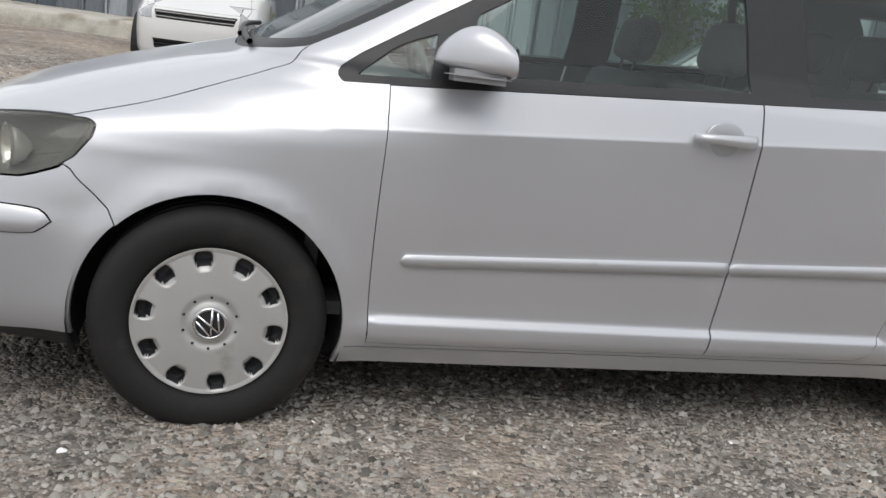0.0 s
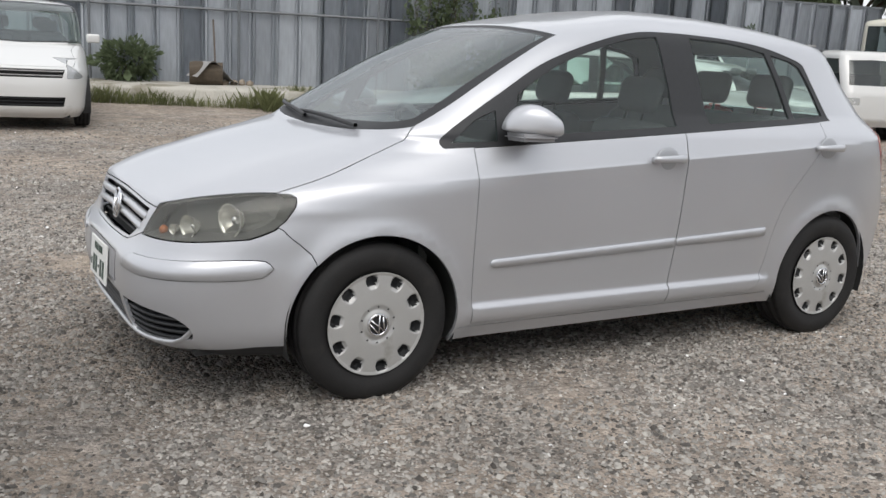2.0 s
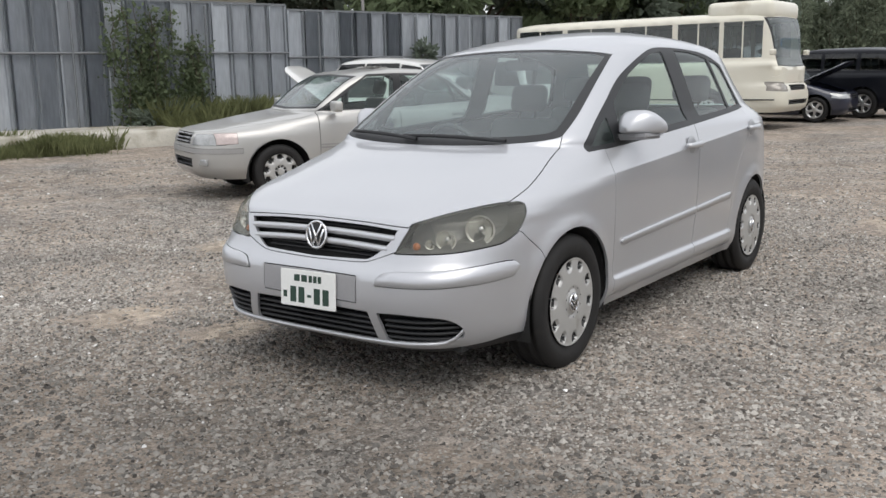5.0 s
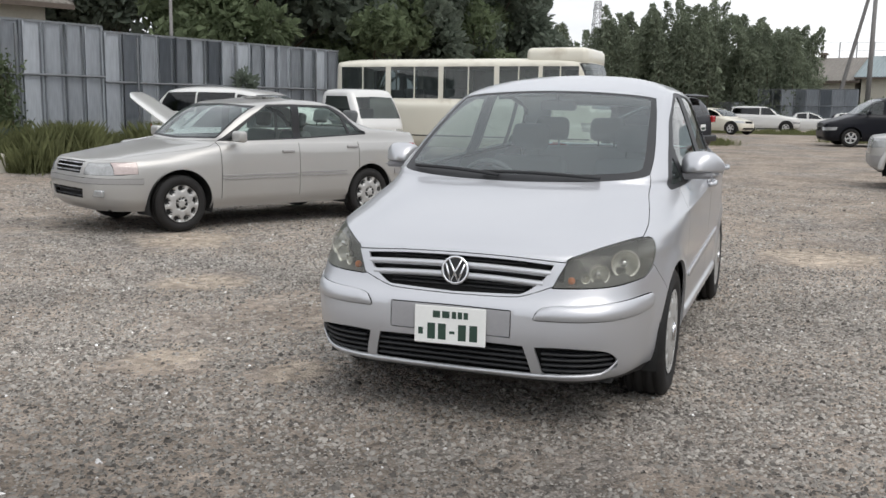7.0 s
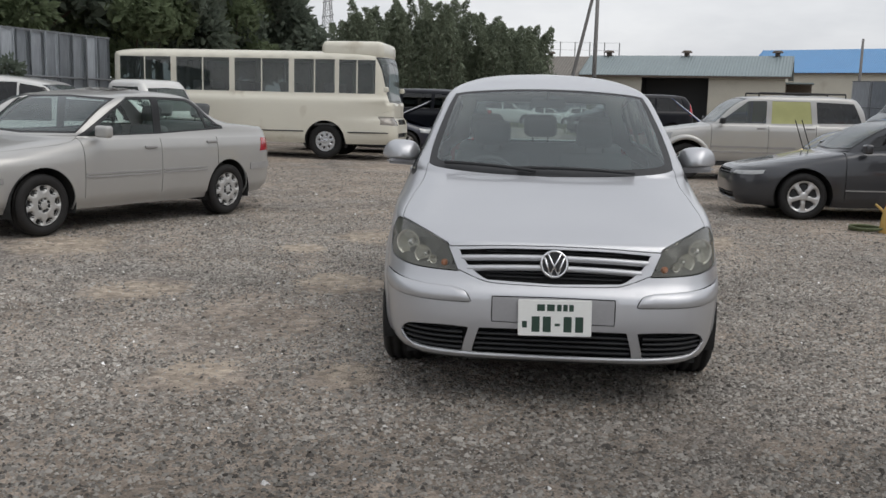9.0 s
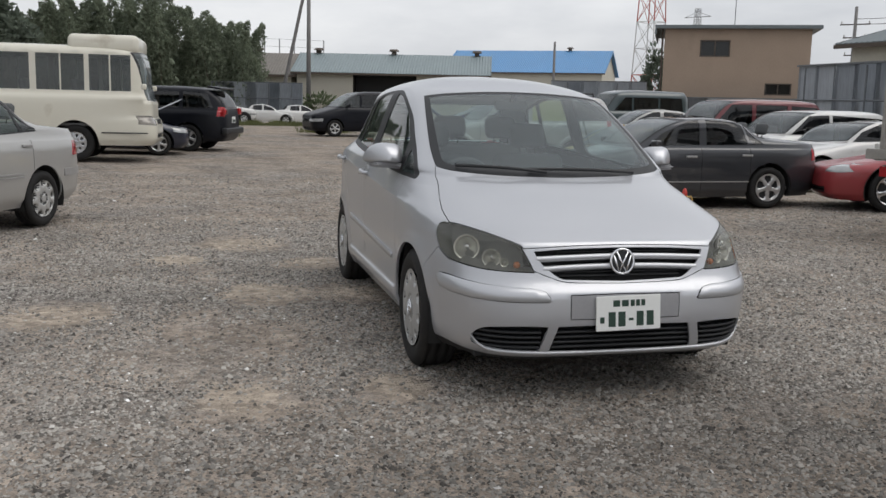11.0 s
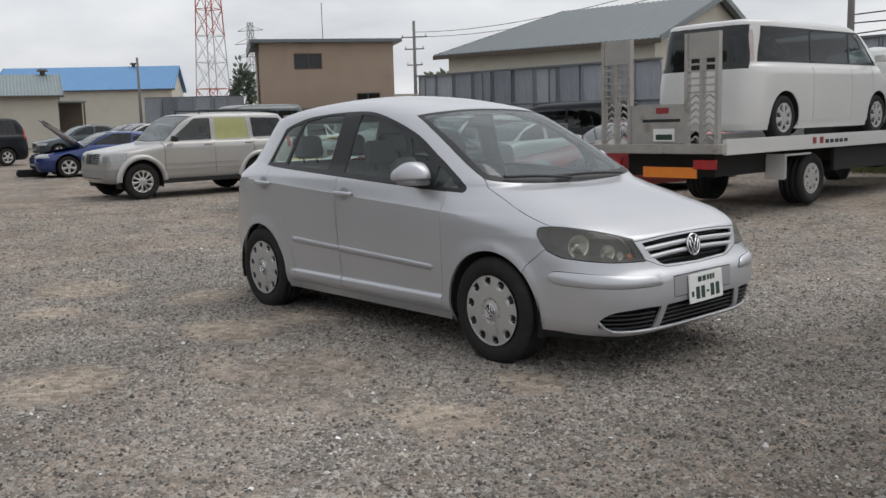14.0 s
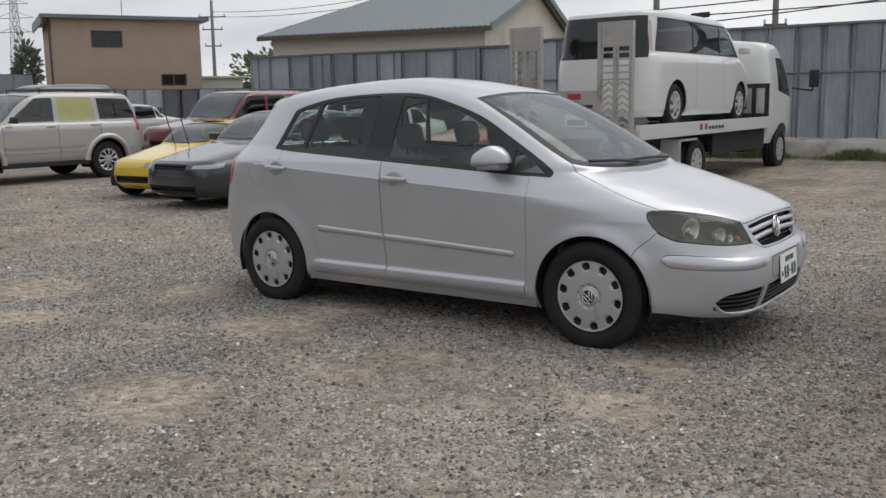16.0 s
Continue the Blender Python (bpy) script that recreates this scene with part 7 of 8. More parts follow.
LEAF = leafy("broad_leaves", (0.135, 0.17, 0.095))
LEAF_DARK = leafy("shaded_leaves", (0.155, 0.185, 0.145))
BAMBOO = leafy("bamboo_leaves", (0.20, 0.232, 0.165))
GRASS = leafy("grass_blades", (0.155, 0.168, 0.078))
BARK = shader("bark", (0.09, 0.07, 0.05), 0.9, var=0.4, scale=8, bump=0.02)


def cards(centres, size, seed, droop=0.0, aspect=0.5):
    """Many small folded leaves, each two triangles bent along the middle."""
    g = np.random.default_rng(seed)
    n = len(centres)
    d = g.normal(size=(n, 3))
    d[:, 2] -= droop
    d /= np.linalg.norm(d, axis=1, keepdims=True)
    e = np.cross(d, g.normal(size=(n, 3)))
    e /= np.linalg.norm(e, axis=1, keepdims=True)
    s = (size * np.exp(g.normal(0, 0.35, n)))[:, None]
    v = np.stack([centres - d * s, centres + e * s * aspect, centres + d * s, centres - e * s * aspect], 1).reshape(-1, 3)
    i = 4 * np.arange(n)[:, None]
    f = np.concatenate([i + np.array([[0, 1, 2]]), i + np.array([[0, 2, 3]])])
    me = bpy.data.meshes.new("leaves")
    me.from_pydata(v.tolist(), [], f.tolist())
    return me


def tree(label, x, y, z, h, r, mat, seed, leaves=2600, size=0.2):
    rng = random.Random(seed)
    t = thing("tree", label, "tree", pose(x, y, z, 0, 0, rng.uniform(0, 360)), "trees behind the fence")
    bm = bmesh.new()
    rod(bm, (0, 0, 0), (0.1, 0.05, h * 0.55), 0.16 * h / 7, 0.08 * h / 7)
    ends = []
    for k in range(9):
        a, q = k * 2.4 + rng.uniform(-0.4, 0.4), rng.uniform(0.35, 0.8)
        e = Vector((math.cos(a) * r * rng.uniform(0.45, 0.95), math.sin(a) * r * rng.uniform(0.45, 0.95), h * rng.uniform(0.42, 0.98)))
        rod(bm, (0.05, 0.03, h * q * 0.55), e, 0.05 * h / 7, 0.015, n=5)
        ends.append(e)
    ends += [Vector((0, 0, h * 0.95)), Vector((r * 0.3, -r * 0.2, h * 0.8)), Vector((-r * 0.3, r * 0.2, h * 0.55))]
    part("trunk", bm, BARK, t)
    g = np.random.default_rng(seed)
    c = []
    for e in ends:
        m = leaves // len(ends)
        p = g.normal(size=(m, 3))
        p /= np.linalg.norm(p, axis=1, keepdims=True)
        p *= (r * 0.48 * g.uniform(0.35, 1.0, (m, 1)) ** 0.5) * np.array([1, 1, 0.72])
        p *= 1 + 0.35 * np.sin(p[:, :1] * 7 / r + 1.3) * np.cos(p[:, 1:2] * 6 / r)
        c.append(p + np.array(e))
    me = cards(np.concatenate(c), size, seed, 0.3)
    me.materials.append(mat)
    o = new("crown", me)
    o.parent = t
    return t


def bamboo(label, x, y, z, h, seed, r=1.6, culms=7):
    """A clump: each culm a bent cane; leaves in drooping sprays that thin towards the nodding tips."""
    rng = random.Random(seed)
    t = thing("bamboo_clump", label, "bamboo", pose(x, y, z, 0, 0, rng.uniform(0, 360)), "bamboo grove")
    c = []
    g = np.random.default_rng(seed)
    for k in range(culms):
        bx, by = rng.uniform(-r, r), rng.uniform(-r, r)
        hh = h * rng.uniform(0.6, 1.0)
        lx, ly = rng.uniform(-1.7, 1.7), rng.uniform(-1.7, 1.7)
        way = lambda q: Vector((bx + lx * q ** 3, by + ly * q ** 3, hh * (q - 0.06 * q ** 4)))
        rows = [[way(q) + Vector((0.04 * (1.08 - q) * math.cos(a), 0.04 * (1.08 - q) * math.sin(a), 0)) for a in np.arange(5) * 1.2566] for q in np.linspace(0, 1, 7)]
        part("culm", loft(rows, True), BARK, t)
        m = 1300
        q = g.uniform(0.05, 1.0, m) ** 0.8
        rad = 0.14 + 1.25 * (1.02 - q) ** 0.8
        a = g.uniform(0, 6.28, m)
        w = g.uniform(0, 1, m) ** 0.6
        c.append(np.stack([bx + lx * q ** 3 + rad * w * np.cos(a), by + ly * q ** 3 + rad * w * np.sin(a), hh * (q - 0.06 * q ** 4) - 0.25 * w * rad], 1))
    me = cards(np.concatenate(c), 0.115, seed, 0.8, 0.34)
    me.materials.append(BAMBOO)
    o = new("foliage", me)
    o.parent = t


def grass(name, label, spots, n, hgt, seed):
    """Uneven tufts of narrow blades."""
    g = np.random.default_rng(seed)
    V, Fc, k = [], [], 0
    for (x0, y0, x1, y1, wid, dens) in spots:
        m = int(n * dens)
        s, off = g.uniform(0, 1, m), g.normal(0, wid, m)
        L = math.hypot(x1 - x0, y1 - y0) + 1e-6
        px, py = x0 + (x1 - x0) * s - (y1 - y0) / L * off, y0 + (y1 - y0) * s + (x1 - x0) / L * off
        clump = np.array([noise.noise((a * 1.1, b * 1.1, 2.0)) for a, b in zip(px, py)])
        hh = hgt * np.clip(0.35 + clump * 1.1 + g.uniform(0, 0.5, m), 0.06, 1.2)
        a = g.uniform(0, 6.28, m)
        lean = g.uniform(0.1, 0.6, m) * hh
        zz = rise(px, py)
        for i in range(m):
            dx, dy = math.cos(a[i]), math.sin(a[i])
            b = Vector((px[i], py[i], zz[i] - 0.01))
            w = 0.0045 + 0.006 * hh[i]
            V += [b + Vector((-dy * w, dx * w, 0)), b + Vector((dy * w, -dx * w, 0)), b + Vector((dx * lean[i] * 0.4 - dy * w * 0.6, dy * lean[i] * 0.4 + dx * w * 0.6, hh[i] * 0.6)), b + Vector((dx * lean[i], dy * lean[i], hh[i]))]
            Fc += [(k, k + 1, k + 2), (k + 2, k + 1, k + 3)]
            k += 4
    me = bpy.data.meshes.new(name)
    me.from_pydata([tuple(v) for v in V], [], Fc)
    me.materials.append(GRASS)
    tagged(new(name, me), label, "grass", kind="stuff")


def shrub(name, label, x, y, z, sx, sy, sz, n, mat, seed, size=0.06):
    g = np.random.default_rng(seed)
    p = g.normal(size=(n, 3))
    p /= np.linalg.norm(p, axis=1, keepdims=True)
    p *= g.uniform(0.3, 1, (n, 1)) ** 0.5
    p *= 1 + 0.3 * np.sin(p[:, :1] * 5 + seed) * np.cos(p[:, 2:3] * 6)
    t = thing(name, label, "shrub", pose(x, y, z))
    bm = bmesh.new()
    for k in range(5):
        a = k * 1.3
        rod(bm, (0, 0, 0), (math.cos(a) * sx * 0.6, math.sin(a) * sy * 0.6, sz * 1.4), 0.012, 0.004, n=5)
    part("stems", bm, BARK, t)
    me = cards(p * np.array([sx, sy, sz]) + np.array([0, 0, sz]), size, seed, 0.2)
    me.materials.append(mat)
    o = new("foliage", me)
    o.parent = t


def creeper(label, x, y, z, yaw, height, spread, vines, reach, seed):
    """A climber flat against the fence: thin wandering stems, each with leaves scattered about it."""
    g = np.random.default_rng(seed)
    t = thing("climber", label, "climber", pose(x, y, z, 0, 0, yaw))
    c = []
    for k in range(vines):
        p = np.array([g.normal(0, spread * 0.35), g.uniform(0.02, 0.16), 0.0])
        lean, stem = g.normal(0, spread * 0.45) / height, [p]
        for q in range(int(22 * g.uniform(0.55, 1.0))):
            p = p + np.array([lean * height / 22 + g.normal(0, 0.035), g.normal(0, 0.012), height / 22])
            p[1] = min(max(p[1], 0.02), 0.22)
            stem.append(p)
            m = int(26 * (1.15 - q / 26) * g.uniform(0.2, 1.3))
            c.append(p + g.normal(size=(m, 3)) * np.array([reach * 1.3, reach * 0.5, reach]))
        rows = [[Vector(a) + Vector((0.008 * math.cos(b), 0.008 * math.sin(b), 0)) for b in np.arange(4) * 1.57] for a in stem]
        part("stem", loft(rows, True), BARK, t)
    me = cards(np.concatenate(c), 0.042, seed, 0.3, 0.6)
    me.materials.append(LEAF)
    o = new("foliage", me)
    o.parent = t


rng = random.Random(11)
for i, (x, y, h, r) in enumerate(((-17, -29, 9, 4), (-19.5, -24.5, 10, 4.2), (-21, -21, 11, 4.5), (-21.5, -16.5, 9.5, 4), (-25.5, -17.5, 10.5, 4.2), (-27.5, -14.3, 8.5, 3.6), (-31.5, -14.8, 10, 4), (-34.5, -12.6, 8.2, 3.4), (-9, -24, 8, 4), (-39, -14.5, 9.6, 3.8), (-24.5, -13.0, 5.2, 2.0), (-18.5, -15.2, 5.0, 2.0), (-31, -11.6, 5.6, 2.2), (-43, -15.5, 9, 3.6))):
    tree("dark broad-leaved tree rising behind the fence", x, y, 0.3, h * 0.9, r, LEAF if i in (10, 11, 12) else LEAF_DARK, 40 + i, leaves=14500 if r > 3 else 6000, size=0.17 if r > 3 else 0.13)
for i in range(28):
    x, y = -62.5 + 2.6 * (i % 3) - 1.5, -15.6 + 16.6 * (i / 27)
    bamboo("tall feathery bamboo at the far end of the yard", x, y, 0.3, 9.2 - 0.012 * (i - 15) ** 2 + rng.uniform(-0.9, 0.7), 200 + i, r=1.3)
shrub("conifer", "small dark conifer beside the tan building", -50, 26.4, 0.3, 0.9, 0.9, 2.6, 1500, LEAF_DARK, 9, 0.16)
shrub("tree", "pale green tree top beyond the tan building", -36, 33, 0.3, 2.6, 2.2, 2.2, 1800, LEAF, 13, 0.15)
shrub("shrub", "round green shrub growing against the zinc fence", -0.95, -14.85, 0.42, 0.62, 0.45, 0.42, 1800, LEAF, 3, 0.05)
shrub("shrub", "small green shrub by the blue-grey fence", -41.5, 19.0, 0.3, 1.4, 0.9, 0.8, 900, LEAF, 17, 0.12)
creeper("dark green creeper climbing up the zinc fence", -7.0, -13.42, 0.35, -15.1, 2.75, 0.55, 16, 0.085, 5)
creeper("loose green creeper spreading along the fence", -8.0, -13.15, 0.6, -15.1, 1.75, 0.5, 7, 0.10, 6)
shrub("shrub", "low dark weeds at the foot of the creeper", -7.5, -13.0, 0.3, 1.2, 0.4, 0.28, 1500, LEAF_DARK, 7, 0.05)
shrub("shrub", "small bush hanging over the fence rail", -14.0, -11.45, 1.5, 0.4, 0.25, 0.35, 500, LEAF_DARK, 8, 0.06)
shrub("shrub", "low green scrub beneath the far pole", -57.5, 5.6, 0.35, 1.0, 1.2, 1.0, 1200, LEAF, 18, 0.1)
grass("grass", "tufts of rough grass along the kerb and fence", ((-1.0, -13.3, -5.5, -12.2, 0.18, 0.35), (-2.9, -12.7, -5.0, -12.1, 0.32, 0.85), (2.5, -14.2, -1.0, -13.3, 0.12, 0.2)), 8000, 0.38, 21)
grass("grass", "tall rough grass at the foot of the zinc fence", ((-6.9, -12.3, -10.8, -11.5, 0.45, 3.0), (-8.5, -12.4, -13.0, -11.4, 0.3, 1.2)), 8500, 0.80, 24)
grass("grass", "strip of grass beneath the far fence", ((-0.5, 14.2, -4.5, 14.3, 0.25, 1.0), (5, 14.2, -0.5, 14.2, 0.2, 0.6)), 3000, 0.22, 22)
grass("grass", "rough grass at the far side of the yard", ((-46.5, -3.5, -48.5, 4.5, 0.9, 2.0), (-27.5, -2.6, -29.5, -1.2, 0.4, 0.35), (-33.5, 2.9, -36, 3.6, 0.5, 0.5)), 5200, 0.28, 23)


# ---------------------------------------------------------------- buildings
TAN = shader("tan_cladding", (0.37, 0.285, 0.22), 0.8, var=0.1, scale=0.8, fine=14, bump=0.004, dirt=(0.30, 0.235, 0.185), dirt_at=0.6)
PALE = shader("pale_render", (0.52, 0.50, 0.43), 0.85, var=0.1, scale=0.7, fine=12, dirt=(0.4, 0.37, 0.3), dirt_at=0.58)
SLATE = shader("grey_sheet_roof", (0.16, 0.185, 0.195), 0.5, 0.2, var=0.1, scale=0.6, fine=6)
TEALROOF = shader("grey_green_sheet_roof", (0.24, 0.29, 0.30), 0.5, 0.2, var=0.1, scale=0.6, fine=6)
OLDROOF = shader("old_sheet_roof", (0.20, 0.185, 0.165), 0.7, 0.1, var=0.2, scale=0.6, fine=6)
BLUEROOF = shader("blue_sheet_roof", (0.12, 0.29, 0.53), 0.45, 0.1, var=0.08, scale=0.6, fine=6)
DARKHOLE = shader("dark_opening", (0.015, 0.016, 0.017), 0.6)
TIMBER = shader("dark_timber", (0.10, 0.08, 0.065), 0.8, var=0.3)


def sheet_roof(parent, x0, x1, y0, z0, y1, z1, mat, pitch=0.22, thick=0.06, hip=0.0):
    """A corrugated slope from the eave line (y0, z0) to the ridge (y1, z1)."""
    n = int((x1 - x0) / pitch) * 4
    rows = []
    for i in range(n + 1):
        x = x0 + (x1 - x0) * i / n
        b = 0.02 * math.cos(2 * math.pi * i / 4)
        q = min(1.0, max(0.02, (x - x0) / hip)) if hip else 1.0
        rows.append([(x, y0, z0 + b - thick), (x, y0, z0 + b), (x, y0 + (y1 - y0) * q, z0 + (z1 - z0) * q + b)])
    part("roof", loft(rows), mat, parent, "corrugated sheet roof slope")


def shed(label, x, y, z, yaw, L, depth, eave, ridge, roofmat, doors, vents, over=0.4, hip=0.0):
    """A long low building; its front runs along +x of the thing from its corner, depth to +y."""
    t = thing("shed", label, "building", pose(x, y, z, 0, 0, yaw))
    segs, xs = [], 0.0
    for a, b, h in doors:
        segs += [(xs, a, 0, 0.2, 0, eave), (a, b, 0, 0.2, h, eave)]
        xs = b
    segs.append((xs, L, 0, 0.2, 0, eave))
    part("wall_front", boxes(*segs), PALE, t)
    part("wall_back", boxes((0, L, depth - 0.2, depth, 0, eave)), PALE, t)
    if hip:
        part("wall_end", boxes((0, 0.2, 0.2, depth - 0.2, 0, eave - 0.05)), PALE, t)
        bm = bmesh.new()
        for dz in (0.0, -0.06):
            bm.faces.new([bm.verts.new(p) for p in ((-over, -over, eave - 0.09 + dz), (-over, depth + over, eave - 0.09 + dz), (hip - over, depth / 2, ridge + 0.01 + dz))])
        part("roof", bm, roofmat, t, "hipped end of the sheet roof")
    for gx in (0, L - 0.2)[1 if hip else 0:]:
        bm = bmesh.new()
        v = [bm.verts.new((gx + dx, yy, zz)) for dx in (0, 0.2) for yy, zz in ((0.2, 0), (depth - 0.2, 0), (depth - 0.2, eave), (depth / 2, ridge - 0.1), (0.2, eave))]
        bm.faces.new(v[:5])
        bm.faces.new(v[5:])
        for i in range(5):
            bm.faces.new((v[i], v[(i + 1) % 5], v[5 + (i + 1) % 5], v[5 + i]))
        bmesh.ops.recalc_face_normals(bm, faces=bm.faces)
        part("wall_gable", bm, PALE, t)
    sheet_roof(t, -over, L + over, -over, eave - 0.1, depth / 2, ridge, roofmat, hip=hip)
    sheet_roof(t, -over, L + over, depth + over, eave - 0.1, depth / 2, ridge, roofmat, hip=hip)
    for gx in (-over, L + over - 0.04)[1 if hip else 0:]:
        bm = bmesh.new()
        v = [bm.verts.new((gx + dx, yy, zz)) for dx in (0, 0.04) for yy, zz in ((-over, eave - 0.25), (depth / 2, ridge - 0.17), (depth + over, eave - 0.25), (depth + over, eave - 0.02), (depth / 2, ridge + 0.06), (-over, eave - 0.02))]
        bm.faces.new((v[0], v[1], v[4], v[5])), bm.faces.new((v[1], v[2], v[3], v[4])), bm.faces.new((v[6], v[7], v[10], v[11])), bm.faces.new((v[7], v[8], v[9], v[10]))
        for i, j in ((0, 1), (1, 2), (3, 4), (4, 5)):
            bm.faces.new((v[i], v[j], v[6 + j], v[6 + i]))
        part("bargeboard", bm, roofmat, t)
    part("gutter", boxes((-over, L + over, -over - 0.08, -over, eave - 0.28, eave - 0.14)), TIMBER, t)
    for a, b, h in doors:
        # near-black boxes behind the opening: the shed's unlit inside, given as colour
        part("doorway_dark", boxes((a, b, 2.0, 2.05, 0, h), (a - 0.05, a, 0.2, 2, 0, h), (b, b + 0.05, 0.2, 2, 0, h), (a, b, 0.2, 2, h, h + 0.05)), DARKHOLE, t)
        part("door_rail", boxes((a - 0.3, b + 0.3, -0.08, 0.0, h, h + 0.12)), TEALROOF, t)
    for vx in vents:
        bm = boxes((vx - 0.18, vx + 0.18, depth / 2 - 0.18, depth / 2 + 0.18, ridge - 0.02, ridge + 0.22))
        bmesh.ops.create_cone(bm, cap_ends=True, segments=12, radius1=0.42, radius2=0.3, depth=0.16, matrix=Matrix.Translation((vx, depth / 2, ridge + 0.3)))
        part("roof_vent", bm, TIMBER, t, "squat ridge ventilator")
    return t


far_shed = shed("long pale shed with a grey-green sheet roof and dark doorway", -66.95, 4.98, 0.36, 73, 14.49, 7.0, 3.75, 5.28, TEALROOF, ((4.31, 9.21, 3.5),), (1.07, 7.10, 13.71))
lean = part("lean_to", boxes((14.3, 16.4, 0.3, 3.0, 3.15, 3.25), bevel=0.01), TEALROOF, far_shed, "small sheet roof beside the end wall")
part("back_wall", boxes((14.5, 16.2, 2.8, 2.95, 0, 3.15)), TIMBER, lean, "dark boarded back")
part("post", boxes((16.15, 16.27, 0.4, 0.52, 0, 3.15)), TIMBER, lean)
shed("older shed with a weathered brown-grey sheet roof", -68.95, -1.45, 0.36, 73, 6.3, 7.0, 3.5, 5.2, OLDROOF, (), (3.0,))
shed("pale building with a bright blue sheet roof", -100.0, 25.2, 0.36, 58, 18.0, 11.0, 5.5, 8.15, BLUEROOF, (), (13.4,))
shed("large pale warehouse with a slate-grey sheet roof behind the fence", -22.3, 19.85, 0.38, 12.5, 8.5, 11.0, 3.67, 5.47, SLATE, (), (), hip=2.4)
shed("old house with a dark sheet roof behind the zinc fence", -5.0, -24.5, 0.3, 154.7, 12.0, 7.0, 4.0, 5.3, OLDROOF, (), (), over=0.6)


def tan_house():
    d = Vector((3.5, 6.6, 0)).normalized()
    yaw = math.degrees(math.atan2(d.y, d.x))
    t = thing("tan_building", "plain tan two-storey building with a flat overhanging roof", "building", pose(-39.0, 21.3, 0.28, 0, 0, yaw))
    # front along +x; the side away from the yard lies to +y
    L, D, H = 7.2, 6.0, 5.5
    for q in ((0, 1.8, 0, H), (1.8, 3.3, 0, 4.1), (1.8, 3.3, 4.95, H), (3.3, 5.1, 0, H), (5.1, 6.4, 0, 2.2), (5.1, 6.4, 2.8, H), (6.4, L, 0, H)):
        part("wall_front", boxes((q[0], q[1], 0, 0.2, q[2], q[3])), TAN, t)
    part("wall_side", boxes((0, 0.2, 0.2, D, 0, H)), TAN, t)
    part("wall_side", boxes((L - 0.2, L, 0.2, D, 0, H)), TAN, t)
    part("wall_back", boxes((0.2, L - 0.2, D - 0.2, D, 0, H)), TAN, t)
    part("roof", boxes((-0.5, L + 0.45, -0.35, D + 0.3, H, H + 0.18), (-0.5, -0.42, -0.35, D + 0.3, H - 0.3, H), bevel=0.01), SLATE, t, "flat overhanging roof")
    for x0, x1, z0, z1 in ((1.8, 3.3, 4.1, 4.95), (5.1, 6.4, 2.2, 2.8)):
        w = part("window", boxes((x0, x1, 0.12, 0.14, z0, z1)), PRIVGLOSS, t, "dark window")
        part("window_frame", boxes((x0, x0 + 0.06, 0.02, 0.12, z0, z1), (x1 - 0.06, x1, 0.02, 0.12, z0, z1), (x0, x1, 0.02, 0.12, z0, z0 + 0.06), (x0, x1, 0.02, 0.12, z1 - 0.06, z1), ((x0 + x1) / 2 - 0.03, (x0 + x1) / 2 + 0.03, 0.02, 0.12, z0, z1)), TIMBER, w)
    part("lean_to", boxes((L, L + 2.2, 0.2, 3, 0, 2.6), (L - 0.05, L + 2.4, 0.0, 3.2, 2.6, 2.7)), PALE, t, "low pale lean-to")
    part("aerial", rod(bmesh.new(), (3.5, 1, H + 0.1), (3.5, 1, H + 2.2), 0.02), PIPE, t)
    part("downpipe", rod(bmesh.new(), (-0.1, 0.1, 0), (-0.1, 0.1, H), 0.05), TIMBER, t)


tan_house()


# ---------------------------------------------------------------- poles, towers, wires
POLE = shader("concrete_pole", (0.2, 0.195, 0.19), 0.85, var=0.15)
WIRE = shader("wire", (0.03, 0.03, 0.03), 0.6)
TOWERRED = shader("tower_red", (0.42, 0.11, 0.08), 0.6)
TOWERWHITE = shader("tower_white", (0.55, 0.55, 0.55), 0.6)
TOWERGREY = shader("tower_grey", (0.32, 0.33, 0.34), 0.6)


def pole(label, x, y, z, h, r, arms=(), stay=None):
    t = thing("utility_pole", label, "pole", pose(x, y, z))
    part("shaft", smooth_bm(rod(bmesh.new(), (0, 0, 0), (0, 0, h), r, r * 0.65, 12)), POLE, t)
    for az, al, yaw in arms:
        a = part("crossarm", boxes((-al / 2, al / 2, -0.04, 0.04, -0.04, 0.04)), TIMBER, t, m=pose(0, 0, az, 0, 0, yaw))
        for s in (-0.45, 0.0, 0.45):
            part("insulator", lathe(bmesh.new(), [(0.03, 0), (0.06, 0.05), (0.03, 0.1), (0.06, 0.15), (0.0, 0.2)], 8, "Z"), TOWERWHITE, a, m=pose(s * al, 0, 0.04))
    if stay:
        part("stay_pole", rod(bmesh.new(), stay, (0, 0, h * 0.92), r * 0.8, r * 0.6, 10), POLE, t, "leaning stay pole")


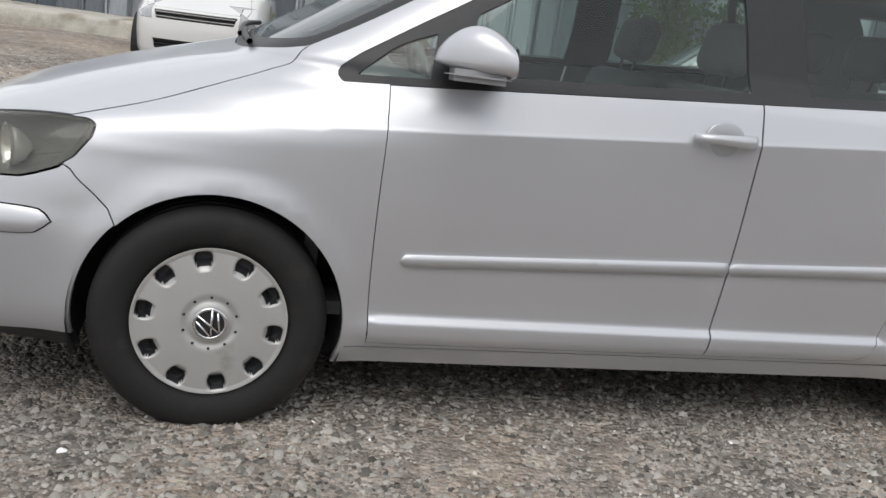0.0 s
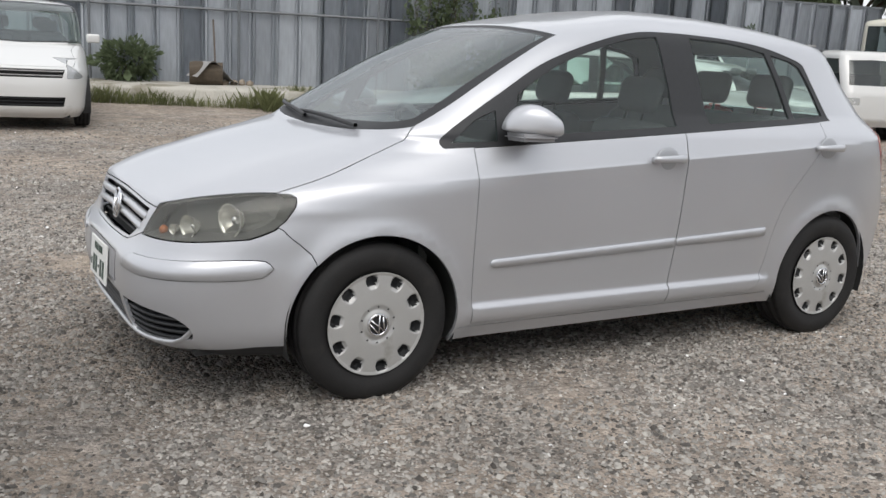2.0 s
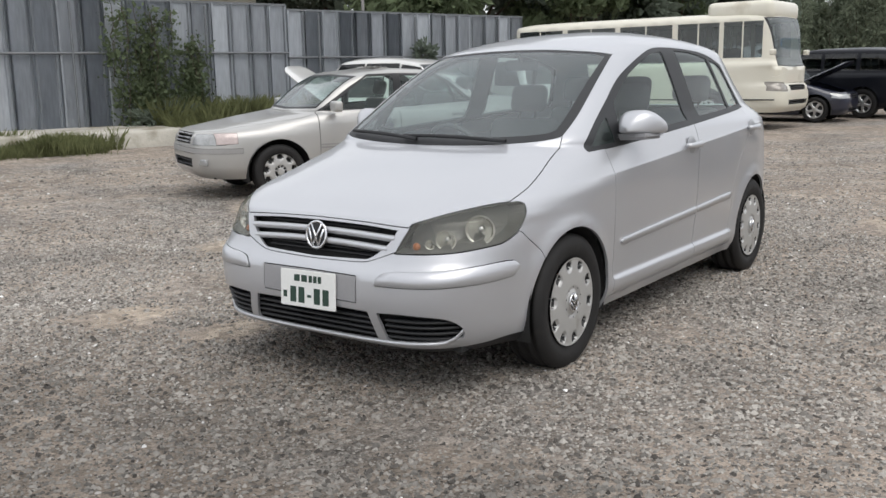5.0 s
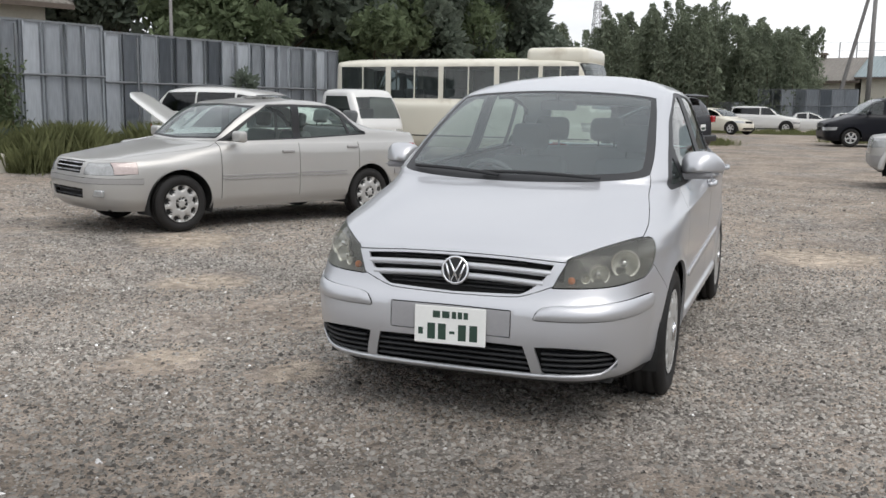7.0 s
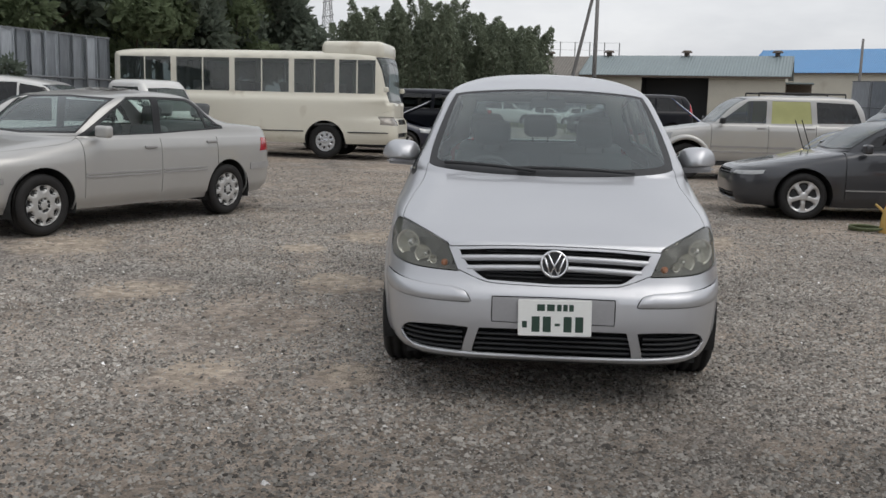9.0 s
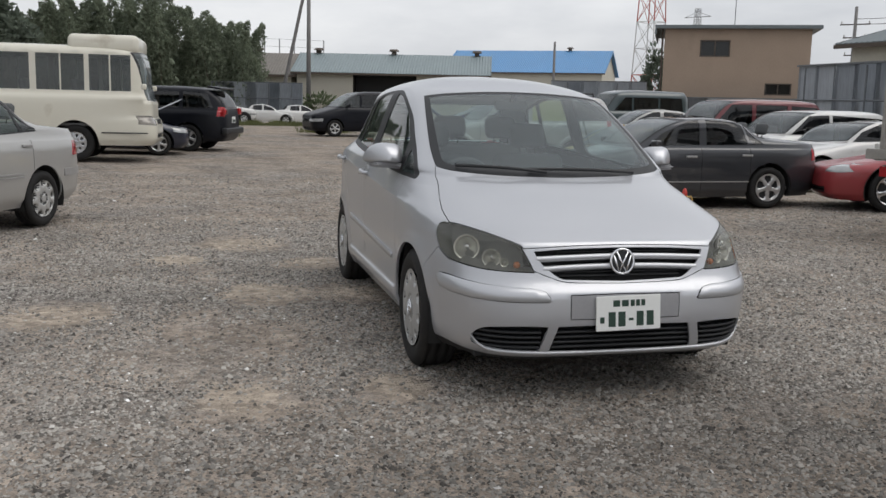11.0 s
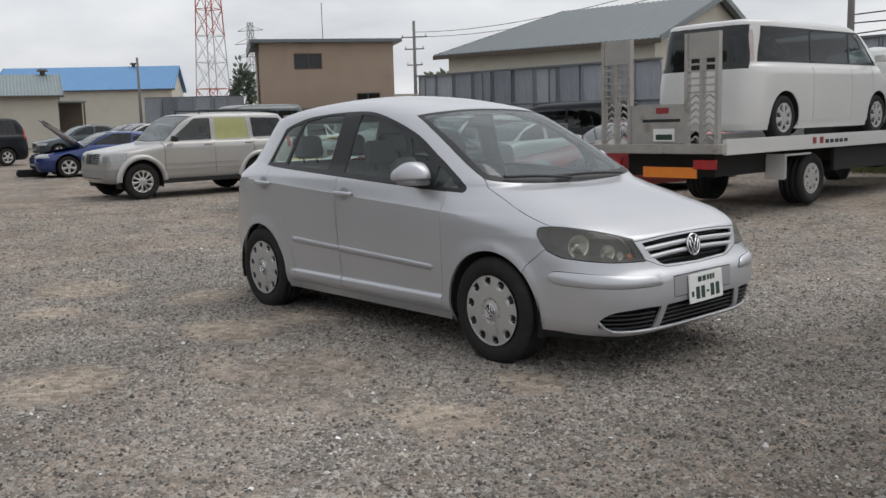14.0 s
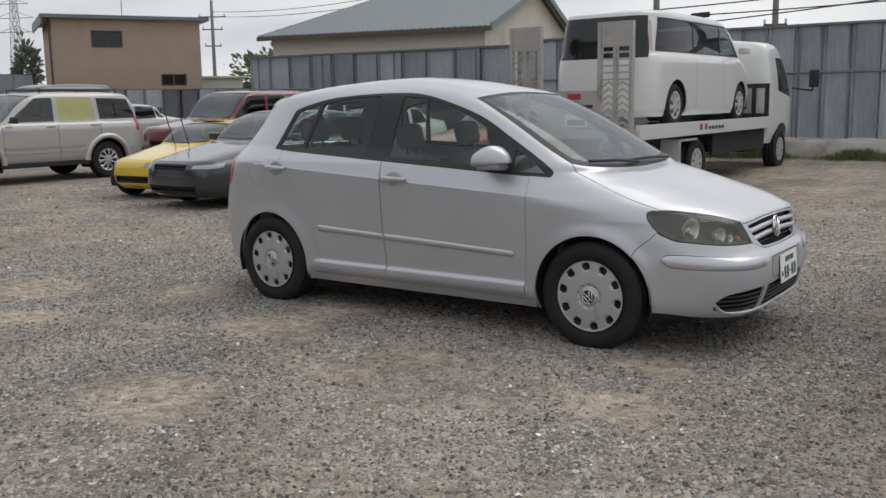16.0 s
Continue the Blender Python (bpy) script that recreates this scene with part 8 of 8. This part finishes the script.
def tower(label, x, y, z, h, w, mats, arms=()):
    t = thing("pylon", label, "pylon", pose(x, y, z, 0, 0, 30))
    n = 11
    for k in range(n):
        bm = bmesh.new()
        q0, q1 = k / n, (k + 1) / n
        s0, s1 = w * (1 - 0.72 * q0), w * (1 - 0.72 * q1)
        for a, b in ((1, 1), (1, -1), (-1, -1), (-1, 1)):
            c, d = -b, a
            rod(bm, (a * s0, b * s0, h * q0), (a * s1, b * s1, h * q1), w * 0.045, n=4)
            rod(bm, (a * s0, b * s0, h * q0), (c * s1, d * s1, h * q1), w * 0.026, n=4)
            rod(bm, (c * s0, d * s0, h * q0), (a * s1, b * s1, h * q1), w * 0.026, n=4)
            rod(bm, (a * s1, b * s1, h * q1), (c * s1, d * s1, h * q1), w * 0.026, n=4)
        part("lattice", bm, mats[k % len(mats)], t, "painted lattice section")
    for az, al in arms:
        bm = bmesh.new()
        rod(bm, (-al, 0, az), (al, 0, az), w * 0.05, n=4)
        rod(bm, (-al, 0, az), (0, 0, az + al * 0.35), w * 0.03, n=4)
        rod(bm, (al, 0, az), (0, 0, az + al * 0.35), w * 0.03, n=4)
        part("pylon_arm", bm, mats[0], t)


def wire(label, a, b, sag, r=0.018):
    a, b = Vector(a), Vector(b)
    bm = bmesh.new()
    side = (b - a).cross(Vector((0, 0, 1))).normalized() * r
    up = Vector((0, 0, r))
    prev = None
    for q in np.linspace(0, 1, 13):
        c = a.lerp(b, q) - Vector((0, 0, sag * 4 * q * (1 - q)))
        ring = [bm.verts.new(c + o) for o in (side, up, -side, -up)]
        for i in range(4) if prev else ():
            bm.faces.new((prev[i], prev[(i + 1) % 4], ring[(i + 1) % 4], ring[i]))
        prev = ring
    tagged(part("overhead_wire", bm, WIRE), label, "wire", "overhead wires")


pole("grey utility pole with a leaning stay pole", -58.7, 5.0, 0.35, 10.9, 0.17, ((9.2, 1.6, 80),), (-0.6, -2.1, 0.0))
pole("short dark pole before the blue roof", -52.0, 20.2, 0.33, 5.57, 0.11)
pole("utility pole with crossarms beyond the tan building", -51.0, 41.9, 0.28, 8.8, 0.16, ((7.6, 2.0, 40), (6.7, 1.5, 40), (5.5, 1.2, 40)))
pole("grey utility pole above the treetops", -33.0, -12.4, 0.3, 8.2, 0.12)
pole("utility pole behind the zinc fence", -11.2, 29.7, 0.4, 9.0, 0.15, ((7.2, 1.6, 0), (7.9, 1.4, 0)))
pole("utility pole behind the tall fence", 2.0, 18.5, 0.5, 6.5, 0.13, ((4.2, 1.0, 0),))
pole("utility pole with a bracket behind the tall fence", -7.76, 33.62, 0.4, 9.0, 0.15, ((3.9, 0.9, 20),))
pole("slim post behind the zinc fence", -15.6, -14.8, 0.3, 4.4, 0.06)
tower("red and white lattice tower on the skyline", -115.7, 58.6, ground_at(-115.7, 58.6), 40, 1.9, (TOWERRED, TOWERRED, TOWERWHITE, TOWERWHITE))
tower("grey transmission pylon on the skyline", -153.7, 86.8, ground_at(-153.7, 86.8), 21.5, 1.3, (TOWERGREY,), ((20, 2.7), (17.6, 3.5), (15.2, 2.9)))
tower("grey transmission pylon above the bamboo", -195, -41, ground_at(-195, -41), 25, 2.0, (TOWERGREY,), ((23.5, 3.4), (20.5, 4.0)))
for dz in (0.0, 0.35):
    wire("overhead wire against the clouds", (-58.7, 5.0, 9.9 + dz), (-66, -40, 10.6 + dz), 0.5)
    wire("overhead wire across the warehouse roof", (-11.2, 29.7, 7.4 + dz), (2.0, 18.5, 5.2 + dz), 0.4)
    wire("overhead wire beyond the warehouse", (-51, 41.9, 7.9 + dz), (-11.2, 29.7, 7.6 + dz), 0.9)
    wire("overhead wire above the tall fence", (2.0, 18.5, 4.9 + dz), (26, 14, 5.6 + dz), 0.4)
for z0, x1, y1, z1, sag in ((4.75, 5.3, 33.0, 5.95, 0.12), (4.45, 5.3, 33.1, 5.25, 0.15), (4.05, 5.3, 32.9, 5.7, 0.1)):
    wire("thick overhead cable low above the tall fence", (-11.2, 29.7, z0 + 0.1), (x1, y1, z1), sag, 0.024)
tagged(part("cable_box", boxes((-0.36, 0.36, -0.08, 0.08, -0.1, 0.1), bevel=0.03), WIRE, m=pose(-9.55, 30.03, 4.56, 0, -3, 12)), "dark splice box hanging on the overhead cable", "cable box")
net = thing("net_fence", "tall thin ball-court net on slim posts", "net", pose(-92, 2.6, 0.36))
for i in range(6):
    part("net_post", rod(bmesh.new(), (0, i * 1.5, 0), (0, i * 1.5, 7.8), 0.06), TOWERGREY, net)
for z in (7.75, 7.0, 6.2, 5.4):
    part("net_cable", rod(bmesh.new(), (0, 0, z), (0, 7.5, z), 0.015, n=4), TOWERGREY, net)


# ---------------------------------------------------------------- small things
def watering_can():
    t = thing("watering_can", "yellow plastic jug with a handle and red cap, on the gravel", "can", pose(-5.0, 4.22, ground_at(-5.0, 4.22), 0, 0, 70) @ Matrix.Diagonal((0.82, 0.82, 0.92, 1)))
    CAN = shader("yellowed_plastic", (0.52, 0.34, 0.10), 0.5, var=0.1)
    part("body", smooth_bm(lathe(bmesh.new(), [(0.0, 0), (0.105, 0.0), (0.11, 0.02), (0.085, 0.22), (0.058, 0.32), (0.054, 0.34), (0.048, 0.34), (0.042, 0.27)], 28, "Z")), CAN, t)
    bm = bmesh.new()
    pts = [Vector((0.05, 0, 0.32)), Vector((0.105, 0, 0.33)), Vector((0.125, 0, 0.28)), Vector((0.115, 0, 0.21)), Vector((0.09, 0, 0.18))]
    for a, b in zip(pts, pts[1:]):
        rod(bm, a, b, 0.013)
    part("handle", bm, CAN, t)
    part("spout", rod(bmesh.new(), (-0.05, 0, 0.27), (-0.18, 0, 0.37), 0.02, 0.014), CAN, t)
    part("cap", smooth_bm(lathe(bmesh.new(), [(0.04, 0.33), (0.042, 0.38), (0.03, 0.43), (0.0, 0.45)], 20, "Z")), shader("red_plastic", (0.5, 0.05, 0.04), 0.4), t, "red plastic cap")


watering_can()
HOSE = shader("green_hose", (0.09, 0.11, 0.05), 0.6)
hb = bmesh.new()
for k in range(3):
    pr = None
    for a in np.linspace(0, 6.28, 20):
        p = Vector((-5.2 + (0.16 + 0.03 * k) * math.cos(a) + 0.06 * k, 4.0 + (0.13 + 0.02 * k) * math.sin(a), ground_at(-5.2, 4.0) + 0.015 + 0.022 * k))
        if pr is not None:
            rod(hb, pr, p, 0.014, n=6)
        pr = p
tagged(part("garden_hose", hb, HOSE), "coiled green garden hose on the gravel", "hose")
mat_ob = part("rubber_mat", boxes((-0.42, 0.42, -0.3, 0.3, 0, 0.2), bevel=0.04), RUBBER, m=pose(-23.3, 4.35, ground_at(-23.3, 4.35), 0, 0, 76))
tagged(mat_ob, "black detached bumper lying on the ground", "bumper")


def log_pile():
    t = thing("log", "cut log lying on the kerb with a grey sheet over it", "log", pose(-2.3, -14.2, 0.45, 0, 0, 12))
    bm = lathe(bmesh.new(), [(0.0, -0.32), (0.21, -0.32), (0.235, -0.2), (0.22, 0.1), (0.23, 0.3), (0.0, 0.3)], 22)
    for v in bm.verts:
        v.co += Vector((1, 1, 1)) * 0.02 * noise.noise(v.co * 9)
    part("bark_log", bm, BARK, t, m=pose(0, 0, 0.22, 0, 0, 62))
    rows = [[(x, y, 0.06 + 0.40 * math.exp(-((x + 0.0) / 0.3) ** 2) + 0.03 * noise.noise((x * 6, y * 6, 0))) for y in np.linspace(-0.18, 0.28, 8)] for x in np.linspace(-0.65, 0.34, 16)]
    part("grey_sheet", smooth_bm(loft(rows)), shader("grey_sheeting", (0.33, 0.32, 0.31), 0.6, var=0.2), t, "crumpled grey sheet")
    part("stick", rod(bmesh.new(), (-0.1, 0.2, 0.02), (-0.3, -0.3, 1.25), 0.018), TIMBER, t)
    rubble = bmesh.new()
    for k in range(14):
        mm = pose(-0.95 + 0.06 * k, 0.1 * math.sin(k * 2.1), 0.05, 20 * k, 33 * k, 51 * k) @ Matrix.Diagonal((0.09, 0.07, 0.06, 1))
        bmesh.ops.create_icosphere(rubble, subdivisions=1, radius=1, matrix=mm)
    part("rubble", rubble, EARTH, t, "heap of earth and rubble")


log_pile()
